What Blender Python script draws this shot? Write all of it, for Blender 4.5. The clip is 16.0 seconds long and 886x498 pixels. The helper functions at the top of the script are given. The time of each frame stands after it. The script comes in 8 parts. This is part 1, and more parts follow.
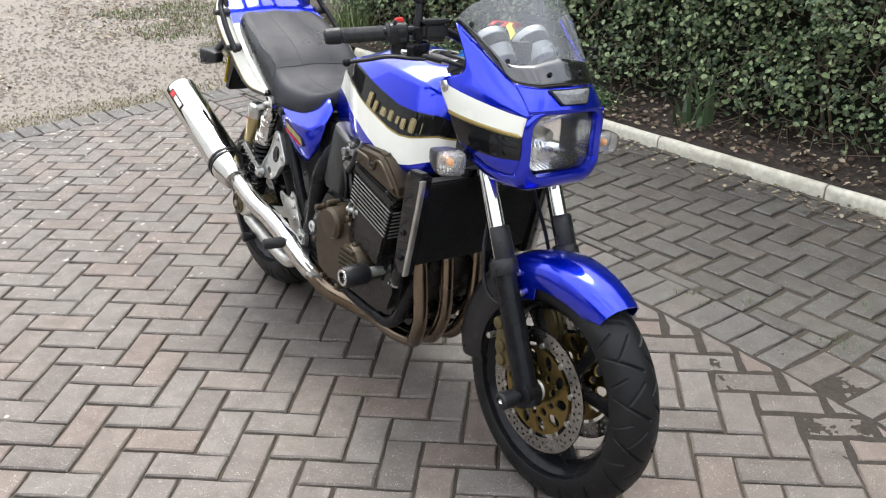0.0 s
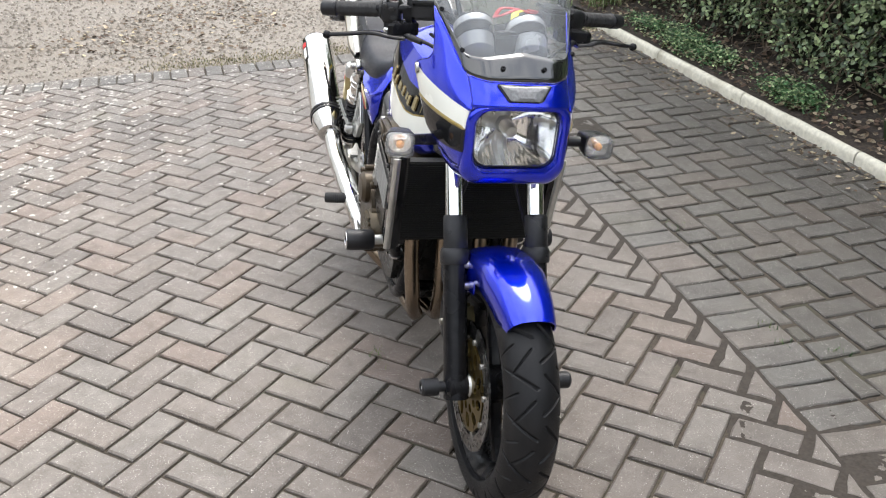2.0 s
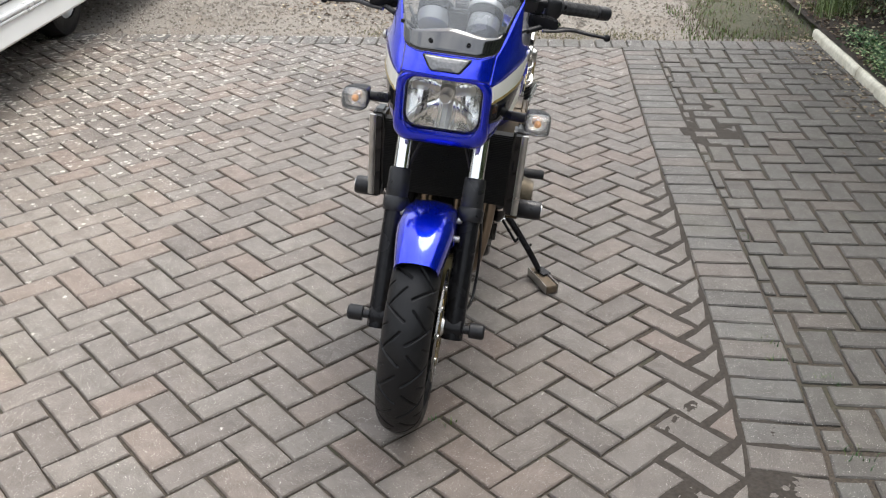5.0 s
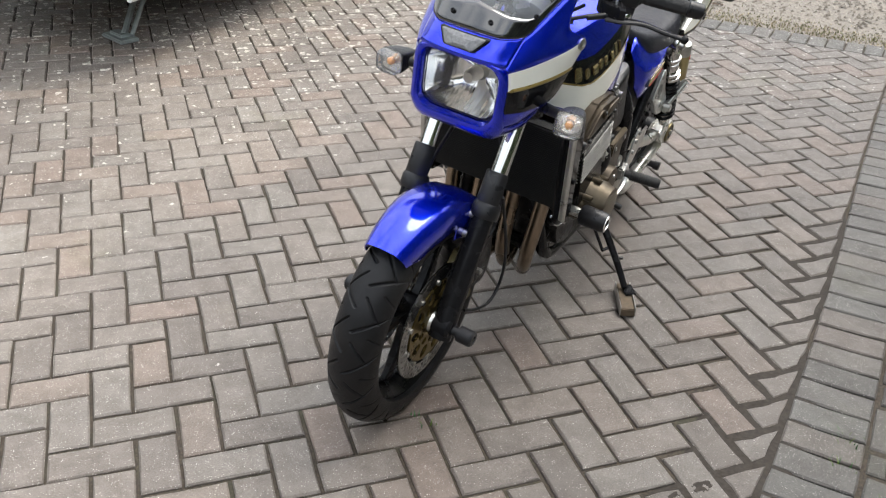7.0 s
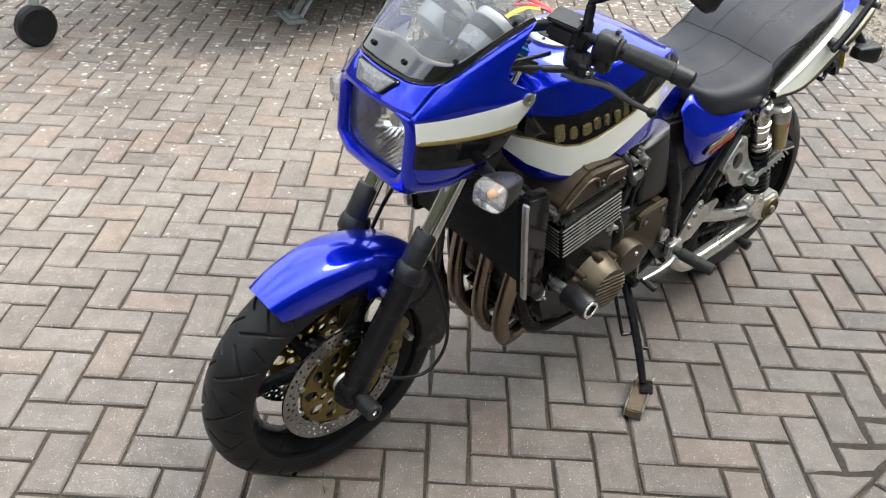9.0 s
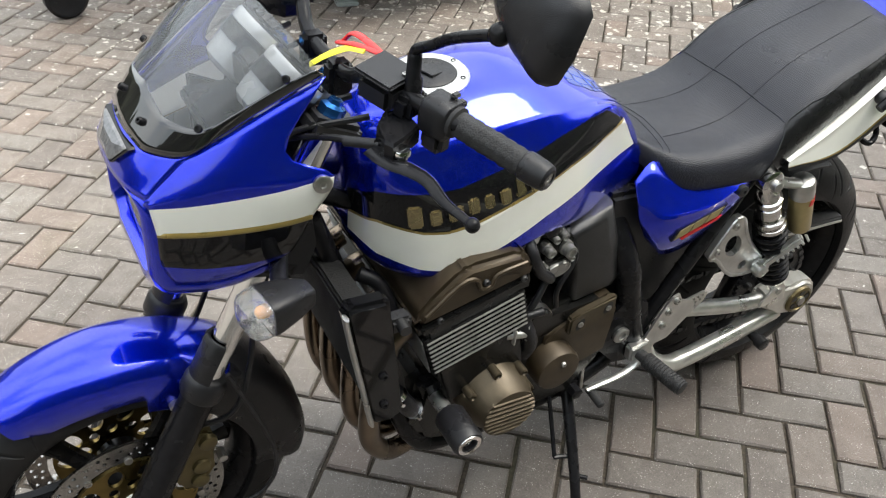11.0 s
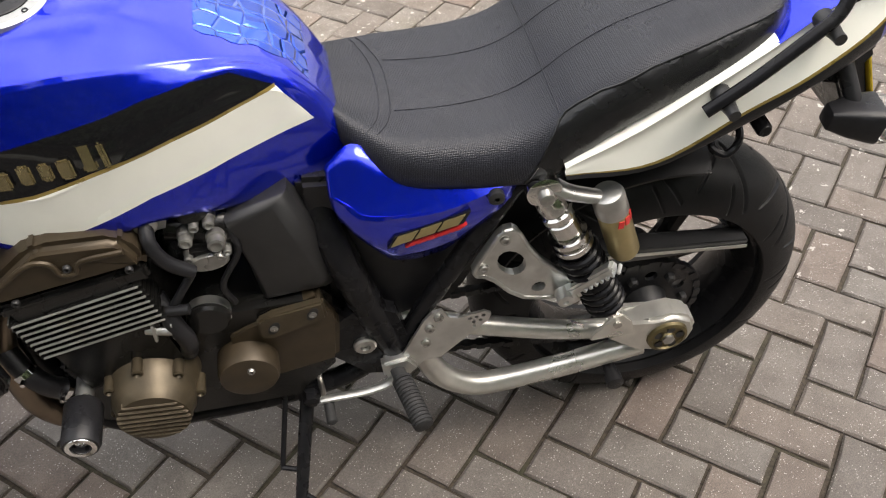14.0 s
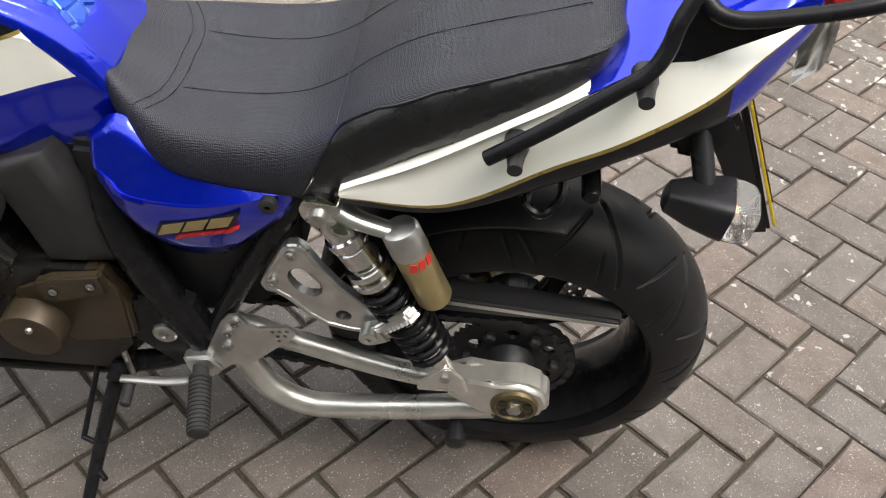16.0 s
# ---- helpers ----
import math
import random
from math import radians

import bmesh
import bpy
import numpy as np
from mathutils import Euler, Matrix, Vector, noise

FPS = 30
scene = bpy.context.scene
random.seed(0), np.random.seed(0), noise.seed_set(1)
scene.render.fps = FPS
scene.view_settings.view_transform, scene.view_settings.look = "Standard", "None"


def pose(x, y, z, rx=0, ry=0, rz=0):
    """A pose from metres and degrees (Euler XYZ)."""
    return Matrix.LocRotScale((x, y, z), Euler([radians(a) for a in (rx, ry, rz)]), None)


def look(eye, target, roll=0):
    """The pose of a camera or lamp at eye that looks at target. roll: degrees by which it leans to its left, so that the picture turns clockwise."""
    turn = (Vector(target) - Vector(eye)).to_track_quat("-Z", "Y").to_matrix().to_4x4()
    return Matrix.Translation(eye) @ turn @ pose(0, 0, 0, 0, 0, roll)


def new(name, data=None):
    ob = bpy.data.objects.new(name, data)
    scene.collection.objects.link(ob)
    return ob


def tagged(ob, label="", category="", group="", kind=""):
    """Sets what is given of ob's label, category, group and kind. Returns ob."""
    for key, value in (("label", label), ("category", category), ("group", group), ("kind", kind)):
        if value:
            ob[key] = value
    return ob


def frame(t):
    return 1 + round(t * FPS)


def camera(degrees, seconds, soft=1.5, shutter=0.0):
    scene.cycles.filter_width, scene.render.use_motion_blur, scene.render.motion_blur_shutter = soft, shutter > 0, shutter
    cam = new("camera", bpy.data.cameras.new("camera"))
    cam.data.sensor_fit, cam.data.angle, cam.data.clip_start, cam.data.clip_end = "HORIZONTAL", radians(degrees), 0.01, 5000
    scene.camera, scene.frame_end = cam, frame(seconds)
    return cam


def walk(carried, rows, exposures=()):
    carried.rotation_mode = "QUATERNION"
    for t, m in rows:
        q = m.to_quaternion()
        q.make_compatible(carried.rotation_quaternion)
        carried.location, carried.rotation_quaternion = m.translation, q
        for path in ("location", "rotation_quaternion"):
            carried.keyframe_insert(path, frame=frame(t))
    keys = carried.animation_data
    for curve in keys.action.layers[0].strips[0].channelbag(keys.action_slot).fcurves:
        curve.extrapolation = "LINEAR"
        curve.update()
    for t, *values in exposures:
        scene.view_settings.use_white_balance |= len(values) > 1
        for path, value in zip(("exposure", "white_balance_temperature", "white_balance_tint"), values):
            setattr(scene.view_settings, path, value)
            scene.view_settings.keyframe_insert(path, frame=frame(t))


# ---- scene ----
cam = camera(51.2, 16.0, 1.15)
PATH = [
    (0, (-0.102, -0.302, 1.543), (-0.316, 1.497, 0.696), -1.4),
    (0.5, (0.092, -0.224, 1.54), (-0.259, 1.539, 0.663), -1.6),
    (1, (0.308, -0.202, 1.529), (-0.225, 1.505, 0.633), -0.9),
    (1.5, (0.514, -0.167, 1.546), (-0.202, 1.465, 0.639), -0.9),
    (2, (0.717, -0.033, 1.576), (-0.148, 1.525, 0.668), -1.0),
    (2.5, (0.959, 0.048, 1.595), (-0.065, 1.506, 0.686), -1.0),
    (3, (1.154, 0.104, 1.602), (0.037, 1.51, 0.721), -1.6),
    (3.2, (1.2, 0.129, 1.588), (0.063, 1.519, 0.709), -2.0),
    (5.3, (1.628, 0.382, 1.595), (0.221, 1.472, 0.684), -0.2),
    (5.5, (1.639, 0.452, 1.58), (0.195, 1.498, 0.674), -0.1),
    (6, (1.656, 0.635, 1.549), (0.15, 1.572, 0.625), 0.6),
    (6.5, (1.696, 0.845, 1.565), (0.112, 1.584, 0.592), 1.1),
    (7, (1.773, 1.053, 1.581), (0.141, 1.624, 0.576), 2.4),
    (7.5, (1.713, 1.249, 1.567), (0.079, 1.748, 0.528), 3.3),
    (8, (1.642, 1.434, 1.604), (-0.017, 1.814, 0.554), 3.3),
    (8.2, (1.639, 1.522, 1.603), (-0.039, 1.815, 0.555), 3.0),
    (10.3, (1.173, 2.242, 1.582), (-0.494, 2.013, 0.501), 4.3),
    (10.5, (1.087, 2.277, 1.559), (-0.571, 2.032, 0.468), 4.0),
    (11, (0.944, 2.36, 1.554), (-0.685, 2.042, 0.438), 2.4),
    (11.5, (0.851, 2.519, 1.548), (-0.717, 2.057, 0.396), 2.1),
    (12, (0.762, 2.665, 1.534), (-0.751, 2.1, 0.356), 1.5),
    (12.5, (0.606, 2.734, 1.509), (-0.881, 2.15, 0.305), 1.5),
    (13, (0.496, 2.807, 1.509), (-0.925, 2.141, 0.269), 0.9),
    (13.5, (0.404, 2.974, 1.52), (-0.939, 2.217, 0.246), 0.1),
    (14, (0.264, 3.075, 1.492), (-1.031, 2.308, 0.175), -0.3),
    (14.5, (0.126, 3.153, 1.469), (-1.121, 2.362, 0.12), 0.4),
    (15, (0.004, 3.3, 1.473), (-1.153, 2.398, 0.113), 0.5),
    (15.5, (-0.088, 3.374, 1.461), (-1.174, 2.39, 0.1), 1.1),
    (16, (-0.198, 3.396, 1.428), (-1.235, 2.339, 0.084), 2.7),
]
walk(cam, [(t, look(eye, target, roll)) for t, eye, target, roll in PATH], [(0, 1.12, 6230, 9.6), (3, 1.11, 6290, 9.6), (5.5, 0.90, 6290, 9.5), (7, 0.98, 6290, 8.6), (8, 1.14, 6320, 7.8), (10.5, 1.28, 6220, 6.6), (11.2, 1.05, 6420, 6.2), (12.5, 1.07, 6560, 7.8), (13.4, 1.06, 6600, 9.8), (14.5, 1.00, 6760, 11.4), (16, 1.00, 6580, 10.8)])

# ---- light ----
world = bpy.data.worlds.new("overcast_sky")
scene.world = world
world.use_nodes = True
wn, wl = world.node_tree.nodes, world.node_tree.links
sky = wn.new("ShaderNodeTexSky")
sky.sky_type, sky.sun_disc = "NISHITA", False
SUN_UP, SUN_TURN = 63, 345
CLOUD_LOW, CLOUD_TOP = 3.6, 10.5
sky.sun_elevation, sky.sun_rotation = radians(SUN_UP), radians(SUN_TURN)
sky.dust_density, sky.air_density, sky.ozone_density = 6.0, 1.6, 1.0
# broken overcast: cloud whitens most of the sky and is brightest overhead
cloud = wn.new("ShaderNodeMix")
cloud.data_type, cloud.blend_type = "RGBA", "MIX"
cnoise = wn.new("ShaderNodeTexNoise")
cnoise.inputs["Scale"].default_value, cnoise.inputs["Detail"].default_value = 2.6, 7
cramp = wn.new("ShaderNodeMapRange")
cramp.inputs["From Min"].default_value, cramp.inputs["From Max"].default_value = 0.38, 0.58
cramp.inputs["To Min"].default_value, cramp.inputs["To Max"].default_value = 0.30, 0.95
ctop = wn.new("ShaderNodeSeparateXYZ")
crise = wn.new("ShaderNodeMapRange")
crise.inputs["From Min"].default_value, crise.inputs["From Max"].default_value = 0.0, 1.0
crise.inputs["To Min"].default_value, crise.inputs["To Max"].default_value = CLOUD_LOW, CLOUD_TOP
cgrey = wn.new("ShaderNodeCombineColor")
ctc = wn.new("ShaderNodeTexCoord")
wl.new(ctc.outputs["Generated"], cnoise.inputs["Vector"])
wl.new(ctc.outputs["Generated"], ctop.inputs[0])
wl.new(ctop.outputs["Z"], crise.inputs["Value"])
for key in ("Red", "Green", "Blue"):
    wl.new(crise.outputs["Result"], cgrey.inputs[key])
wl.new(cnoise.outputs["Fac"], cramp.inputs["Value"])
wl.new(cramp.outputs["Result"], cloud.inputs["Factor"])
wl.new(sky.outputs["Color"], cloud.inputs["A"])
wl.new(cgrey.outputs["Color"], cloud.inputs["B"])
wl.new(cloud.outputs["Result"], wn["Background"].inputs["Color"])
wn["Background"].inputs["Strength"].default_value = 0.15
sun = new("sun", bpy.data.lights.new("sun", "SUN"))
sun.data.energy, sun.data.angle, sun.data.color = 1.35, radians(32), (1.0, 0.96, 0.90)
a, e = radians(SUN_TURN), radians(SUN_UP)
sun.matrix_world = look((math.sin(a) * math.cos(e) * 30, math.cos(a) * math.cos(e) * 30, math.sin(e) * 30), (0, 0, 0))


# ---- materials ----
def material(name, colour, rough=0.5, metal=0.0, coat=0.0, grain=0.0, scale=40.0, bump=0.0, bump_scale=200.0,
             spread=0.0, dirt=None, dirt_amount=0.0, dirt_scale=12.0, rough_spread=0.1, spec=0.5):
    """A surface with two scales of variation: fine grain and broad stains, both in metres of the world."""
    m = bpy.data.materials.new(name)
    m.use_nodes = True
    n, l = m.node_tree.nodes, m.node_tree.links
    b = n["Principled BSDF"]
    b.inputs["Roughness"].default_value, b.inputs["Metallic"].default_value = rough, metal
    b.inputs["Coat Weight"].default_value, b.inputs["Coat Roughness"].default_value = coat, 0.04
    b.inputs["Specular IOR Level"].default_value = spec
    co = n.new("ShaderNodeTexCoord").outputs["Object"]
    base = n.new("ShaderNodeRGB")
    base.outputs[0].default_value = (*colour, 1)
    out = base.outputs[0]

    def noise_at(s, detail=4):
        t = n.new("ShaderNodeTexNoise")
        t.inputs["Scale"].default_value, t.inputs["Detail"].default_value = s, detail
        l.new(co, t.inputs["Vector"])
        return t.outputs["Fac"]

    def ranged(value, a, b_, c, d):
        r = n.new("ShaderNodeMapRange")
        for key, v in zip(("From Min", "From Max", "To Min", "To Max"), (a, b_, c, d)):
            r.inputs[key].default_value = v
        l.new(value, r.inputs["Value"])
        return r.outputs["Result"]

    if grain:
        hv = n.new("ShaderNodeHueSaturation")
        l.new(ranged(noise_at(scale), 0.25, 0.75, 1 - grain, 1 + grain), hv.inputs["Value"])
        l.new(out, hv.inputs["Color"])
        out = hv.outputs["Color"]
    if dirt:
        mx = n.new("ShaderNodeMix")
        mx.data_type = "RGBA"
        mx.inputs["B"].default_value = (*dirt, 1)
        l.new(ranged(noise_at(dirt_scale, 8), 0.5, 0.75, 0, dirt_amount), mx.inputs["Factor"])
        l.new(out, mx.inputs["A"])
        out = mx.outputs["Result"]
    l.new(out, b.inputs["Base Color"])
    l.new(ranged(noise_at(scale * 0.35, 6), 0.3, 0.7, max(rough - rough_spread, 0.02), min(rough + rough_spread, 1)), b.inputs["Roughness"])
    if bump:
        bp = n.new("ShaderNodeBump")
        bp.inputs["Strength"].default_value, bp.inputs["Distance"].default_value = bump, 0.002
        l.new(noise_at(bump_scale, 3), bp.inputs["Height"])
        l.new(bp.outputs["Normal"], b.inputs["Normal"])
    return m


def paver_material(name, tint, per_island):
    m = bpy.data.materials.new(name)
    m.use_nodes = True
    n, l = m.node_tree.nodes, m.node_tree.links
    b = n["Principled BSDF"]
    pos = n.new("ShaderNodeNewGeometry")
    rnd = pos.outputs["Random Per Island"] if per_island else n.new("ShaderNodeObjectInfo").outputs["Random"]

    def noise_at(s, detail=5, rough=0.6):
        t = n.new("ShaderNodeTexNoise")
        t.inputs["Scale"].default_value, t.inputs["Detail"].default_value, t.inputs["Roughness"].default_value = s, detail, rough
        l.new(pos.outputs["Position"], t.inputs["Vector"])
        return t.outputs["Fac"]

    def ramp(value, *stops):
        r = n.new("ShaderNodeValToRGB")
        while len(r.color_ramp.elements) < len(stops):
            r.color_ramp.elements.new(0.5)
        for el, (p, c) in zip(r.color_ramp.elements, stops):
            el.position, el.color = p, (*c, 1) if len(c) == 3 else c
        l.new(value, r.inputs["Fac"])
        return r.outputs["Color"]

    def mix(fac, a_, b_, kind="MIX", amount=None):
        x = n.new("ShaderNodeMix")
        x.data_type, x.blend_type = "RGBA", kind
        if isinstance(fac, float):
            x.inputs["Factor"].default_value = fac
        else:
            l.new(fac, x.inputs["Factor"])
        for key, v in (("A", a_), ("B", b_)):
            if isinstance(v, tuple):
                x.inputs[key].default_value = (*v, 1)
            else:
                l.new(v, x.inputs[key])
        return x.outputs["Result"]

    def maths(op, a_, b_):
        x = n.new("ShaderNodeMath")
        x.operation = op
        for i, v in enumerate((a_, b_)):
            if isinstance(v, (int, float)):
                x.inputs[i].default_value = v
            else:
                l.new(v, x.inputs[i])
        return x.outputs[0]

    own = ramp(rnd, (0.0, tuple(0.78 * c for c in tint)), (0.35, tint), (0.6, (tint[0] * 1.02, tint[1] * 1.06, tint[2] * 1.07)),
               (0.85, (tint[0] * 1.08, tint[1] * 1.02, tint[2] * 0.98)), (1.0, (tint[0] * 1.08, tint[1] * 0.98, tint[2] * 0.94)))
    broad = ramp(noise_at(1.3, 4), (0.3, (0.78, 0.77, 0.77)), (0.7, (1.14, 1.13, 1.11)))
    col = mix(1.0, own, broad, "MULTIPLY")
    stain = ramp(noise_at(14, 6), (0.35, (0.72, 0.70, 0.68)), (0.62, (1.05, 1.05, 1.05)))
    col = mix(0.8, col, stain, "MULTIPLY")
    grain = ramp(noise_at(420, 3, 0.8), (0.3, (0.42, 0.42, 0.42)), (0.72, (1.45, 1.45, 1.45)))
    col = mix(0.92, col, grain, "MULTIPLY")
    # pale aggregate glints
    vor = n.new("ShaderNodeTexVoronoi")
    vor.inputs["Scale"].default_value = 175
    l.new(pos.outputs["Position"], vor.inputs["Vector"])
    glint = maths("MULTIPLY", ramp(vor.outputs["Distance"], (0.10, (1, 1, 1)), (0.22, (0, 0, 0))), ramp(noise_at(38, 2), (0.42, (0, 0, 0)), (0.54, (1, 1, 1))))
    col = mix(maths("MULTIPLY", glint, 0.9), col, (0.70, 0.68, 0.63))
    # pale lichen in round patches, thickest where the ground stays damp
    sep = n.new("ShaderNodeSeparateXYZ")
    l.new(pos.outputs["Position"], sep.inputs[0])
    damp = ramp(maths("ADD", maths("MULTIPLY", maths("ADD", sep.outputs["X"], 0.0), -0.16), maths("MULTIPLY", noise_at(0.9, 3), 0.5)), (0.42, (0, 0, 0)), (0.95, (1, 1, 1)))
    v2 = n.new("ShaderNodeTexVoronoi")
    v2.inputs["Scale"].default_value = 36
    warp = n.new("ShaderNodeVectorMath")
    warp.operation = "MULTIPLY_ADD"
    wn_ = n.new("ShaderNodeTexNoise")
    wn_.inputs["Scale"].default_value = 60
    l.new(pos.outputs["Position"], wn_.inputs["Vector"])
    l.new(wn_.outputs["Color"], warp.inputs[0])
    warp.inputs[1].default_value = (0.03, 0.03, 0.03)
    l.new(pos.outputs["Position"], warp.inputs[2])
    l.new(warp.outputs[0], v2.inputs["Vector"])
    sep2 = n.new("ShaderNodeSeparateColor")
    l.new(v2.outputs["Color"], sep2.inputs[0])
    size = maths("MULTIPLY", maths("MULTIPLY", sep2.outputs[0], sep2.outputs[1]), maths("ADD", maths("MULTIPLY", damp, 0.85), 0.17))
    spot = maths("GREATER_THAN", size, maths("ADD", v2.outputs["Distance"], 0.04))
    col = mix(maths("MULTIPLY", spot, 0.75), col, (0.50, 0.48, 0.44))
    # green-grey moss bloom
    col = mix(ramp(noise_at(2.1, 6), (0.60, (0, 0, 0)), (0.78, (0.30, 0.30, 0.30))), col, (0.13, 0.13, 0.07))
    # stronger light on the open side of the drive, put into the block colour
    open_side_light = ramp(maths("ADD", maths("MULTIPLY", maths("ADD", sep.outputs["Y"], maths("MULTIPLY", sep.outputs["X"], 0.5)), -0.30), maths("ADD", maths("MULTIPLY", noise_at(1.1, 3), 0.35), 0.62)), (0.15, (1, 1, 1)), (0.75, (1.42, 1.40, 1.36)))
    col = mix(1.0, col, open_side_light, "MULTIPLY")
    l.new(col, b.inputs["Base Color"])
    l.new(ramp(noise_at(9, 4), (0.3, (0.36, 0.36, 0.36)), (0.7, (0.62, 0.62, 0.62))), b.inputs["Roughness"])
    bp = n.new("ShaderNodeBump")
    bp.inputs["Strength"].default_value, bp.inputs["Distance"].default_value = 0.75, 0.0028
    l.new(maths("ADD", noise_at(330, 4, 0.75), maths("MULTIPLY", noise_at(45, 3), 0.8)), bp.inputs["Height"])
    l.new(bp.outputs["Normal"], b.inputs["Normal"])
    return m


TINT = (0.160, 0.141, 0.127)
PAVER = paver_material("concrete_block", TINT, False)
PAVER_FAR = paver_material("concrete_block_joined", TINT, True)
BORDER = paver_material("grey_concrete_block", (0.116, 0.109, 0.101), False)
# the hedge's shade is put into this darker tint of the same block
STRIP = paver_material("shaded_concrete_block", (0.097, 0.090, 0.081), True)
JOINT = material("joint_sand", (0.046, 0.036, 0.026), 0.95, grain=0.7, scale=140, bump=0.8, bump_scale=300, dirt=(0.038, 0.046, 0.022), dirt_amount=0.5, dirt_scale=5)
SOIL = material("leafy_soil", (0.036, 0.027, 0.021), 0.95, grain=0.6, scale=60, bump=1.0, bump_scale=120, dirt=(0.075, 0.056, 0.040), dirt_amount=0.7, dirt_scale=30)
GRAVEL = material("pale_gravel", (0.205, 0.184, 0.158), 0.95, grain=0.45, scale=70, bump=1.0, bump_scale=140, dirt=(0.17, 0.135, 0.10), dirt_amount=0.6, dirt_scale=2.5)
MUD = material("dried_mud", (0.030, 0.024, 0.0185), 0.95, grain=0.45, scale=90, bump=0.9, bump_scale=170)
KERB = material("weathered_concrete", (0.60, 0.575, 0.48), 0.9, grain=0.18, scale=45, bump=0.7, bump_scale=150, dirt=(0.30, 0.27, 0.20), dirt_amount=0.6, dirt_scale=8)


# ---- building helpers ----
def part(name, bm, mat, parent=None, label="", smooth=False):
    """Links a bmesh as one mesh object under a thing or a part."""
    me = bpy.data.meshes.new(name)
    bmesh.ops.recalc_face_normals(bm, faces=bm.faces)
    bm.to_mesh(me)
    bm.free()
    for mt in mat if isinstance(mat, (list, tuple)) else [mat]:
        me.materials.append(mt)
    if smooth:
        me.shade_smooth()
        me.set_sharp_from_angle(angle=radians(smooth if smooth is not True else 38))
    ob = new(name, me)
    ob.parent = parent
    return tagged(ob, label=label) if label else ob


def mesh_from(name, verts, faces, mat):
    me = bpy.data.meshes.new(name)
    me.from_pydata(verts, [], faces)
    me.materials.append(mat)
    return me


# ---- ground ----
CELL = 0.1025
EDGE = 7.50            # paving ends along y = x + EDGE
KERB_LINE = 4.70       # kerb runs along x + y = KERB_LINE
INNER = [(-4.2, 7.15), (-2.15, 5.03), (-1.54, 4.40), (-0.99, 3.84), (-0.41, 3.26), (-0.025, 2.87), (0.35, 2.476), (0.61, 2.19), (0.82, 1.93), (1.05, 1.55), (1.4, 0.8), (1.75, -0.5)]

gb = bmesh.new()
bmesh.ops.create_grid(gb, x_segments=2, y_segments=2, size=60)
bmesh.ops.translate(gb, verts=gb.verts, vec=(0, 0, -0.016))
ground = part("ground", gb, GRAVEL)
tagged(ground, "pale gravel and earth spreading around the paved driveway", "ground", kind="structure")


def sheet(name, outline, z, mat):
    b = bmesh.new()
    b.faces.new([b.verts.new((x, y, z)) for x, y in outline])
    return part(name, b, mat)


def clip(poly, px, py, nx, ny):
    """The part of a polygon where (p - (px, py)) . n <= 0."""
    out = []
    for i, (x, y) in enumerate(poly):
        x2, y2 = poly[(i + 1) % len(poly)]
        d1, d2 = (x - px) * nx + (y - py) * ny, (x2 - px) * nx + (y2 - py) * ny
        if d1 <= 0:
            out.append((x, y))
        if d1 * d2 < 0:
            s = d1 / (d1 - d2)
            out.append((x + s * (x2 - x), y + s * (y2 - y)))
    return out


def herring(i0, i1, j0, j1):
    """Herringbone of 2 x 1 blocks on the cell grid: lower left cell and whether the block lies along x."""
    for i in range(i0, i1):
        for j in range(j0, j1):
            if (i + j) % 4 == 0:
                yield i, j, True
            elif (i + j) % 4 == 2:
                yield i, j, False


def block_geometry(poly, z=0.0, chamfer=0.0045, deep=0.02, tilt=(0, 0)):
    """A paving block: top face, worn chamfer and sides, from its outline (counter-clockwise)."""
    cx, cy = sum(p[0] for p in poly) / len(poly), sum(p[1] for p in poly) / len(poly)
    k = len(poly)
    verts, faces = [], []
    for inset, drop in ((0, deep), (0, chamfer), (chamfer, 0)):
        for x, y in poly:
            d = max(math.hypot(x - cx, y - cy), 1e-4)
            s = 1 - inset * 1.3 / d
            verts.append((cx + (x - cx) * s, cy + (y - cy) * s, z - drop + tilt[0] * (x - cx) + tilt[1] * (y - cy)))
    for r in (0, 1):
        for a_ in range(k):
            b_ = (a_ + 1) % k
            faces.append((r * k + a_, r * k + b_, (r + 1) * k + b_, (r + 1) * k + a_))
    faces.append(tuple(range(2 * k, 3 * k)))
    return verts, faces


def oriented(poly):
    s = sum(p[0] * q[1] - q[0] * p[1] for p, q in zip(poly, poly[1:] + poly[:1]))
    return poly if s > 0 else poly[::-1]


def worn_outline(poly, rnd, amount=0.0013):
    """The outline of a block with its long edges broken by small chips."""
    out = []
    for (ax, ay), (bx, by) in zip(poly, poly[1:] + poly[:1]):
        k = math.hypot(bx - ax, by - ay)
        out.append((ax, ay))
        n_ = 2 if k > 0.13 else 1 if k > 0.05 else 0
        for i in range(n_):
            t = (i + 1 + rnd.uniform(-0.25, 0.25)) / (n_ + 1)
            off = rnd.uniform(-amount, amount)
            out.append((ax + (bx - ax) * t - (by - ay) / k * off, ay + (by - ay) * t + (bx - ax) / k * off))
    return out


class Joined:
    def __init__(self):
        self.v, self.f = [], []

    def add(self, verts, faces):
        o = len(self.v)
        self.v += verts
        self.f += [tuple(o + i for i in fc) for fc in faces]


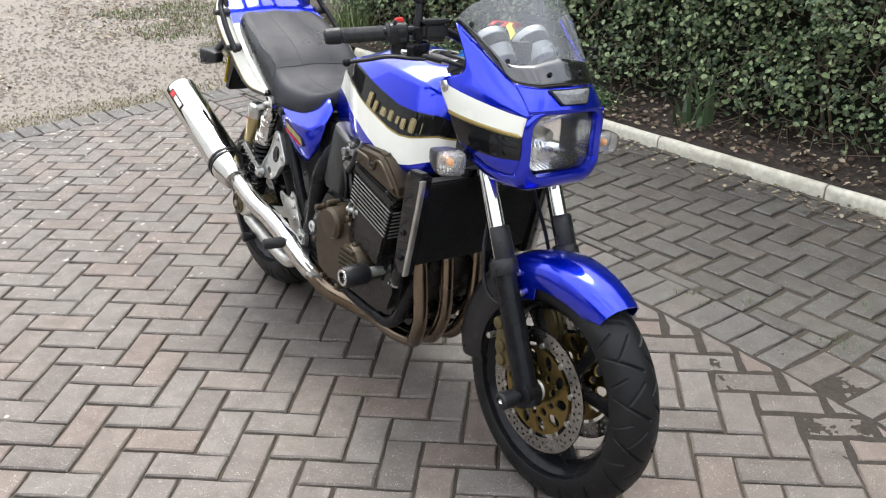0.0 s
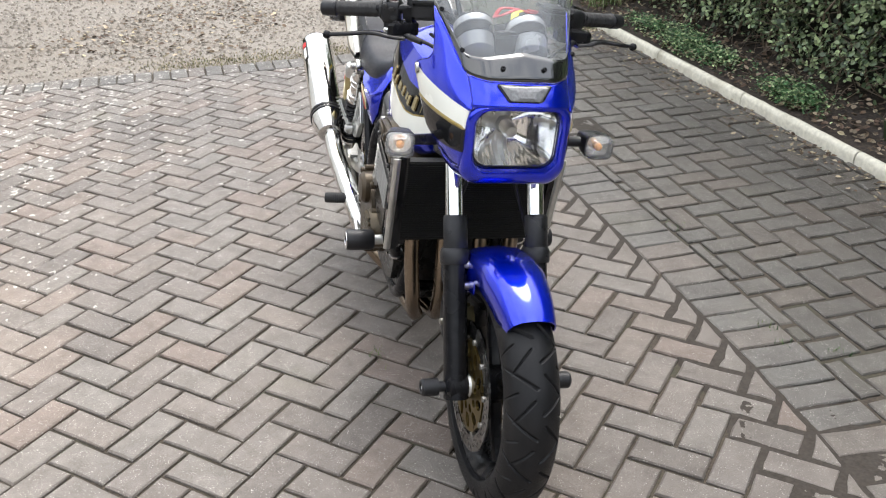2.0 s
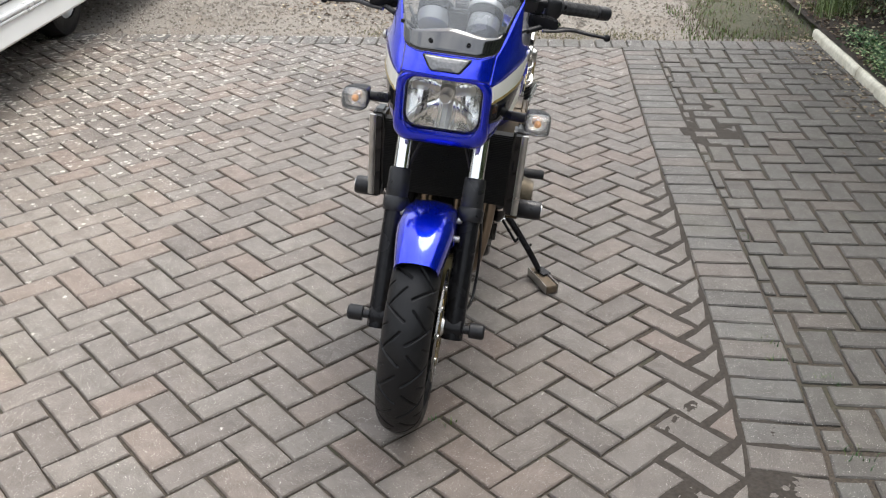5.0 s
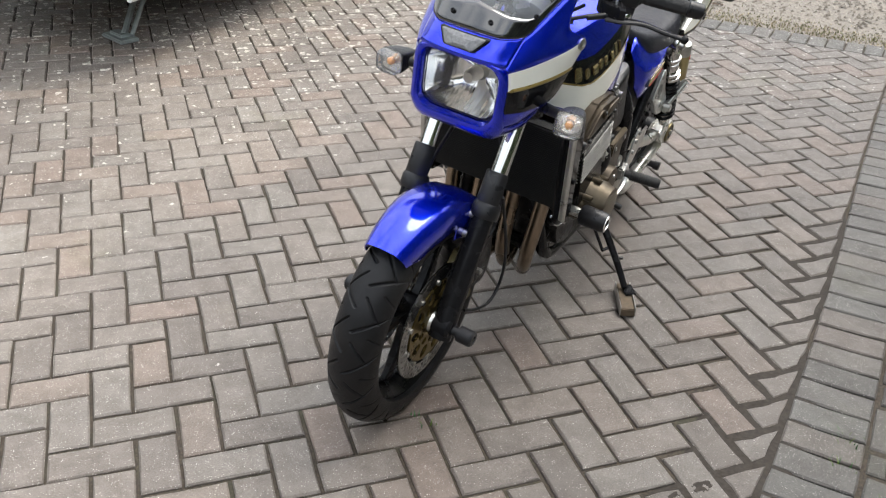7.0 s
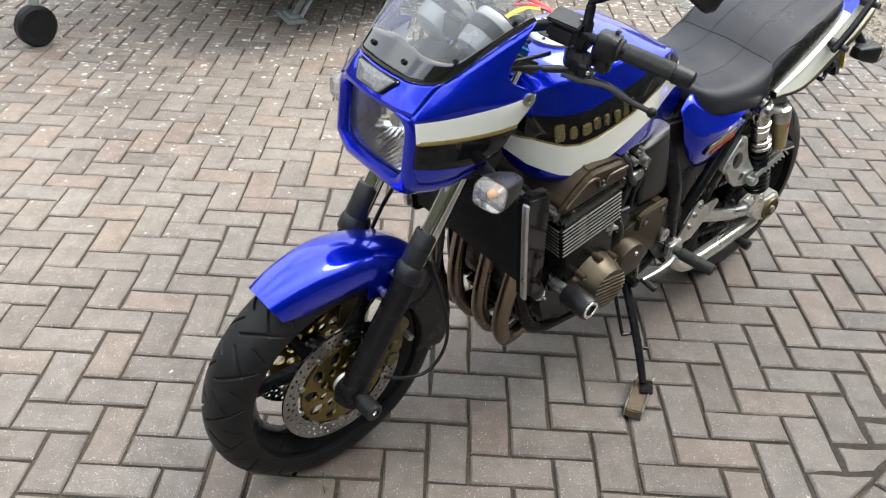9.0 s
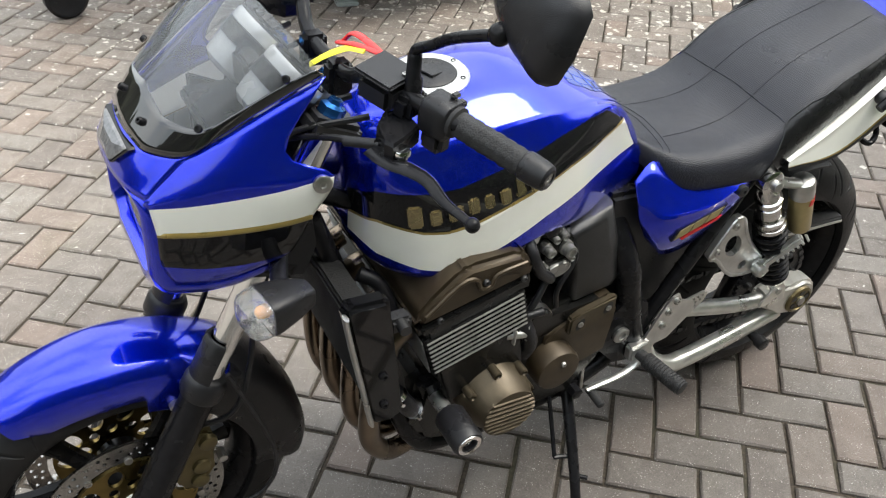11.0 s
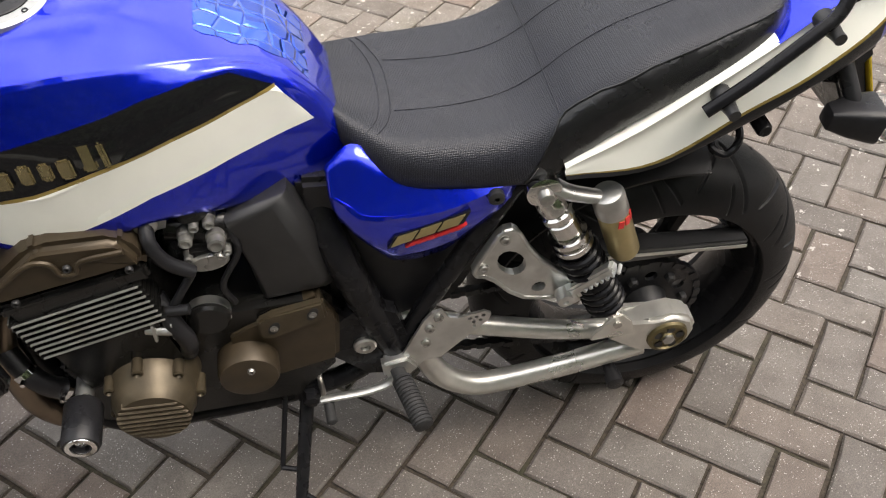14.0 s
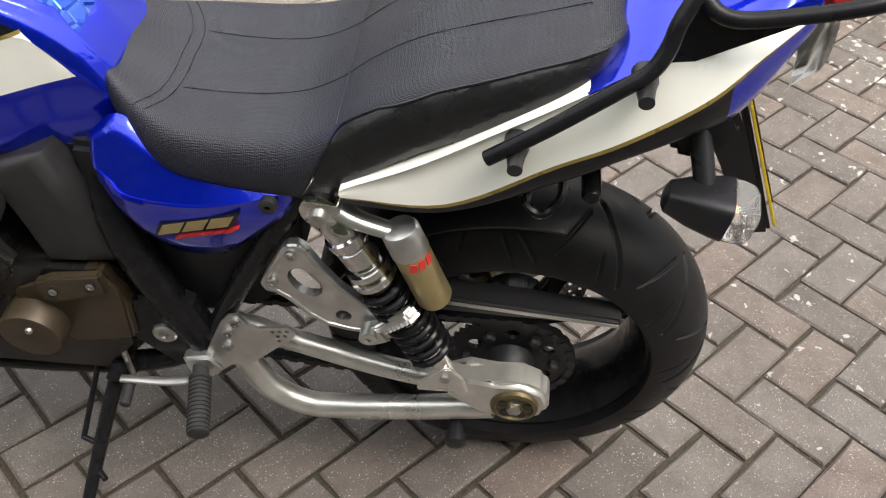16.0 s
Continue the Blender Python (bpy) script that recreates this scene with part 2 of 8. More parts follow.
def inner_side(x, y):
    """Nearest stretch of the border's inner line: a point on it and its normal away from the main field."""
    best = None
    for (ax, ay), (bx, by) in zip(INNER, INNER[1:]):
        dx, dy = bx - ax, by - ay
        s = min(max(((x - ax) * dx + (y - ay) * dy) / (dx * dx + dy * dy), 0), 1)
        d = math.hypot(x - ax - s * dx, y - ay - s * dy)
        if best is None or d < best[0]:
            k = math.hypot(dx, dy)
            best = (d, ax, ay, -dy / k, dx / k)
    return best[1:]


def field_piece(poly, gap=0.0):
    x, y = sum(p[0] for p in poly) / len(poly), sum(p[1] for p in poly) / len(poly)
    ax, ay, nx, ny = inner_side(x, y)
    poly = clip(poly, ax - nx * gap, ay - ny * gap, nx, ny)
    if len(poly) > 2:
        k = math.sqrt(0.5)
        poly = clip(poly, -EDGE + 0.29 + gap, 0, -k, k)
    return poly if len(poly) > 2 else []


def area(poly):
    return abs(sum(p[0] * q[1] - q[0] * p[1] for p, q in zip(poly, poly[1:] + poly[:1]))) / 2

# ---- motorcycle materials ----
BLUE = material("candy_blue_paint", (0.0015, 0.0185, 0.66), 0.25, metal=0.80, coat=1.0, scale=20, rough_spread=0.01, spec=0.2)
WHITE = material("pearl_white_paint", (0.93, 0.93, 0.85), 0.25, coat=1.0, grain=0.03, scale=20, rough_spread=0.05)
GOLDLINE = material("gold_pinstripe", (0.34, 0.25, 0.07), 0.3, metal=0.4, coat=0.8)
GLOSS = material("gloss_black_paint", (0.009, 0.009, 0.010), 0.12, coat=0.8, rough_spread=0.04, spec=0.0)
SATIN = material("satin_black_paint", (0.010, 0.010, 0.0115), 0.24, spec=0.17, grain=0.3, scale=60, bump=0.06, dirt=(0.02, 0.018, 0.016), dirt_amount=0.25, dirt_scale=25)
PLASTIC = material("black_plastic", (0.013, 0.013, 0.015), 0.34, spec=0.36, grain=0.25, scale=70, bump=0.25, bump_scale=900, dirt=(0.03, 0.028, 0.026), dirt_amount=0.2)
DARKGREY = material("dark_grey_plastic", (0.020, 0.020, 0.021), 0.40, spec=0.5, grain=0.2, scale=40, bump=0.2, bump_scale=800)
RUBBER = material("tyre_rubber", (0.0085, 0.0085, 0.0095), 0.44, grain=0.35, scale=30, bump=0.3, bump_scale=600, dirt=(0.030, 0.028, 0.026), dirt_amount=0.35, dirt_scale=9, spec=0.25)
GRIP = material("grip_rubber", (0.02, 0.02, 0.021), 0.7, grain=0.3, scale=50, bump=0.6, bump_scale=420)
CHROME = material("chrome", (0.78, 0.78, 0.78), 0.07, metal=1.0, grain=0.06, scale=20, rough_spread=0.04)
POLISHED = material("polished_steel", (0.70, 0.69, 0.67), 0.13, metal=1.0, grain=0.10, scale=14, rough_spread=0.07)
ALLOY = material("satin_aluminium", (0.60, 0.60, 0.58), 0.36, metal=0.9, grain=0.16, scale=30, bump=0.1, dirt=(0.22, 0.20, 0.17), dirt_amount=0.4, dirt_scale=14)
SWING = material("brushed_aluminium", (0.66, 0.65, 0.61), 0.34, metal=0.75, grain=0.16, scale=26, dirt=(0.26, 0.24, 0.20), dirt_amount=0.45, dirt_scale=9)
BRONZE = material("bronze_engine_paint", (0.062, 0.046, 0.028), 0.40, metal=0.45, grain=0.2, scale=35, bump=0.12, bump_scale=500, dirt=(0.05, 0.04, 0.03), dirt_amount=0.5, dirt_scale=18)
PALEBRONZE = material("worn_bronze_cover", (0.080, 0.063, 0.040), 0.38, metal=0.55, grain=0.2, scale=40, bump=0.12, dirt=(0.10, 0.08, 0.05), dirt_amount=0.5, dirt_scale=20)
ENGINE = material("black_engine_paint", (0.010, 0.0098, 0.0095), 0.24, spec=0.35, grain=0.35, scale=40, bump=0.12, dirt=(0.018, 0.015, 0.012), dirt_amount=0.3, dirt_scale=22)
GOLD = material("gold_anodised", (0.22, 0.160, 0.055), 0.32, metal=0.95, grain=0.15, scale=40, dirt=(0.14, 0.10, 0.05), dirt_amount=0.5, dirt_scale=25)
DULLGOLD = material("dull_gold_caliper", (0.135, 0.108, 0.05), 0.42, metal=0.6, grain=0.25, scale=40, dirt=(0.10, 0.08, 0.05), dirt_amount=0.6, dirt_scale=25)
DISC = material("brake_disc_steel", (0.34, 0.335, 0.325), 0.24, metal=1.0, grain=0.14, scale=60, dirt=(0.2, 0.16, 0.12), dirt_amount=0.3, dirt_scale=10)
PIPE = material("heat_stained_steel", (0.25, 0.20, 0.15), 0.24, metal=1.0, grain=0.22, scale=12, dirt=(0.13, 0.085, 0.05), dirt_amount=0.7, dirt_scale=7)
STEEL = material("bolt_steel", (0.45, 0.44, 0.42), 0.35, metal=0.95, grain=0.2, scale=90)
VINYL = material("grained_black_vinyl", (0.019, 0.020, 0.026), 0.36, spec=0.33, grain=0.12, scale=30, dirt=(0.030, 0.030, 0.035), dirt_amount=0.35, dirt_scale=6)
SMOOTHVINYL = material("creased_black_vinyl", (0.010, 0.010, 0.011), 0.27, grain=0.2, scale=40, bump=0.55, bump_scale=85)
ORANGE = material("amber_bulb", (0.75, 0.34, 0.10), 0.3)
RED = material("red_plastic", (0.60, 0.03, 0.03), 0.35)
YELLOW = material("yellow_plate", (0.80, 0.58, 0.03), 0.4, grain=0.08, scale=30)
INKBLACK = material("black_print_and_holes", (0.012, 0.012, 0.012), 0.5)
BLUEALLOY = material("blue_anodised", (0.03, 0.14, 0.42), 0.25, metal=0.9)
CORE = material("radiator_core", (0.012, 0.012, 0.012), 0.6, metal=0.3, bump=0.8, bump_scale=380)
WOOD = material("worn_wood_block", (0.10, 0.072, 0.045), 0.8, grain=0.35, scale=50, bump=0.5, bump_scale=150, dirt=(0.07, 0.05, 0.03), dirt_amount=0.7, dirt_scale=30)
BLUE.node_tree.nodes["Principled BSDF"].inputs["Coat IOR"].default_value = 1.6
PAD = material("clear_tank_pad", (0.006, 0.085, 0.72), 0.13, metal=0.8, coat=1.0, grain=0.05, scale=30)

# scale-like cells moulded into the tank pad
pn, pk = PAD.node_tree.nodes, PAD.node_tree.links
pv, pb, pt = pn.new("ShaderNodeTexVoronoi"), pn.new("ShaderNodeBump"), pn.new("ShaderNodeTexCoord")
pv.feature, pv.inputs["Scale"].default_value, pv.inputs["Randomness"].default_value = "DISTANCE_TO_EDGE", 34, 0.45
pr = pn.new("ShaderNodeMapRange")
pr.inputs["From Max"].default_value = 0.09
pb.inputs["Strength"].default_value, pb.inputs["Distance"].default_value = 0.7, 0.0022
pk.new(pt.outputs["Object"], pv.inputs["Vector"])
pk.new(pv.outputs["Distance"], pr.inputs["Value"])
pk.new(pr.outputs["Result"], pb.inputs["Height"])
for socket in ("Normal", "Coat Normal"):
    pk.new(pb.outputs["Normal"], pn["Principled BSDF"].inputs[socket])

# fine dimpled grain pressed into the seat cover
nn, ll = VINYL.node_tree.nodes, VINYL.node_tree.links
tc = nn.new("ShaderNodeTexCoord")
br = nn.new("ShaderNodeTexVoronoi")
br.inputs["Scale"].default_value, br.inputs["Randomness"].default_value = 430, 0.3
bb = nn.new("ShaderNodeBump")
bb.inputs["Strength"].default_value, bb.inputs["Distance"].default_value = 0.6, 0.0014
ll.new(tc.outputs["Object"], br.inputs["Vector"])
ll.new(br.outputs["Distance"], bb.inputs["Height"])
ll.new(bb.outputs["Normal"], nn["Principled BSDF"].inputs["Normal"])


def glassy(name, tint, gloss=0.06, ior=1.45, body=None, body_amount=0.0, ribs=None):
    m = bpy.data.materials.new(name)
    m.use_nodes = True
    n, l = m.node_tree.nodes, m.node_tree.links
    n.remove(n["Principled BSDF"])
    tr, gl, fr, mx = n.new("ShaderNodeBsdfTransparent"), n.new("ShaderNodeBsdfGlossy"), n.new("ShaderNodeFresnel"), n.new("ShaderNodeMixShader")
    tr.inputs["Color"].default_value = (*tint, 1)
    gl.inputs["Roughness"].default_value = gloss
    fr.inputs["IOR"].default_value = ior
    out = tr.outputs[0]
    if body:
        df, m2 = n.new("ShaderNodeBsdfDiffuse"), n.new("ShaderNodeMixShader")
        df.inputs["Color"].default_value = (*body, 1)
        m2.inputs[0].default_value = body_amount
        l.new(out, m2.inputs[1])
        l.new(df.outputs[0], m2.inputs[2])
        out = m2.outputs[0]
    if ribs:
        # moulded ribs: fine bands along one axis, in the surface of the lens
        wv, bu, tc_ = n.new("ShaderNodeTexWave"), n.new("ShaderNodeBump"), n.new("ShaderNodeTexCoord")
        wv.bands_direction, wv.inputs["Scale"].default_value = ribs[0], ribs[1]
        bu.inputs["Strength"].default_value, bu.inputs["Distance"].default_value = 0.28, 0.002
        l.new(tc_.outputs["Object"], wv.inputs["Vector"])
        l.new(wv.outputs["Fac"], bu.inputs["Height"])
        l.new(bu.outputs["Normal"], gl.inputs["Normal"])
        l.new(bu.outputs["Normal"], fr.inputs["Normal"])
        if body:
            l.new(bu.outputs["Normal"], df.inputs["Normal"])
    l.new(fr.outputs[0], mx.inputs[0])
    l.new(out, mx.inputs[1])
    l.new(gl.outputs[0], mx.inputs[2])
    l.new(mx.outputs[0], n["Material Output"].inputs["Surface"])
    return m


# grey body puts the haze of reflected sky into the smoked screen
SCREEN = glassy("smoked_screen", (0.66, 0.68, 0.70), 0.05, 1.42, (0.40, 0.42, 0.44), 0.24)
LENS = glassy("clear_ribbed_lens", (0.96, 0.95, 0.93), 0.06, 1.5, (0.85, 0.85, 0.84), 0.13, ("Z", 110))
HEADGLASS = glassy("headlamp_glass", (0.95, 0.95, 0.95), 0.03, 1.5, (0.85, 0.86, 0.86), 0.02)
REFLECTOR = material("lamp_reflector", (0.93, 0.93, 0.92), 0.13, metal=1.0, grain=0.03, scale=30, rough_spread=0.01)
# vertical flutes pressed into the bowl
rn, rl = REFLECTOR.node_tree.nodes, REFLECTOR.node_tree.links
rw, rb, rt_ = rn.new("ShaderNodeTexWave"), rn.new("ShaderNodeBump"), rn.new("ShaderNodeTexCoord")
rw.bands_direction, rw.inputs["Scale"].default_value, rw.inputs["Distortion"].default_value = "Y", 26, 0.0
rb.inputs["Strength"].default_value, rb.inputs["Distance"].default_value = 0.09, 0.003
rl.new(rt_.outputs["Object"], rw.inputs["Vector"])
rl.new(rw.outputs["Fac"], rb.inputs["Height"])
rl.new(rb.outputs["Normal"], rn["Principled BSDF"].inputs["Normal"])
PALEGOLD = material("pale_gold_anodised", (0.46, 0.38, 0.19), 0.38, metal=0.75, grain=0.1, scale=40)
EMBLEM = material("antique_gold_emblem", (0.42, 0.35, 0.20), 0.25, metal=0.9, grain=0.15, scale=60)


# ---- shaping helpers ----
def spline(pts, n):
    """Catmull-Rom through the points, n steps a stretch."""
    p = [Vector(q) for q in pts]
    p = [2 * p[0] - p[1]] + p + [2 * p[-1] - p[-2]]
    out = []
    for i in range(1, len(p) - 2):
        a_, b_, c_, d_ = p[i - 1:i + 3]
        for k in range(n):
            s = k / n
            out.append(0.5 * (2 * b_ + (c_ - a_) * s + (2 * a_ - 5 * b_ + 4 * c_ - d_) * s * s + (3 * b_ - a_ - 3 * c_ + d_) * s ** 3))
    return out + [p[-2]]


def skin(bm, rings, cap=True, loop=True, mats=None):
    """Skins rings of the same length; mats(i, j) may pick the material of a face."""
    vs = [[bm.verts.new(q) for q in r] for r in rings]
    k = len(rings[0])
    for i in range(len(vs) - 1):
        for j in range(k if loop else k - 1):
            q = (j + 1) % k
            f_ = bm.faces.new((vs[i][j], vs[i][q], vs[i + 1][q], vs[i + 1][j]))
            if mats:
                f_.material_index = mats(i, j)
    if cap and loop:
        bm.faces.new(vs[0])
        bm.faces.new(vs[-1][::-1])
    return vs


def tube(bm, pts, r, seg=12, n=6, cap=True, flat=1.0):
    path = spline(pts, n) if n > 1 else [Vector(q) for q in pts]
    rings = []
    up = Vector((0, 0, 1))
    last = None
    for i, q in enumerate(path):
        d = (path[min(i + 1, len(path) - 1)] - path[max(i - 1, 0)]).normalized()
        side = d.cross(up if abs(d.z) < 0.95 else Vector((1, 0, 0))).normalized()
        if last is not None and side.dot(last) < 0:
            side = -side
        last = side
        u = side.cross(d)
        rr = r if isinstance(r, (int, float)) else r[0] + (r[1] - r[0]) * i / (len(path) - 1)
        rings.append([q + side * (math.cos(2 * math.pi * k / seg) * rr) + u * (math.sin(2 * math.pi * k / seg) * rr * flat) for k in range(seg)])
    skin(bm, rings, cap)
    return bm


def lathe(bm, prof, centre, axis=(0, 1, 0), seg=32, cap=True):
    """Turns a profile of (along, radius) about an axis through centre."""
    axis = Vector(axis).normalized()
    u = axis.cross(Vector((0, 0, 1)) if abs(axis.z) < 0.9 else Vector((1, 0, 0))).normalized()
    v = axis.cross(u)
    c = Vector(centre)
    rings = [[c + axis * h + (u * math.cos(2 * math.pi * k / seg) + v * math.sin(2 * math.pi * k / seg)) * max(r, 1e-4) for k in range(seg)] for h, r in prof]
    skin(bm, rings, cap)
    return bm


def ring(bm, prof, centre, axis=(0, 1, 0), seg=48):
    """As lathe, for a closed profile (a hoop)."""
    axis = Vector(axis).normalized()
    u = axis.cross(Vector((0, 0, 1)) if abs(axis.z) < 0.9 else Vector((1, 0, 0))).normalized()
    v = axis.cross(u)
    c = Vector(centre)
    rings = [[c + axis * h + (u * math.cos(2 * math.pi * k / seg) + v * math.sin(2 * math.pi * k / seg)) * r for h, r in prof] for k in range(seg)]
    skin(bm, rings + rings[:1], cap=False)
    bmesh.ops.remove_doubles(bm, verts=bm.verts, dist=1e-6)
    return bm


def box(bm, c, s, bevel=0.003, rot=None):
    made = bmesh.ops.create_cube(bm, size=1)["verts"]
    bmesh.ops.scale(bm, verts=made, vec=s)
    if bevel:
        edges = list({e_ for v_ in made for e_ in v_.link_edges})
        made = list({v_ for f_ in bmesh.ops.bevel(bm, geom=edges, offset=bevel, segments=2, affect="EDGES")["faces"] for v_ in f_.verts} | {v_ for v_ in made if v_.is_valid})
    if rot is not None:
        bmesh.ops.rotate(bm, verts=made, cent=(0, 0, 0), matrix=rot)
    bmesh.ops.translate(bm, verts=made, vec=c)
    return bm


def turned(rx=0, ry=0, rz=0):
    return Euler([radians(v_) for v_ in (rx, ry, rz)]).to_matrix()


def plate(bm, outline, y0, y1, holes=(), bevel=0.0):
    """A flat plate in the bike's side plane: outline and round holes (x, z, r[, stretch]) through it."""
    loops = [[(x, z) for x, z in outline]]
    for h in holes:
        x, z, r = h[:3]
        st, tl = (h[3], h[4]) if len(h) > 3 else (1, 0)
        cs, sn = math.cos(tl), math.sin(tl)
        loops.append([(x + r * st * math.cos(t) * cs - r * math.sin(t) * sn, z + r * st * math.cos(t) * sn + r * math.sin(t) * cs) for t in (2 * math.pi * k / 14 for k in range(14))])
    edges = []
    for lp in loops:
        vs = [bm.verts.new((x, y0, z)) for x, z in lp]
        edges += [bm.edges.new((vs[k], vs[(k + 1) % len(vs)])) for k in range(len(vs))]
    faces = [g for g in bmesh.ops.triangle_fill(bm, edges=edges, use_beauty=True)["geom"] if isinstance(g, bmesh.types.BMFace)]
    ext = bmesh.ops.extrude_face_region(bm, geom=faces)["geom"]
    moved = [g for g in ext if isinstance(g, bmesh.types.BMVert)]
    bmesh.ops.translate(bm, verts=moved, vec=(0, y1 - y0, 0))
    return bm


def solid(bm, outline, y0, y1, bevel=0.006, seg=2):
    """A block with rounded edges: outline in the side plane, from y0 to y1."""
    lo, hi = [bm.verts.new((x, y0, z)) for x, z in outline], [bm.verts.new((x, y1, z)) for x, z in outline]
    k = len(outline)
    fs = [bm.faces.new(lo), bm.faces.new(hi[::-1])]
    fs += [bm.faces.new((lo[i], hi[i], hi[(i + 1) % k], lo[(i + 1) % k])) for i in range(k)]
    if bevel:
        bmesh.ops.bevel(bm, geom=list({e_ for f_ in fs for e_ in f_.edges}), offset=bevel, segments=seg, affect="EDGES")
    return bm


B = bmesh.new
LEFT, RIGHT = 1, -1
bike = new("motorcycle")
bike.matrix_world = Matrix.Translation((-1.060, 2.694, 0)) @ pose(0, 0, 0, 0, 0, -48.5) @ pose(0, 0, 0, -6.4, 0, 0)
tagged(bike, "blue, white and black motorcycle leaning on its side stand", "motorcycle")


def bp(name, bm, mat, parent=None, label="", smooth=True):
    return part(name, bm, mat, parent or bike, label, smooth)


def bolt(pos, r=0.007, axis=(0, 1, 0), parent=None, mat=None, h=0.006):
    b = B()
    lathe(b, [(0, r), (h * 0.7, r), (h, r * 0.8), (h, r * 0.45), (h * 0.5, r * 0.4)], pos, axis, 10)
    return bp("bolt", b, mat or STEEL, parent)


# steering: the front end is turned a little to the left about the raked head
FRONT_AXLE = Vector((1.477, 0, 0.294))
RAKE = radians(25)
UPFORK = Vector((-math.sin(RAKE), 0, math.cos(RAKE)))
STEER = Matrix.Translation((1.19, 0, 0.82)) @ Matrix.Rotation(radians(0.9), 4, UPFORK) @ Matrix.Translation((-1.19, 0, -0.82))


def fp(name, bm, mat, parent=None, label="", smooth=True):
    """A part of the steered front end."""
    bmesh.ops.transform(bm, matrix=STEER, verts=bm.verts)
    return part(name, bm, mat, parent or bike, label, smooth)


# ---- wheels ----
def tyre(name, centre, R, width, rim, grooves, label, wheel, put, seg=1200, prof=110):
    """A tyre with grooves cut into its tread. grooves(th, s): depth from 0 to 1 on arrays of turn and place across."""
    half = width / 2
    th = np.linspace(0, 2 * np.pi, seg, endpoint=False)[:, None]
    s_ = np.linspace(-1, 1, prof + 1)[None, :]
    ph = s_ * radians(118)
    r = np.maximum(R - half * 0.92 + half * 0.92 * np.cos(ph), rim) - 0.0058 * grooves(th, s_)
    y = half * np.sin(ph) + 0 * th
    r = np.concatenate([r, np.full((seg, 2), rim - 0.004)], 1)
    y = np.concatenate([y, np.tile([[half * 0.6, -half * 0.6]], (seg, 1))], 1)
    k = prof + 3
    co = np.stack([centre[0] + r * np.cos(th), centre[1] + y, centre[2] + r * np.sin(th)], -1).reshape(-1, 3)
    i, j = np.meshgrid(np.arange(seg), np.arange(k), indexing="ij")
    i2, j2 = (i + 1) % seg, (j + 1) % k
    quads = np.stack([i * k + j, i2 * k + j, i2 * k + j2, i * k + j2], -1).reshape(-1, 4)
    me = bpy.data.meshes.new(name)
    me.from_pydata([tuple(put @ Vector(q)) for q in co.tolist()], [], quads.tolist())
    me.materials.append(RUBBER)
    me.shade_smooth()
    ob = new(name, me)
    ob.parent = wheel
    return tagged(ob, label=label)


def tread(cuts, count, arc, offset=0.0, width=0.0028):
    """Straight cuts on each side of the tread: (across, along) to (across, along), in metres, repeated count times round the tyre."""
    def depth(th, s_):
        pitch = 0.297 * 2 * math.pi / count
        out = np.zeros(np.broadcast(th, s_).shape)
        u = np.abs(s_) * arc
        for shift in (-1, 0, 1):
            v = ((th / (2 * np.pi) * count + np.where(s_ < 0, 0.5, 0.0) + offset) % 1.0 + shift) * pitch
            for (u0, v0), (u1, v1), wide in cuts:
                du, dv = u1 - u0, v1 * pitch - v0 * pitch
                t = np.clip(((u - u0) * du + (v - v0 * pitch) * dv) / (du * du + dv * dv), 0, 1)
                d_ = np.hypot(u - u0 - t * du, v - v0 * pitch - t * dv)
                out = np.maximum(out, np.clip((width * wide - d_) / 0.0012 + 0.5, 0, 1))
        return out
    return depth


def rim_mesh(bm, c, rim, width):
    w = width / 2
    ring(bm, [(-w, rim + 0.012), (-w, rim - 0.002), (-w * 0.72, rim - 0.016), (-w * 0.3, rim - 0.030), (w * 0.3, rim - 0.030), (w * 0.72, rim - 0.016), (w, rim - 0.002), (w, rim + 0.012),
              (w * 0.88, rim + 0.012), (w * 0.85, rim), (w * 0.3, rim - 0.022), (-w * 0.3, rim - 0.022), (-w * 0.85, rim), (-w * 0.88, rim + 0.012)], c, seg=64)
    return bm


def spoke_mesh(bm, c, rim, n, turn, wide, depth, k, bend=0.10):
    """One pair of cast spokes from hub to rim."""
    if True:
        for side in (-1, 1):
            a0 = turn + 2 * math.pi * k / n + side * 0.20
            a1 = turn + 2 * math.pi * k / n + side * wide
            path = []
            for t in (0, 0.25, 0.5, 0.75, 1):
                r, an = 0.035 + (rim - 0.056) * t, a0 + (a1 - a0) * t + bend * side * math.sin(math.pi * t) * 0.5
                path.append((c[0] + r * math.cos(an), c[1], c[2] + r * math.sin(an)))
            rings = []
            for i, q in enumerate(spline(path, 3)):
                t = i / 12
                q = Vector(q)
                d = (q - Vector(c)).normalized()
                s = Vector((-d.z, 0, d.x))
                w, y = 0.017 - 0.003 * math.sin(math.pi * t) + 0.006 * max(0, t - 0.8) * 5, depth * (1 - 0.35 * t)
                rings.append([q + s * w * sx + Vector((0, y * sy, 0)) for sx, sy in ((-1, -0.6), (-0.6, -1), (0.6, -1), (1, -0.6), (1, 0.6), (0.6, 1), (-0.6, 1), (-1, 0.6))])
            skin(bm, rings)
    return bm


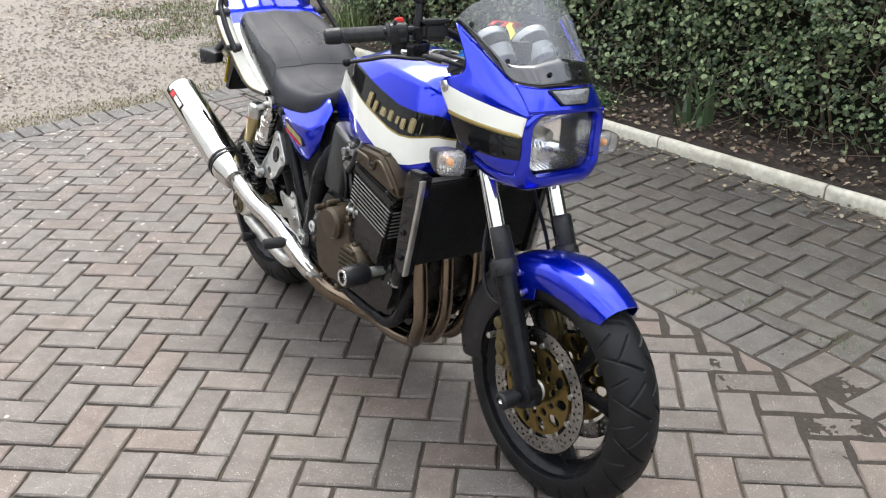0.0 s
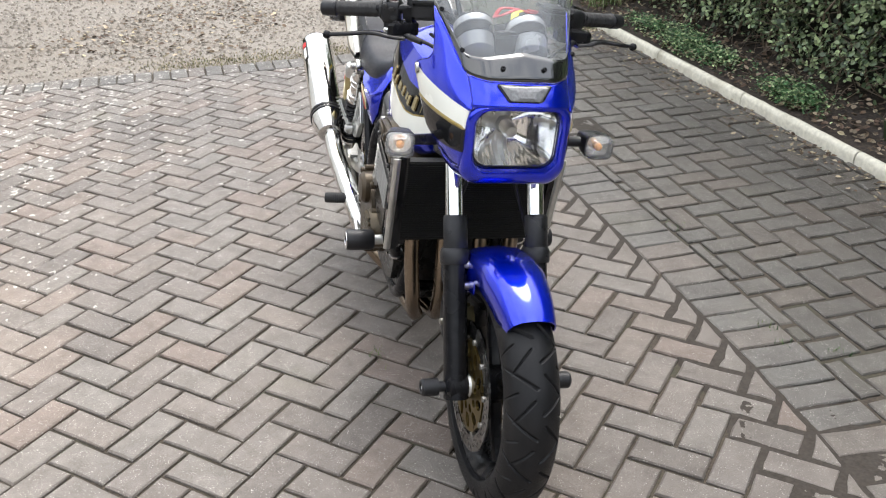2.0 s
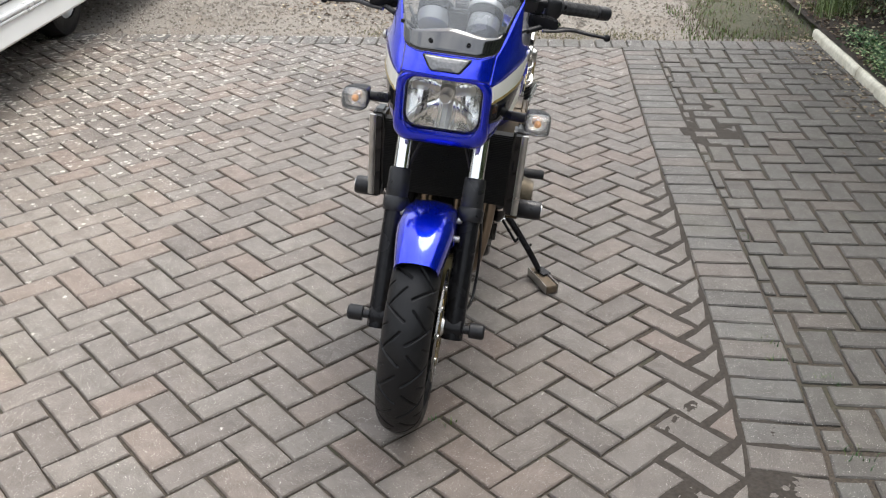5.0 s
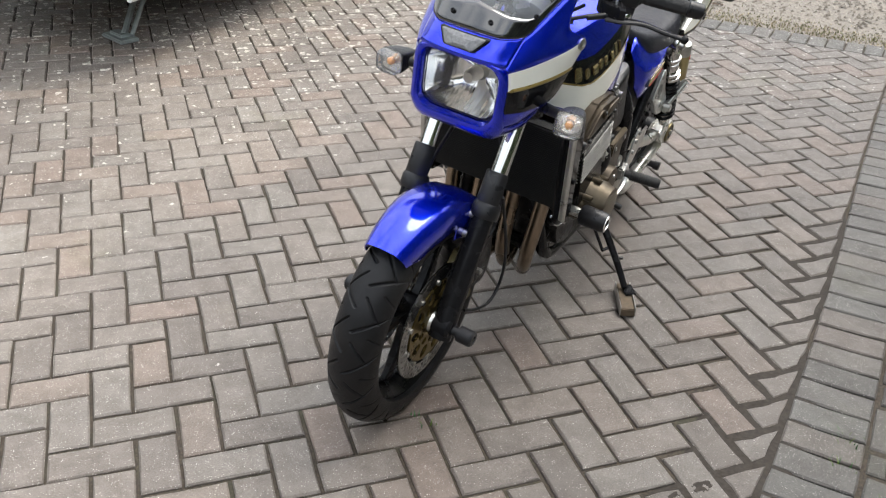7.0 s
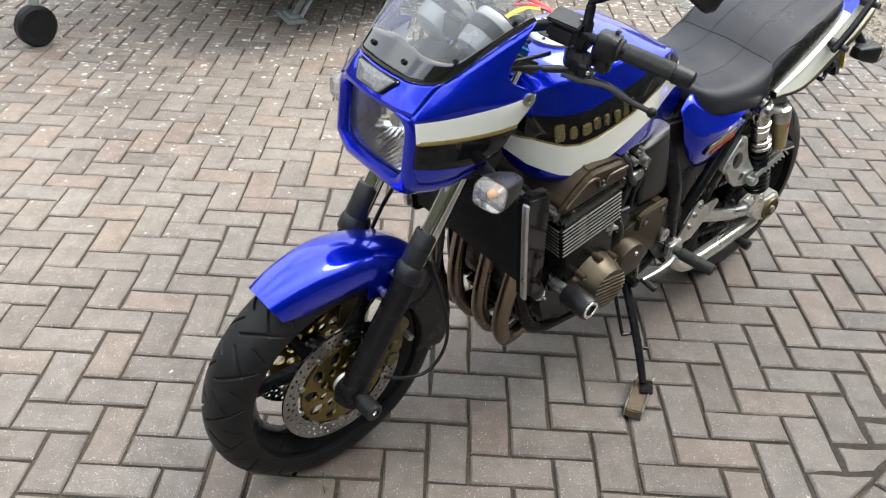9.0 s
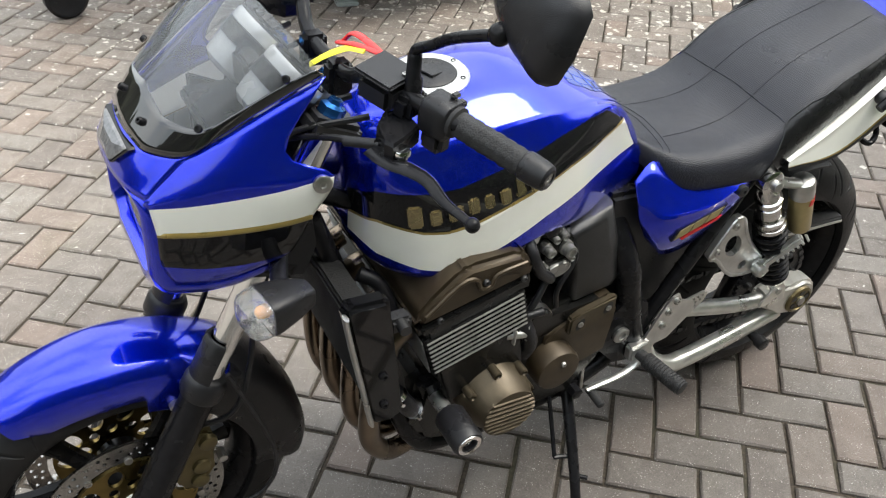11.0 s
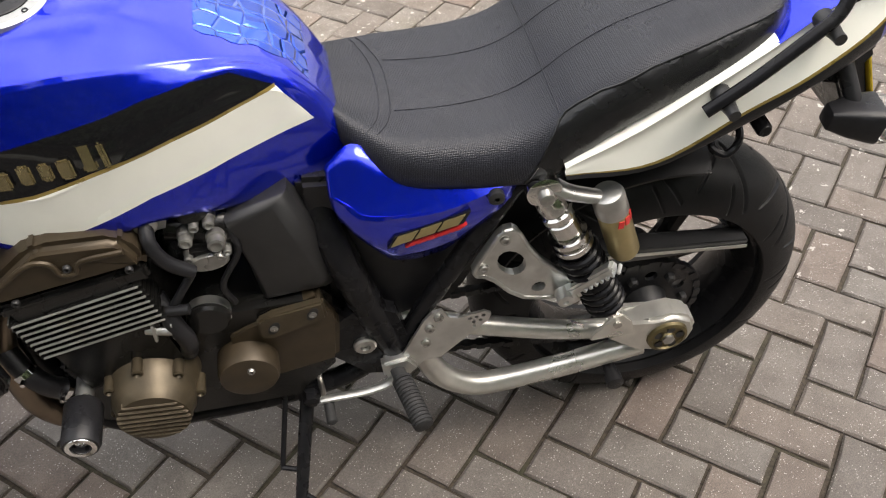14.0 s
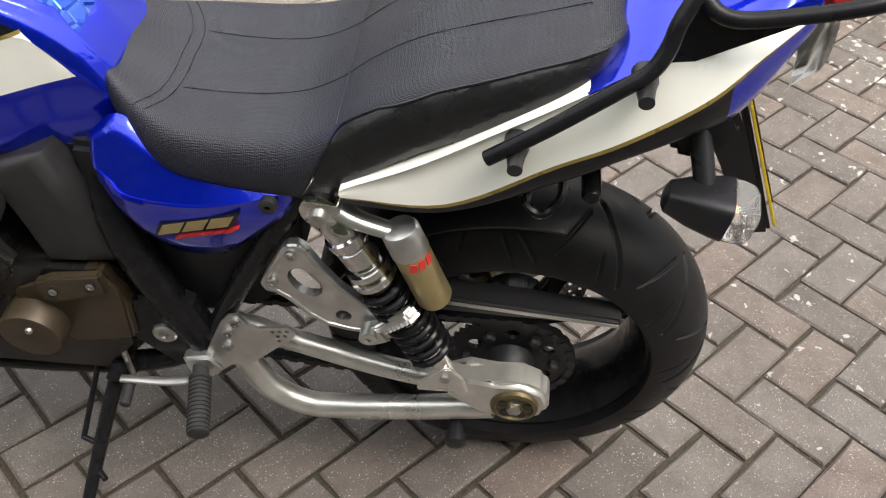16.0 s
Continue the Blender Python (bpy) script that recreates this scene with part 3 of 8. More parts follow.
def disc_mesh(bm, c, y, ri, ro, holes, thick=0.005):
    """A drilled brake disc."""
    hs = []
    for k in range(holes):
        for row, rr in enumerate((0.25, 0.62)):
            t = 2 * math.pi * (k + row * 0.5 + 0.12 * (k % 3)) / holes
            r = ri + (ro - ri) * (rr + 0.1 * ((k + row) % 2))
            hs.append((c[0] + r * math.cos(t), c[2] + r * math.sin(t), 0.0037))
    out = [(c[0] + ro * math.cos(2 * math.pi * k / 64), c[2] + ro * math.sin(2 * math.pi * k / 64)) for k in range(64)]
    loops = [out, [(c[0] + ri * math.cos(2 * math.pi * k / 48), c[2] + ri * math.sin(2 * math.pi * k / 48)) for k in range(48)]]
    loops += [[(x + r * math.cos(2 * math.pi * k / 7), z + r * math.sin(2 * math.pi * k / 7)) for k in range(7)] for x, z, r in hs]
    edges = []
    for lp in loops:
        vs = [bm.verts.new((x, y - thick / 2, z)) for x, z in lp]
        edges += [bm.edges.new((vs[k], vs[(k + 1) % len(vs)])) for k in range(len(vs))]
    faces = [g for g in bmesh.ops.triangle_fill(bm, edges=edges, use_beauty=True)["geom"] if isinstance(g, bmesh.types.BMFace)]
    ext = bmesh.ops.extrude_face_region(bm, geom=faces)["geom"]
    bmesh.ops.translate(bm, verts=[g for g in ext if isinstance(g, bmesh.types.BMVert)], vec=(0, thick, 0))
    return bm


def front_wheel():
    c = tuple(FRONT_AXLE)
    b = B()
    rim_mesh(b, c, 0.216, 0.094)
    wheel = fp("front_wheel", b, SATIN, label="black cast front wheel")
    b = B()
    lathe(b, [(-0.055, 0.030), (-0.05, 0.040), (-0.02, 0.046), (0.02, 0.046), (0.05, 0.040), (0.055, 0.030)], c, seg=28)
    fp("hub", b, SATIN, wheel)
    for k in range(3):
        b = B()
        spoke_mesh(b, c, 0.216, 3, 0.5, 0.42, 0.016, k)
        fp("spoke", b, SATIN, wheel)
    cuts = [((0.006, 0.10), (0.088, 0.62), 1.0), ((0.012, 0.86), (0.060, 0.40), 0.8), ((0.050, 1.02), (0.094, 0.86), 0.8)]
    tyre("tyre", c, 0.297, 0.122, 0.222, tread(cuts, 17, 0.126, 0.1), "grooved black front tyre", wheel, STEER)
    for side in (LEFT, RIGHT):
        y = side * 0.066
        b = B()
        disc_mesh(b, c, y, 0.118, 0.155, 44)
        fp("brake_disc", b, DISC, wheel, "drilled steel brake disc")
        b = B()
        circle = [(c[0] + 0.1085 * math.cos(2 * math.pi * k / 60), c[2] + 0.1085 * math.sin(2 * math.pi * k / 60)) for k in range(60)]
        cuts = []
        for k in range(10):
            t = 2 * math.pi * k / 10
            cuts.append((c[0] + 0.0835 * math.cos(t), c[2] + 0.0835 * math.sin(t), 0.0130, 1.50, t + 0.5))
            cuts.append((c[0] + 0.054 * math.cos(t + 0.3), c[2] + 0.054 * math.sin(t + 0.3), 0.0090, 1.30, t + 0.9))
        plate(b, circle, y - 0.0035, y + 0.0035, cuts)
        fp("disc_carrier", b, GOLD, wheel, "gold disc carrier")
        for k in range(10):
            b = B()
            t = 2 * math.pi * (k + 0.5) / 10
            lathe(b, [(-0.006, 0.007), (0.006, 0.007)], (c[0] + 0.1155 * math.cos(t), y, c[2] + 0.1155 * math.sin(t)), seg=8)
            fp("disc_button", b, STEEL, wheel)
    b = B()
    lathe(b, [(-0.066, 0.030), (-0.085, 0.024), (-0.1, 0.022), (0.1, 0.022), (0.085, 0.024), (0.066, 0.030)], c, seg=24)
    fp("hub_spacer", b, ALLOY, wheel)


front_wheel()


def rear_wheel():
    c = (0, 0, 0.314)
    b = B()
    rim_mesh(b, c, 0.216, 0.145)
    wheel = bp("rear_wheel", b, SATIN, label="black cast rear wheel")
    b = B()
    lathe(b, [(-0.06, 0.04), (-0.05, 0.055), (0.05, 0.055), (0.075, 0.04)], c, seg=28)
    bp("hub", b, SATIN, wheel)
    for k in range(3):
        b = B()
        spoke_mesh(b, c, 0.216, 3, 0.35, 0.40, 0.022, k)
        bp("spoke", b, SATIN, wheel)
    cuts = [((0.010, 0.05), (0.120, 0.52), 1.1), ((0.030, 0.95), (0.100, 0.72), 0.9), ((0.085, 0.18), (0.135, 0.30), 0.9)]
    tyre("tyre", c, 0.314, 0.182, 0.222, tread(cuts, 12, 0.187, 0.4), "wide grooved black rear tyre", wheel, Matrix())
    b = B()
    disc_mesh(b, c, -0.085, 0.085, 0.125, 36)
    bp("brake_disc", b, DISC, wheel)
    b = B()
    teeth = 44
    out = []
    for k in range(teeth * 4):
        r = 0.098 + (0.0045 if k % 4 in (1, 2) else -0.002)
        out.append((r * math.cos(2 * math.pi * k / teeth / 4), 0.314 + r * math.sin(2 * math.pi * k / teeth / 4)))
    plate(b, out, 0.078, 0.086, [(0.066 * math.cos(t), 0.314 + 0.066 * math.sin(t), 0.012) for t in (2 * math.pi * (k + 0.5) / 6 for k in range(6))])
    bp("sprocket", b, PLASTIC, wheel, "dark rear sprocket", smooth=False)
    for k in range(6):
        b = B()
        t = 2 * math.pi * k / 6
        lathe(b, [(0.086, 0.010), (0.094, 0.010), (0.098, 0.006)], (0.07 * math.cos(t), 0, 0.314 + 0.07 * math.sin(t)), seg=6)
        bp("sprocket_nut", b, DARKGREY, wheel)
    b = B()
    lathe(b, [(0.086, 0.04), (0.10, 0.036), (0.115, 0.030), (0.125, 0.022)], c, seg=20)
    bp("cush_hub", b, DARKGREY, wheel)


rear_wheel()

# drive chain: plates along both runs and round the sprocket
b = B()
run = [(x, 0.314 + 0.098 + (x / 0.52) * -0.010) for x in [0.013 * k for k in range(0, 40)]]
run += [(0.507 + 0.063 * math.cos(radians(t)), 0.337 + 0.065 * math.sin(radians(t))) for t in range(75, -76, -11)]
run += [(x, 0.314 - 0.098 + (x / 0.52) * 0.055) for x in [0.013 * k for k in range(39, -1, -1)]]
run += [(0.098 * math.cos(t), 0.314 + 0.098 * math.sin(t)) for t in [math.pi * 1.5 - math.pi * k / 24 for k in range(1, 24)]]
for k, (x, z) in enumerate(run):
    x2, z2 = run[(k + 1) % len(run)]
    box(b, ((x + x2) / 2, 0.082, (z + z2) / 2), (0.0155, 0.016 if k % 2 else 0.011, 0.012), 0, turned(0, -math.degrees(math.atan2(z2 - z, x2 - x)), 0))
bp("chain", b, PLASTIC, label="oily black drive chain", smooth=False)

# ---- fork ----
def along(s, y, off=0.0):
    """A point s metres up the fork leg from the axle."""
    return FRONT_AXLE + UPFORK * s + Vector((off * math.cos(RAKE), y, off * math.sin(RAKE)))


for side in (LEFT, RIGHT):
    y = side * 0.1
    b = B()
    tube(b, [along(-0.03, y), along(0.05, y), along(0.16, y), along(0.30, y)], [0.030, 0.028], 18, 3)
    lathe(b, [(-0.026, 0.022), (-0.02, 0.032), (0.02, 0.032), (0.026, 0.026)], FRONT_AXLE + Vector((0, y, 0)), seg=20)
    leg = fp("fork_leg", b, SATIN, label="black fork slider")
    b = B()
    lathe(b, [(0.285, 0.033), (0.29, 0.035), (0.315, 0.035), (0.325, 0.030), (0.327, 0.027)], along(0, y), UPFORK, 20)
    fp("dust_seal", b, PLASTIC, leg)
    b = B()
    rings = []
    for s in (0.315, 0.325, 0.36, 0.395, 0.40):
        w = 0.031 if 0.32 < s < 0.398 else 0.028
        rings.append([along(s, y) + Vector((math.cos(t) * w * math.cos(RAKE), math.sin(t) * w, math.cos(t) * w * math.sin(RAKE))) for t in [radians(-72 + 144 * k / 14) for k in range(15)]]
                     + [along(s, y) + Vector((math.cos(t) * (w - 0.004) * math.cos(RAKE), math.sin(t) * (w - 0.004), math.cos(t) * (w - 0.004) * math.sin(RAKE))) for t in [radians(72 - 144 * k / 14) for k in range(15)]])
    skin(b, rings)
    fp("stone_guard", b, PLASTIC, leg, "black stone guard round the fork tube")
    b = B()
    tube(b, [along(0.28, y), along(0.80, y)], 0.0215, 20, 1)
    fp("fork_tube", b, CHROME, label="chrome fork tube")
    b = B()
    lathe(b, [(-0.0, 0.012), (side * 0.028, 0.012), (side * 0.03, 0.021), (side * 0.065, 0.021), (side * 0.07, 0.017), (side * 0.07, 0.010), (side * 0.062, 0.009)], FRONT_AXLE + Vector((0, side * 0.115, 0)), seg=22)
    slider = fp("axle_slider", b, PLASTIC, label="black axle crash bobbin")
    b = B()
    lathe(b, [(side * 0.060, 0.0085), (side * 0.066, 0.0085), (side * 0.067, 0.006), (side * 0.064, 0.004)], FRONT_AXLE + Vector((0, side * 0.115, 0)), seg=16)
    fp("slider_bolt", b, CHROME, slider, "bright bolt head")
    # caliper behind the leg
    b = B()
    cal = [(-0.045, 0.035), (-0.04, 0.075), (-0.06, 0.115), (-0.085, 0.14), (-0.115, 0.13), (-0.12, 0.09), (-0.105, 0.045), (-0.10, 0.005), (-0.075, -0.01), (-0.052, 0.005)]
    solid(b, [(FRONT_AXLE.x + x - 0.02, FRONT_AXLE.z + z + 0.02) for x, z in cal], side * 0.045, side * 0.098, 0.008)
    for dx, dz in ((-0.09, 0.055), (-0.105, 0.11), (-0.085, 0.02)):
        lathe(b, [(side * 0.095, 0.017), (side * 0.104, 0.015), (side * 0.106, 0.010)], FRONT_AXLE + Vector((dx - 0.02, 0, dz + 0.02)), seg=14)
    cal = fp("brake_caliper", b, DULLGOLD, label="gold six-piston brake caliper")
    for dx, dz in ((-0.065, 0.135), (-0.125, 0.06)):
        b = B()
        lathe(b, [(side * 0.09, 0.008), (side * 0.112, 0.008), (side * 0.114, 0.005)], FRONT_AXLE + Vector((dx - 0.02, 0, dz + 0.03)), seg=8)
        fp("caliper_bolt", b, STEEL, cal)
    b = B()
    tube(b, [FRONT_AXLE + Vector((-0.10, side * 0.09, 0.17)), FRONT_AXLE + Vector((-0.17, side * 0.11, 0.20)), along(0.36, y, -0.06), along(0.48, side * 0.06, -0.03), along(0.56, side * 0.03, 0)], 0.005, 8, 6)
    fp("brake_hose", b, PLASTIC)

b = B()
box(b, along(0.56, 0), (0.09, 0.27, 0.035), 0.008, turned(0, -25, 0))
fp("lower_clamp", b, SATIN)
b = B()
box(b, along(0.785, 0, -0.005), (0.085, 0.26, 0.028), 0.008, turned(0, -25, 0))
fp("top_clamp", b, DARKGREY, label="dark top fork clamp")
for y in (-0.1, 0.1, 0.0):
    b = B()
    lathe(b, [(0.80, 0.019), (0.812, 0.019), (0.816, 0.012), (0.822, 0.010)], along(0, y, -0.035 if y == 0 else 0), UPFORK, 6)
    fp("fork_cap", b, BLUEALLOY, label="blue anodised fork cap")


def mudguard():
    """Front mudguard: facetted hoop hugging the tyre, cut away round the fork."""
    b = B()
    sec = [(-0.072, -0.060), (-0.072, -0.022), (-0.064, -0.004), (-0.044, 0.010), (0, 0.015), (0.044, 0.010), (0.064, -0.004), (0.072, -0.022), (0.072, -0.060)]
    rings = []
    n = 44
    for i in range(n + 1):
        a_ = 57 + 70 * i / n
        t = radians(a_)
        deep = 1.0
        if a_ < 66:
            deep = 0.35 + 0.65 * (a_ - 52) / 14
        if 100 < a_ < 140:
            deep = 1.45
        row = []
        r0 = 0.313
        for y, dr in sec + [(y * 0.965, dr - 0.0035) for y, dr in sec[::-1]]:
            if dr < -0.03:
                dr *= deep
            w = 0.66 + 0.34 * min(1, (a_ - 52) / 34) ** 0.7
            r = r0 + dr
            row.append(FRONT_AXLE + Vector((r * math.cos(t), y * w, r * math.sin(t))))
        rings.append(row)
    skin(b, rings)
    guard = fp("front_mudguard", b, [BLUE], label="glossy blue front mudguard")
    # upper stretch of the black stands for the blue guard's shaded rear
    b = B()
    rings = []
    sec2 = [(y, dr * (1.5 if dr < -0.03 else 1)) for y, dr in sec]
    for i in range(19):
        t = radians(126 + 62 * i / 18)
        taper = 1.04 - 0.22 * (i / 18) ** 6
        rings.append([FRONT_AXLE + Vector(((0.3125 + dr) * math.cos(t), y * taper, (0.3125 + dr) * math.sin(t))) for y, dr in sec2 + [(y * 0.96, dr - 0.004) for y, dr in sec2[::-1]]])
    skin(b, rings)
    fp("mud_flap_and_shade", b, PLASTIC, guard, "black lower mud flap, its upper part standing for shaded blue guard")
    for side in (LEFT, RIGHT):
        for s in (0.235, 0.285):
            b = B()
            lathe(b, [(side * 0.068, 0.010), (side * 0.082, 0.010), (side * 0.085, 0.006)], along(s, 0, 0.015), seg=10)
            fp("mudguard_bolt", b, STEEL, guard)


mudguard()

# ---- tank ----
def strips(lines, n_along, n_across, keys, wide=1):
    """Surface through lines that run front to rear. keys: material of each stretch between lines, a number or a rule of x."""
    fine = [spline(l_, n_along) for l_ in lines]
    rows = []
    for i in range(len(fine[0])):
        rows.append(spline([l_[i] for l_ in fine], n_across))
    return rows, lambda i, j: keys[min(j // n_across, len(keys) - 1)](rows[i][j].x) if callable(keys[min(j // n_across, len(keys) - 1)]) else keys[min(j // n_across, len(keys) - 1)]


def mirrored(rows, pick):
    """Both halves of a symmetric shell as one strip across, right to left."""
    full = []
    for r in rows:
        full.append([Vector((q.x, -q.y, q.z)) for q in r] + list(r[-2::-1]))
    k = len(rows[0])
    return full, lambda i, j: pick(i, j) if j < k - 1 else pick(i, 2 * k - 3 - j)


#        x     half   bottom  white_low white_top black_top crease  top
TANK = [(1.085, 0.054, 0.760, 0.770, 0.805, 0.845, 0.890, 0.925),
        (1.060, 0.106, 0.722, 0.750, 0.812, 0.862, 0.911, 0.951),
        (1.000, 0.150, 0.694, 0.730, 0.800, 0.870, 0.937, 0.971),
        (0.920, 0.170, 0.690, 0.722, 0.800, 0.870, 0.950, 0.983),
        (0.850, 0.174, 0.708, 0.742, 0.827, 0.889, 0.959, 0.990),
        (0.780, 0.168, 0.722, 0.766, 0.855, 0.915, 0.959, 0.987),
        (0.710, 0.152, 0.716, 0.787, 0.881, 0.933, 0.951, 0.967),
        (0.655, 0.132, 0.710, 0.800, 0.889, 0.936, 0.937, 0.944),
        (0.605, 0.114, 0.710, 0.815, 0.886, 0.908, 0.914, 0.920),
        (0.563, 0.102, 0.716, 0.830, 0.836, 0.862, 0.870, 0.876),
        (0.528, 0.094, 0.732, 0.775, 0.790, 0.805, 0.815, 0.822)]
lines = [[] for _ in range(12)]
for x, w, zb, zl, zt, zk, zc, zp in TANK:
    for l_, (y, z) in zip(lines, ((0.35 * w, zb + 0.012), (0.80 * w, zb), (0.975 * w, zb + 0.018), (1.0 * w, zl), (0.985 * w, zt), (0.98 * w, zt + 0.005), (0.90 * w, zk), (0.785 * w, zk + 0.77 * (zc - zk)), (0.745 * w, zk + 0.93 * (zc - zk)), (0.69 * w, zc + 0.0015), (0.36 * w, zp - 0.004), (0, zp))):
        l_.append((x, y, z))
rows, pick = strips(lines, 5, 3, [0] * 11)
# edges of the painted stripes, seen from the side
BLACK_TOP = [(1.085, 0.845), (1.060, 0.862), (1.000, 0.866), (0.941, 0.872), (0.898, 0.885), (0.823, 0.906), (0.765, 0.924), (0.706, 0.935), (0.660, 0.934), (0.608, 0.900), (0.563, 0.834)]
WHITE_TOP = [(1.085, 0.805), (1.060, 0.812), (1.000, 0.800), (0.962, 0.799), (0.920, 0.808), (0.842, 0.837), (0.741, 0.868), (0.659, 0.888), (0.608, 0.900), (0.563, 0.834)]
WHITE_LOW = [(1.085, 0.770), (1.060, 0.750), (1.000, 0.728), (0.955, 0.721), (0.920, 0.730), (0.843, 0.760), (0.781, 0.786), (0.680, 0.812), (0.563, 0.834)]


def height_at(line, x):
    for (xa, za), (xb, zb) in zip(line, line[1:]):
        if xb <= x <= xa:
            return za + (zb - za) * (x - xa) / (xb - xa)
    return line[0][1] if x > line[0][0] else line[-1][1]


def score(bm, line):
    """Cuts a shell along a line drawn on its side, so that paint can meet there sharply."""
    for x, z in line:
        bmesh.ops.bisect_plane(bm, geom=bm.faces[:] + bm.edges[:] + bm.verts[:], plane_co=(x, 0, z), plane_no=(1, 0, 0), dist=1e-5)
    for (xa, za), (xb, zb) in zip(line, line[1:]):
        faces = [f_ for f_ in bm.faces if xb < f_.calc_center_median().x <= xa]
        edges = {e for f_ in faces for e in f_.edges}
        verts = {v for f_ in faces for v in f_.verts}
        bmesh.ops.bisect_plane(bm, geom=faces + list(edges) + list(verts), plane_co=(xa, 0, za), plane_no=Vector((zb - za, 0, xa - xb)).normalized(), dist=1e-5)


def tank_paint(f_):
    c = f_.calc_center_median()
    if not 0.563 < c.x < 1.085 or abs(c.y) < 0.03:
        return 0
    t_ = height_at(WHITE_TOP, c.x)
    if c.x > 0.608:
        if abs(c.z - t_) < 0.0024:
            return 2
        if t_ < c.z < height_at(BLACK_TOP, c.x):
            return 3
    return 1 if height_at(WHITE_LOW, c.x) < c.z < t_ else 0


full, pick2 = mirrored(rows, pick)
b = B()
skin(b, full, cap=False, loop=False, mats=pick2)
for line in (BLACK_TOP, WHITE_LOW, [(x, z + 0.0024) for x, z in WHITE_TOP[:-1]], [(x, z - 0.0024) for x, z in WHITE_TOP[:-1]], WHITE_TOP[-2:]):
    score(b, line)
for f_ in b.faces:
    f_.material_index = tank_paint(f_)
for end in (full[0], full[-1]):
    b.faces.new([b.verts.new(q) for q in end])
bmesh.ops.remove_doubles(b, verts=b.verts, dist=1e-5)
tank = bp("fuel_tank", b, [BLUE, WHITE, GOLDLINE, GLOSS], label="blue fuel tank with white and black side stripes", smooth=50)


def tank_at(x, z, side=LEFT):
    """A point on the tank's flank and its outward normal."""
    best = None
    for i, r in enumerate(rows):
        for j, q in enumerate(r):
            d = (q.x - x) ** 2 + (q.z - z) ** 2
            if best is None or d < best[0]:
                best = (d, i, j)
    i, j = min(best[1], len(rows) - 2), min(best[2], len(rows[0]) - 2)
    n_ = (rows[i + 1][j] - rows[i][j]).cross(rows[i][j + 1] - rows[i][j]).normalized()
    if n_.y < 0:
        n_ = -n_
    q = rows[i][j]
    q = Vector((x, q.y, z))
    return (q, n_) if side > 0 else (Vector((q.x, -q.y, q.z)), Vector((n_.x, -n_.y, n_.z)))


# raised gold emblem on the black band, as plain bars
for side in (LEFT, RIGHT):
    heights = (0.042, 0.030, 0.028, 0.030, 0.028, 0.030, 0.042, 0.040)
    widths = (0.029, 0.023, 0.031, 0.023, 0.021, 0.023, 0.024, 0.010)
    x = 1.026
    if side == RIGHT:
        heights, widths = heights[::-1], widths[::-1]
    for h, w in zip(heights, widths):
        xc = x - w / 2
        zc = 0.824 + (1.0 - xc) * 0.198 + (h - 0.030) / 2
        q, n_ = tank_at(xc, zc, side)
        rot = n_.to_track_quat("Y", "Z").to_matrix()
        b = B()
        box(b, q + n_ * 0.0012, (w * 0.80, 0.005, h * 0.92), 0.003, rot @ turned(0, 10 * side, 0))
        bp("emblem_bar", b, EMBLEM, tank, "raised gold emblem bar", smooth=False)
        x -= w + 0.0035

CAP = Vector((0.928, 0, 0.979))
capn = Vector((0.08, 0, 1)).normalized()
b = B()
lathe(b, [(-0.004, 0.064), (0.005, 0.064), (0.009, 0.060), (0.009, 0.044), (0.006, 0.042)], CAP, capn, 48)
cap = bp("filler_cap", b, ALLOY, tank, "silver ring round the filler cap")
b = B()
lathe(b, [(0.004, 0.043), (0.010, 0.043), (0.012, 0.040), (0.0125, 0.001)], CAP, capn, 40)
box(b, CAP + capn * 0.0135, (0.026, 0.036, 0.003), 0.001, turned(0, -4, 20))
bp("cap_lid", b, PLASTIC, tank, "black filler lid")
for k in range(6):
    b = B()
    t = 2 * math.pi * k / 6 + 0.3
    lathe(b, [(0.008, 0.0042), (0.0105, 0.0042), (0.009, 0.002)], CAP + Vector((0.054 * math.cos(t), 0.054 * math.sin(t), -0.004 * math.cos(t))), capn, 8)
    bp("cap_bolt", b, SATIN, tank)

# clear protective pad at the back of the tank
b = B()
padrows = []
for r in rows:
    if not 0.560 < r[0].x < 0.705:
        continue
    w = 0.058 + 0.010 * abs(math.sin(r[0].x * 75)) - 0.35 * max(0, r[0].x - 0.675)
    top_part = sorted((q for q in r if q.z > r[-1].z - 0.08 and q.y < 0.2), key=lambda q: q.y)
    line = []
    for k in range(-8, 9):
        y = w * k / 8
        z = top_part[0].z
        for p_, q_ in zip(top_part, top_part[1:]):
            if p_.y <= abs(y) <= q_.y:
                z = p_.z + (q_.z - p_.z) * (abs(y) - p_.y) / max(q_.y - p_.y, 1e-6)
        line.append((r[0].x, y, z + 0.0007))
    padrows.append(line)
skin(b, padrows, cap=False, loop=False)
bp("tank_pad", b, PAD, tank, "clear scalloped tank pad over blue paint")

# ---- seat ----
SEAT = [(0.552, 0.795, 0.070, 0.838), (0.535, 0.780, 0.092, 0.832), (0.500, 0.752, 0.124, 0.818), (0.450, 0.729, 0.154, 0.806), (0.370, 0.722, 0.166, 0.803), (0.300, 0.722, 0.171, 0.812),
        (0.250, 0.726, 0.173, 0.836), (0.205, 0.764, 0.173, 0.872), (0.150, 0.806, 0.172, 0.905), (0.080, 0.838, 0.167, 0.930), (0.000, 0.872, 0.159, 0.954), (-0.045, 0.895, 0.146, 0.968), (-0.072, 0.906, 0.120, 0.968), (-0.082, 0.935, 0.09, 0.955)]
lines = [[], [], [], [], [], [], []]
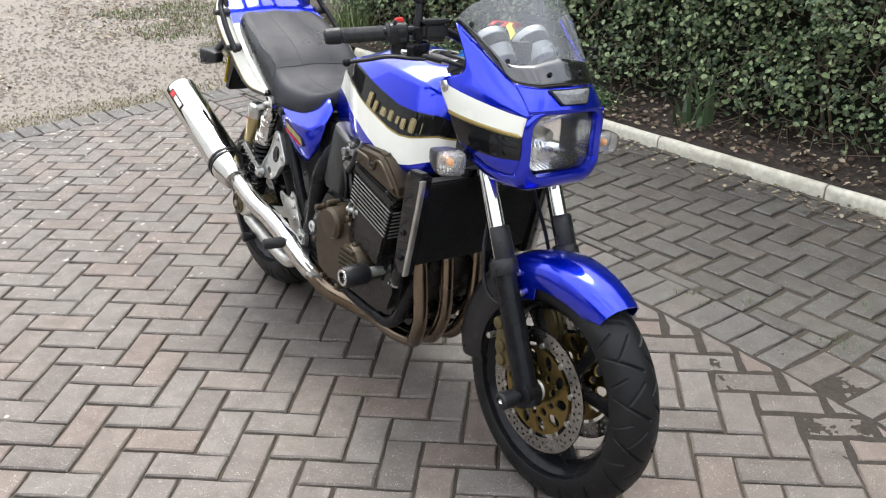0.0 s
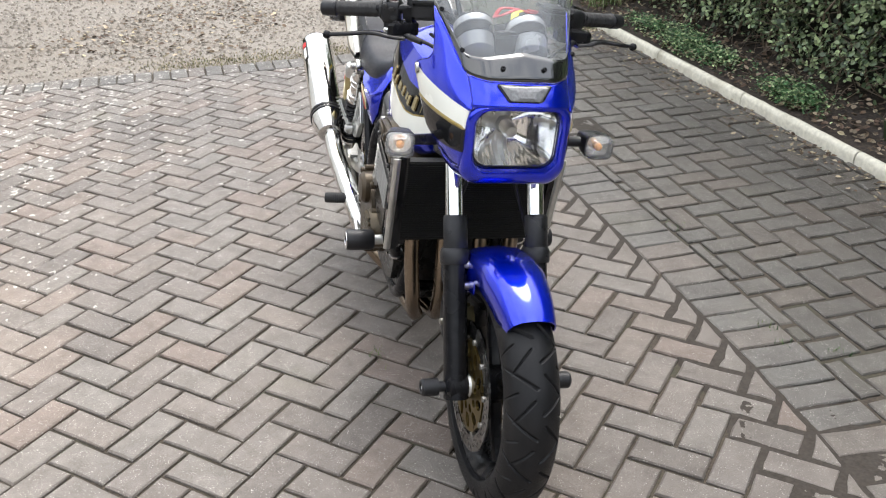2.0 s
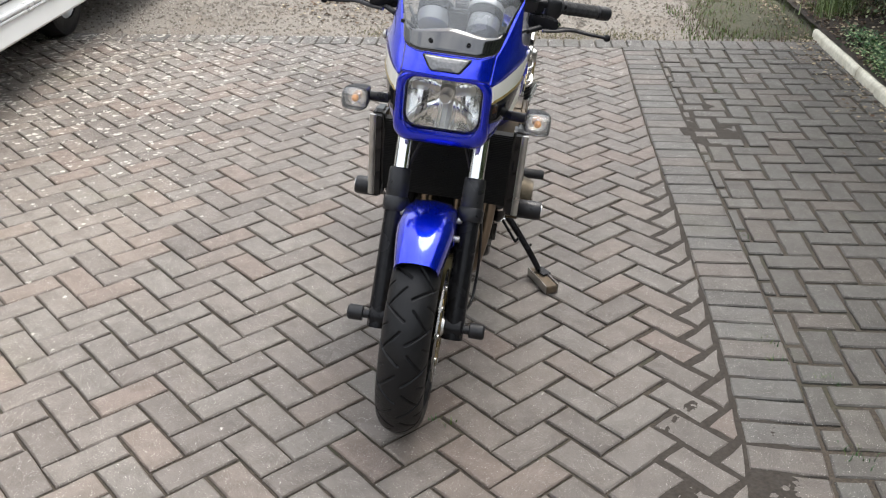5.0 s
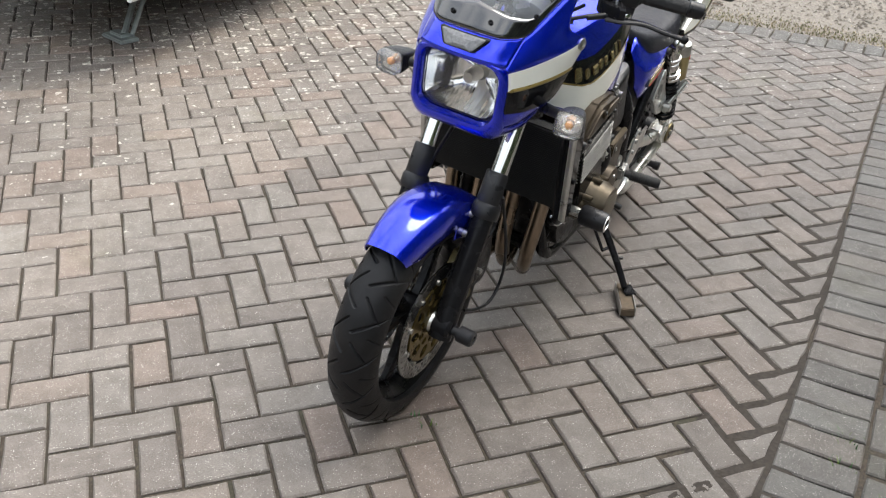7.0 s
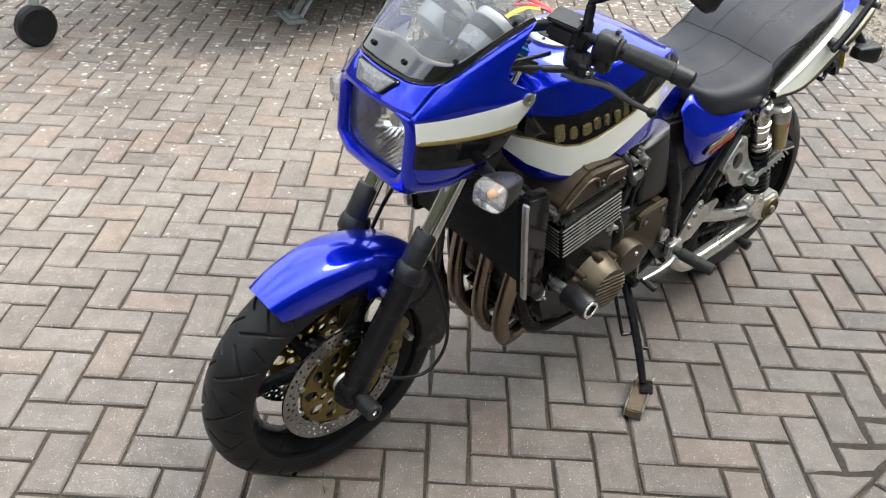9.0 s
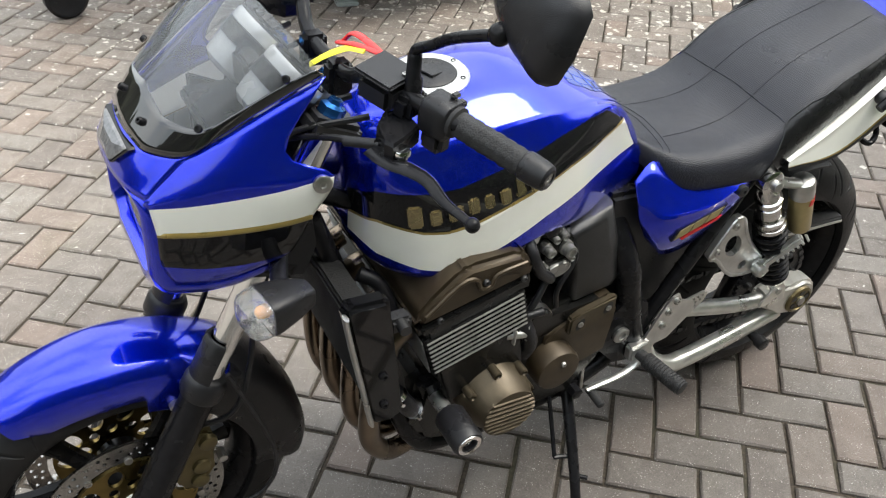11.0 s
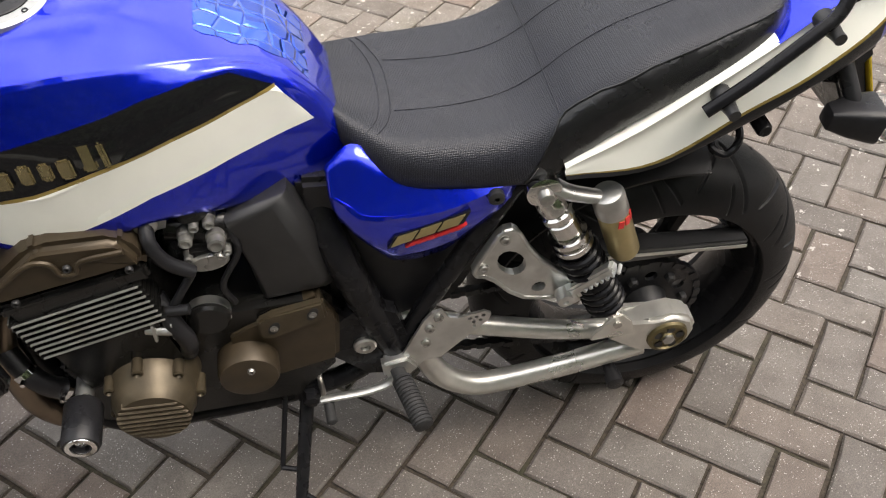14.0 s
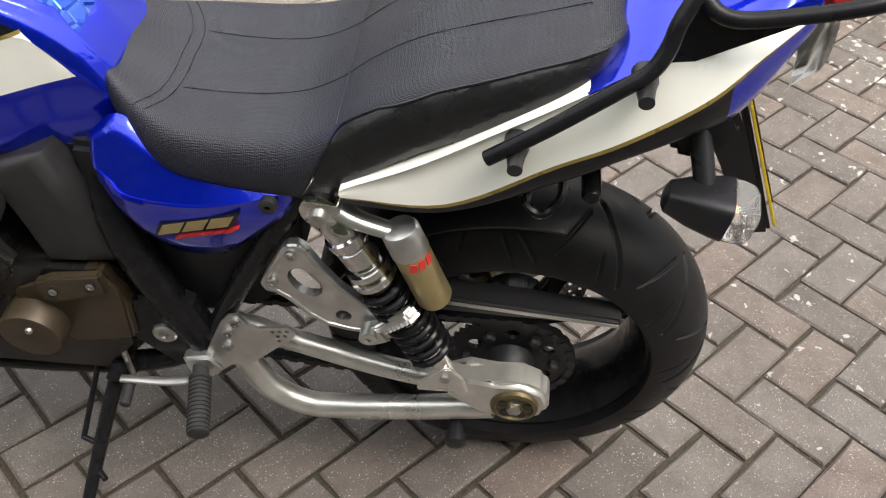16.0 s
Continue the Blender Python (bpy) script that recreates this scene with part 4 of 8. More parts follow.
for x, zb, w, zt in SEAT:
    h = zt - zb
    for l_, (y, z) in zip(lines, ((0.75 * w, zb - 0.006), (0.965 * w, zb + 0.004), (1.0 * w, zb + 0.30 * h), (0.97 * w, zb + 0.62 * h), (0.84 * w, zt - 0.13 * h), (0.5 * w, zt - 0.01), (0, zt - 0.004))):
        l_.append((x, y, z))
rows_s, pick = strips(lines, 5, 3, [1, 0, 0, 0, 0, 0])
PIPING = [(0.290, 0.722), (0.273, 0.753), (0.256, 0.793), (0.236, 0.831), (0.214, 0.849), (0.187, 0.867), (0.122, 0.898), (0.018, 0.933), (-0.042, 0.952), (-0.085, 0.958)]
full, pick2 = mirrored(rows_s, pick)
b = B()
skin(b, full, cap=False, loop=False, mats=pick2)
score(b, PIPING)
for f_ in b.faces:
    c = f_.calc_center_median()
    if c.x < 0.290 and c.z < height_at(PIPING, c.x) and abs(c.y) > 0.06:
        f_.material_index = 1
for end in (full[0], full[-1]):
    b.faces.new([b.verts.new(q) for q in end])
bmesh.ops.remove_doubles(b, verts=b.verts, dist=1e-5)
seat = bp("seat", b, [VINYL, SMOOTHVINYL], label="stepped black vinyl dual seat with woven grain", smooth=60)
for side in (LEFT, RIGHT):
    b = B()
    pts = []
    for k in range(46):
        x = 0.284 - 0.340 * k / 45
        z = height_at(PIPING, x)
        i = max((n_ for n_ in range(len(rows_s) - 1) if rows_s[n_][0].x >= x), default=0)
        mix_ = (rows_s[i][0].x - x) / max(rows_s[i][0].x - rows_s[i + 1][0].x, 1e-6)
        r = [p_.lerp(q_, mix_) for p_, q_ in zip(rows_s[i], rows_s[i + 1])]
        y = next((p_.y + (q_.y - p_.y) * (z - p_.z) / (q_.z - p_.z) for p_, q_ in zip(r[3:], r[4:]) if p_.z <= z <= q_.z), None)
        if y is not None:
            pts.append((x, side * y, z))
    tube(b, pts, 0.0021, 6, 1)
    bp("piping", b, SMOOTHVINYL, seat)


def seat_top(x, y, lift=0.0004):
    """The point of the cover above a place of the seat."""
    i = max((n_ for n_ in range(len(rows_s) - 1) if rows_s[n_][0].x >= x), default=0)
    mix_ = (rows_s[i][0].x - x) / max(rows_s[i][0].x - rows_s[i + 1][0].x, 1e-6)
    r = [p_.lerp(q_, mix_) for p_, q_ in zip(rows_s[i], rows_s[i + 1])][8:]
    for p_, q_ in zip(r, r[1:]):
        if q_.y <= abs(y) <= p_.y:
            return Vector((x, y, p_.z + (q_.z - p_.z) * (p_.y - abs(y)) / max(p_.y - q_.y, 1e-6) + lift))
    return None


# welted seams: one across the step, a pair round the rider's place, two along the cover
def seam(places, r):
    pts = [q for q in (seat_top(x, y) for x, y in places) if q]
    b = B()
    tube(b, pts, r, 6, 1)
    bp("seam", b, VINYL, seat)


seam([(0.238, -0.145 + 0.29 * k / 40) for k in range(41)], 0.0009)
for x0 in (0.452, 0.468):
    seam([(x0 + 0.030 * (abs(-0.115 + 0.23 * k / 40) / 0.115) ** 3, -0.115 + 0.23 * k / 40) for k in range(41)], 0.0008)
for s_ in (1, -1):
    seam([(0.450 - 0.49 * k / 60, s_ * (0.060 - 0.012 * k / 60)) for k in range(61)], 0.0006)

# ---- tail ----
TAIL = [[(0.225, 0.120, 0.738), (0.105, 0.130, 0.733), (-0.018, 0.125, 0.794), (-0.088, 0.122, 0.836), (-0.163, 0.115, 0.877), (-0.208, 0.098, 0.905), (-0.268, 0.066, 0.990)],
        [(0.228, 0.182, 0.743), (0.105, 0.184, 0.744), (-0.018, 0.184, 0.806), (-0.088, 0.183, 0.850), (-0.165, 0.170, 0.890), (-0.212, 0.148, 0.915), (-0.273, 0.102, 1.002)],
        [(0.231, 0.184, 0.750), (0.105, 0.188, 0.758), (-0.014, 0.188, 0.834), (-0.083, 0.187, 0.876), (-0.160, 0.176, 0.931), (-0.208, 0.154, 0.974), (-0.262, 0.112, 1.008)],
        [(0.2315, 0.184, 0.752), (0.105, 0.188, 0.761), (-0.014, 0.188, 0.837), (-0.083, 0.187, 0.879), (-0.160, 0.176, 0.934), (-0.208, 0.154, 0.977), (-0.262, 0.112, 1.010)],
        [(0.233, 0.183, 0.759), (0.140, 0.178, 0.808), (0.039, 0.173, 0.872), (-0.030, 0.166, 0.914), (-0.108, 0.154, 0.962), (-0.185, 0.138, 0.990), (-0.263, 0.106, 1.014)],
        [(0.231, 0.165, 0.765), (0.140, 0.170, 0.813), (0.039, 0.166, 0.877), (-0.030, 0.159, 0.920), (-0.108, 0.147, 0.969), (-0.185, 0.128, 1.004), (-0.268, 0.084, 1.040)],
        [(0.225, 0, 0.770), (0.140, 0, 0.812), (0.045, 0, 0.862), (-0.030, 0, 0.920), (-0.108, 0, 0.978), (-0.185, 0, 1.020), (-0.278, 0, 1.058)]]
rows_t, pick = strips(TAIL, 6, 3, [3, lambda x: 0 if x < -0.185 else 3, 2, 1, lambda x: 0 if x < -0.035 else 1, lambda x: 0 if x < -0.035 else 1])
full, pick2 = mirrored(rows_t, pick)
b = B()
skin(b, full, cap=False, loop=False, mats=pick2)
b.faces.new([b.verts.new(q) for q in full[-1]])
bmesh.ops.remove_doubles(b, verts=b.verts, dist=1e-5)
tail = bp("tail_cowl", b, [BLUE, WHITE, GOLDLINE, PLASTIC], label="blue tail cowl with white side panels", smooth=50)
b = B()
box(b, (-0.288, 0, 1.005), (0.03, 0.15, 0.05), 0.010, turned(0, 25, 0))
bp("tail_lamp", b, RED, tail, "red tail lamp")
b = B()
rings = []
for t in range(9):
    s = t / 8
    rings.append([(-0.285 - 0.30 * (0.1 - abs(y)) - 0.010 * math.sin(3.1 * s) + 0.020 * s ** 4, y * (1 - 0.08 * s), 1.004 - 0.112 * s + 0.008 * math.sin(9 * s + y * 60)) for y in (-0.10, -0.07, -0.04, -0.01, 0.02, 0.05, 0.08, 0.10)])
skin(b, rings, cap=False, loop=False)
WRAP = glassy("clear_polythene", (0.85, 0.86, 0.87), 0.2, 1.4, (0.85, 0.85, 0.85), 0.5)
bp("plastic_wrap", b, WRAP, tail, "crumpled clear plastic film")
# undertray and rear mudguard
b = B()
solid(b, [(0.20, 0.70), (0.20, 0.745), (0.0, 0.79), (-0.12, 0.85), (-0.20, 0.915), (-0.226, 0.875), (-0.318, 0.655), (-0.288, 0.648), (-0.195, 0.83), (-0.13, 0.79), (0.0, 0.735)], -0.085, 0.085, 0.006)
bp("rear_mudguard", b, PLASTIC, label="black plastic rear mudguard")
b = B()
rings = []
for k in range(19):
    t = radians(22 + 78 * k / 18)
    rings.append([Vector(((0.329 + dr - 0.02 * (abs(y) / 0.09) ** 3) * math.cos(t), y, 0.314 + (0.329 + dr - 0.02 * (abs(y) / 0.09) ** 3) * math.sin(t))) for y, dr in [(-0.09 + 0.018 * j, 0.006) for j in range(11)] + [(0.09 - 0.018 * j, 0.002) for j in range(11)]])
skin(b, rings)
bp("inner_mudguard", b, PLASTIC, label="black inner mudguard over the rear tyre")
b = B()
box(b, (-0.276, 0, 0.768), (0.004, 0.178, 0.205), 0.001, turned(0, 23, 0))
plate_ob = bp("number_plate", b, YELLOW, label="yellow rear number plate", smooth=False)
b = B()
for row in (0.045, -0.045):
    for k in range(4):
        box(b, Vector((-0.276, 0, 0.768)) + turned(0, 23, 0) @ Vector((-0.003, -0.06 + 0.04 * k, row)), (0.002, 0.022, 0.06), 0, turned(0, 23, 0))
bp("plate_bars", b, INKBLACK, plate_ob, smooth=False)
for side in (LEFT, RIGHT):
    b = B()
    solid(b, [(-0.135, 0.872), (-0.150, 0.822), (-0.190, 0.815), (-0.222, 0.868), (-0.200, 0.905)], side * 0.080, side * 0.138, 0.008, 2)
    bp("indicator_bracket", b, PLASTIC, label="black indicator bracket under the tail")
# luggage hook and lock under the cowl
b = B()
tube(b, [(0.00, 0.13, 0.775), (0.01, 0.165, 0.755), (-0.01, 0.175, 0.745), (-0.03, 0.165, 0.765), (-0.03, 0.13, 0.79)], 0.006, 8, 5)
lathe(b, [(0.12, 0.012), (0.165, 0.012), (0.17, 0.009)], (-0.065, 0, 0.775), seg=12)
bp("luggage_hook", b, SATIN)

# grab rail and rack
for side in (LEFT, RIGHT):
    y = side * 0.205
    b = B()
    tube(b, [(0.060, y, 0.856), (0.0, y * 0.995, 0.903), (-0.07, y * 0.95, 0.957), (-0.095, y * 0.92, 0.976), (-0.108, y * 0.88, 0.998), (-0.115, y * 0.83, 1.022), (-0.128, y * 0.76, 1.046)], 0.0092, 12, 5)
    rail = bp("grab_rail", b, SATIN, label="black tubular grab rail")
    for x, z, yy in ((0.029, 0.862, 0.205), (-0.094, 0.955, 0.19)):
        b = B()
        lathe(b, [(side * -0.03, 0.014), (side * -0.012, 0.014), (side * 0.0, 0.0105), (side * 0.014, 0.0085), (side * 0.022, 0.0085), (side * 0.022, 0.004)], (x, side * yy, z), seg=14)
        bp("rail_bolt", b, DARKGREY, rail)
b = B()
tube(b, [(-0.130, 0.145, 1.045), (-0.155, 0.163, 1.030), (-0.20, 0.165, 1.032), (-0.30, 0.158, 1.054), (-0.35, 0.13, 1.070), (-0.37, 0.06, 1.078), (-0.37, -0.06, 1.078), (-0.35, -0.13, 1.070), (-0.30, -0.158, 1.054), (-0.20, -0.165, 1.032), (-0.155, -0.163, 1.030), (-0.130, -0.145, 1.045)], 0.009, 10, 6)
tube(b, [(-0.130, 0.145, 1.045), (-0.122, 0.07, 1.060), (-0.122, -0.07, 1.060), (-0.130, -0.145, 1.045)], 0.009, 10, 6)
for y in (-0.06, 0, 0.06):
    tube(b, [(-0.122, y, 1.060), (-0.24, y, 1.076), (-0.37, y, 1.078)], 0.007, 8, 4)
rack = bp("luggage_rack", b, SATIN, label="black tubular luggage rack")
for side in (LEFT, RIGHT):
    b = B()
    plate(b, [(-0.112, 0.950), (-0.128, 1.030), (-0.160, 1.030), (-0.235, 1.022)], side * 0.150, side * 0.154)
    bp("rack_bracket", b, SATIN, rack, smooth=False)


def indicator(name, out, mount, lens_axis, K=1.0):
    """A turn signal: wedge-shaped body on a rubber stalk, clear prismatic lens over an amber bulb."""
    out = Vector(out)
    d = Vector(lens_axis).normalized()
    u = Vector((0, 0, 1))
    s = d.cross(u).normalized()
    u = s.cross(d)

    def loop(h, w, t, drop=0.0):
        row = []
        for k in range(24):
            a_ = 2 * math.pi * k / 24
            c_, z_ = math.cos(a_), math.sin(a_)
            row.append(out + d * (h * K) + s * (w * K * math.copysign(abs(c_) ** 0.42, c_)) + u * ((t * math.copysign(abs(z_) ** 0.42, z_) - drop) * K))
        return row

    b = B()
    tube(b, [mount, out - d * 0.012], [0.014, 0.012], 14, 1)
    bp("indicator_stalk", b, PLASTIC)
    b = B()
    skin(b, [loop(-0.062, 0.010, 0.009, 0.004), (loop(-0.058, 0.016, 0.015, 0.003)), loop(-0.030, 0.026, 0.023, 0.001), loop(0.0, 0.0325, 0.0275), loop(0.012, 0.0335, 0.0285), loop(0.013, 0.030, 0.025), loop(0.004, 0.026, 0.022)])
    body = bp(name, b, PLASTIC, label="black indicator with clear lens", smooth=35)
    b = B()
    skin(b, [loop(0.0125, 0.0325, 0.0275), loop(0.024, 0.0325, 0.0275), loop(0.036, 0.030, 0.0255), loop(0.043, 0.024, 0.020), loop(0.0455, 0.012, 0.010)])
    lens = bp("lens", b, LENS, body, "clear prismatic lens", smooth=35)
    lens.visible_shadow = False
    b = B()
    lathe(b, [(0.004 * K, 0.026 * K), (0.006 * K, 0.0255 * K), (0.004 * K, 0.010 * K), (0.003 * K, 0.001)], out, d, 24)
    bp("reflector", b, REFLECTOR, body)
    b = B()
    bmesh.ops.create_uvsphere(b, u_segments=14, v_segments=10, radius=0.0095, matrix=Matrix.Translation(out + d * 0.016))
    bp("bulb", b, ORANGE, body, "amber bulb")


for side in (LEFT, RIGHT):
    indicator("front_indicator", (1.278, side * 0.236, 0.826), (1.225, side * 0.12, 0.815), (1, side * 0.16, -0.05))
    indicator("rear_indicator", (-0.205, side * 0.183, 0.793), (-0.172, side * 0.120, 0.868), (-1, side * 0.12, -0.12))

# ---- fairing ----
E_ = [(1.424, 0, 0.951), (1.421, 0.045, 0.951), (1.413, 0.082, 0.950), (1.398, 0.110, 0.948), (1.356, 0.132, 0.964), (1.306, 0.150, 0.986), (1.262, 0.161, 1.004), (1.228, 0.167, 1.018)]
F_ = [(1.394, 0, 1.003), (1.391, 0.040, 1.0025), (1.380, 0.080, 1.001), (1.340, 0.114, 1.004), (1.294, 0.128, 1.033), (1.249, 0.139, 1.063), (1.209, 0.149, 1.088), (1.170, 0.159, 1.112)]
side_lines = [[(1.374, 0.1205, 0.804), (1.340, 0.129, 0.801), (1.300, 0.1374, 0.805), (1.260, 0.142, 0.816), (1.240, 0.145, 0.826)],
              [(1.390, 0.1205, 0.842), (1.343, 0.140, 0.838), (1.292, 0.153, 0.838), (1.250, 0.161, 0.843), (1.222, 0.165, 0.850)],
              [(1.391, 0.1205, 0.894), (1.340, 0.143, 0.897), (1.285, 0.162, 0.902), (1.235, 0.175, 0.908), (1.198, 0.181, 0.914)],
              [(1.391, 0.1205, 0.8964), (1.340, 0.143, 0.8994), (1.285, 0.162, 0.9044), (1.235, 0.175, 0.9104), (1.1972, 0.181, 0.9164)],
              [(1.396, 0.1165, 0.938), (1.350, 0.139, 0.945), (1.290, 0.162, 0.956), (1.230, 0.180, 0.968), (1.170, 0.190, 0.981)],
              [(1.398, 0.110, 0.948), (1.356, 0.132, 0.964), (1.306, 0.150, 0.986), (1.262, 0.161, 1.004), (1.228, 0.167, 1.018)],
              [(1.340, 0.114, 1.004), (1.294, 0.128, 1.033), (1.249, 0.139, 1.063), (1.209, 0.149, 1.088), (1.170, 0.159, 1.112)]]
b = B()
for side in (LEFT, RIGHT):
    sl = [[(x, side * y, z) for x, y, z in l_] for l_ in side_lines]
    rows_f, pick = strips(sl, 6, 4, [0, 3, 2, 1, 0, 0])
    skin(b, rows_f, cap=False, loop=False, mats=pick)
top_rows = [[(x, y, z) for x, y, z in E_[:4]], [(x + 0.002, y, z + 0.027) for (x, y, z) in [((p[0] + q[0]) / 2, (p[1] + q[1]) / 2, p[2] - 0.0) for p, q in zip(E_[:4], F_[:4])]], [(x, y, z) for x, y, z in F_[:4]]]
fine = [spline([(x, -y, z) for x, y, z in r[:0:-1]] + r, 5) for r in top_rows]
mid = [spline([fine[0][k], fine[1][k], fine[2][k]], 4) for k in range(len(fine[0]))]
skin(b, mid, cap=False, loop=False)


def rounded(hw, z0, z1, r, n=7):
    """Points round a rounded rectangle in the front plane: (y, z)."""
    out = []
    for cy, cz, a0 in ((hw - r, z1 - r, 0), (-hw + r, z1 - r, 90), (-hw + r, z0 + r, 180), (hw - r, z0 + r, 270)):
        for k in range(n + 1):
            t = radians(a0 + 90 * k / n)
            out.append((cy + r * math.cos(t), cz + r * math.sin(t)))
    return out


def bowed(pts, x, bow=1.6):
    return [Vector((x - bow * y * y - 0.35 * max(0, 0.82 - z), y, z)) for y, z in pts]


rings = [bowed(rounded(0.1205, 0.766, 0.951, 0.038), 1.404), bowed(rounded(0.1195, 0.767, 0.952, 0.038), 1.414), bowed(rounded(0.1165, 0.773, 0.952, 0.038), 1.4205), bowed(rounded(0.111, 0.783, 0.951, 0.037), 1.4240), bowed(rounded(0.104, 0.794, 0.948, 0.036), 1.4235), bowed(rounded(0.099, 0.801, 0.944, 0.036), 1.418),
         bowed(rounded(0.096, 0.805, 0.942, 0.035), 1.404), bowed(rounded(0.095, 0.806, 0.941, 0.034), 1.380)]
skin(b, rings, cap=False)
# chin: the lower half of the rim swept back under the lamp
low = bowed(rounded(0.1205, 0.766, 0.951, 0.038), 1.404)[16:32]
chin = [[Vector((q.x - dx, q.y * wide, q.z + dz)) for q in low] for dx, wide, dz in ((0, 1, 0), (0.034, 1.07, -0.003), (0.074, 1.14, 0.001), (0.114, 1.18, 0.012), (0.135, 1.20, 0.022))]
skin(b, chin, cap=False, loop=False)
bmesh.ops.remove_doubles(b, verts=b.verts, dist=1e-5)
fairing = bp("fairing", b, [BLUE, WHITE, GOLDLINE, GLOSS], label="blue bikini fairing with white and black side stripes", smooth=45)


def thicken(ob, t):
    mod = ob.modifiers.new("thickness", "SOLIDIFY")
    mod.thickness, mod.offset = t, -1
    return ob


thicken(fairing, 0.003)

# headlamp: reflector bowl, ribbed glass, bulb shield
b = B()
skin(b, [bowed(rounded(0.0955, 0.806, 0.942, 0.034), 1.393), bowed(rounded(0.0955, 0.806, 0.942, 0.034), 1.381)], cap=False)
skin(b, [bowed(rounded(0.0955, 0.806, 0.942, 0.034), 1.393), bowed(rounded(0.091, 0.811, 0.939, 0.031), 1.393)], cap=False)
bp("lamp_gasket", b, PLASTIC, fairing)
b = B()
rings = []
for s, x in ((1.0, 1.383), (0.93, 1.358), (0.75, 1.325), (0.5, 1.308), (0.22, 1.298), (0.1, 1.296)):
    rings.append([Vector((x, y * s, 0.8765 + (z - 0.8765) * s)) for y, z in rounded(0.094, 0.808, 0.941, 0.033)])
skin(b, rings, cap=False)
lamp = bp("headlamp", b, REFLECTOR, label="rectangular headlamp with bright reflector")
b = B()
lathe(b, [(0, 0.017), (0.035, 0.017), (0.045, 0.012), (0.047, 0.002)], (1.305, 0, 0.8765), (1, 0, 0), 18)
bp("bulb_shield", b, ALLOY, lamp)
b = B()
n_ = 22
rings = []
for i in range(n_ + 1):
    y = -0.0935 + 0.187 * i / n_
    rings.append([Vector((1.391 - 1.2 * y * y + 0.006 * (1 - ((z - 0.8765) / 0.066) ** 2), y, z)) for z in [0.8090 + 0.131 * j / 10 for j in range(11)]])
skin(b, rings, cap=False, loop=False)
glass = bp("headlamp_glass", b, HEADGLASS, lamp, "clear fluted headlamp glass")
glass.visible_shadow = False
# position lamp above
b = B()
pl = [(0.0605, 0.9955), (0.0575, 0.9975), (-0.0575, 0.9975), (-0.0605, 0.9955), (-0.0395, 0.9690), (-0.0340, 0.9665), (0.0340, 0.9665), (0.0395, 0.9690)]


def deck(y, z, s_, lift):
    """A point on the sloping deck above the headlamp."""
    zz = 0.982 + (z - 0.982) * s_
    return Vector((1.4105 - 1.6 * y * y * s_ * s_ - (zz - 0.982) * 0.60 + lift, y * s_, zz))


rings = [[deck(y, z, s_, lift) for y, z in pl] for s_, lift in ((1.0, -0.006), (1.0, 0.0035), (0.94, 0.0045), (0.90, 0.0030))]
skin(b, rings)
poslamp = bp("position_lamp", b, GLOSS, fairing, "small clear position lamp in a black frame", smooth=False)
b = B()
rings = [[deck(y, z, s_, lift) for y, z in pl] for s_, lift in ((0.90, 0.0025), (0.885, 0.0050), (0.80, 0.0062), (0.4, 0.0075))]
skin(b, rings)
CLEARPLASTIC = material("moulded_clear_plastic", (0.13, 0.13, 0.135), 0.12, coat=0.8, grain=0.3, scale=120, bump=0.6, bump_scale=160)
bp("lens", b, CLEARPLASTIC, poslamp, smooth=False)

# screen
SCREENEDGE = material("black_acrylic", (0.008, 0.008, 0.009), 0.05, coat=1.0, grain=0.05, scale=30, rough_spread=0.02, spec=0.8)
G_ = [(1.226, 0, 1.181), (1.224, 0.045, 1.180), (1.219, 0.085, 1.175), (1.210, 0.118, 1.166), (1.199, 0.142, 1.152), (1.190, 0.154, 1.138), (1.184, 0.161, 1.126), (1.180, 0.1645, 1.119)]
F2 = [Vector((x + 0.003, y * 1.004, z + 0.002)) for x, y, z in F_]
G2 = [Vector(q) for q in G_]
mids = []
for k_ in (0.12, 0.24, 0.5, 0.75):
    mids.append([F2[i].lerp(G2[i], k_) + Vector((0.007, 0.006 * (i / 7), 0.007)) * (math.sin(math.pi * k_) * (1 - i / 7.5)) for i in range(8)])


def screen_grid(levels, n=8):
    """Columns across the screen, each a run of points from its foot to its top."""
    fine_ = [spline([(q.x, -q.y, q.z) for q in l_[:0:-1]] + list(l_), n) for l_ in levels]
    return [spline([f_[k] for f_ in fine_], n) for k in range(len(fine_[0]))]


grid_s = screen_grid([F2, mids[0], mids[1], mids[2], mids[3], G2])
mid_c = (len(grid_s) - 1) / 2


def cut_column(col, lo, hi, n):
    """n + 1 points of a column, evenly spaced from length lo to length hi."""
    run_ = [0.0]
    for p_, q_ in zip(col, col[1:]):
        run_.append(run_[-1] + (q_ - p_).length)
    out_ = []
    for k in range(n + 1):
        want = min(max(lo + (hi - lo) * k / n, 0), run_[-1])
        m_ = max(i_ for i_ in range(len(run_) - 1) if run_[i_] <= want + 1e-9)
        out_.append(col[m_].lerp(col[m_ + 1], min(1, (want - run_[m_]) / max(run_[m_ + 1] - run_[m_], 1e-9))))
    return out_


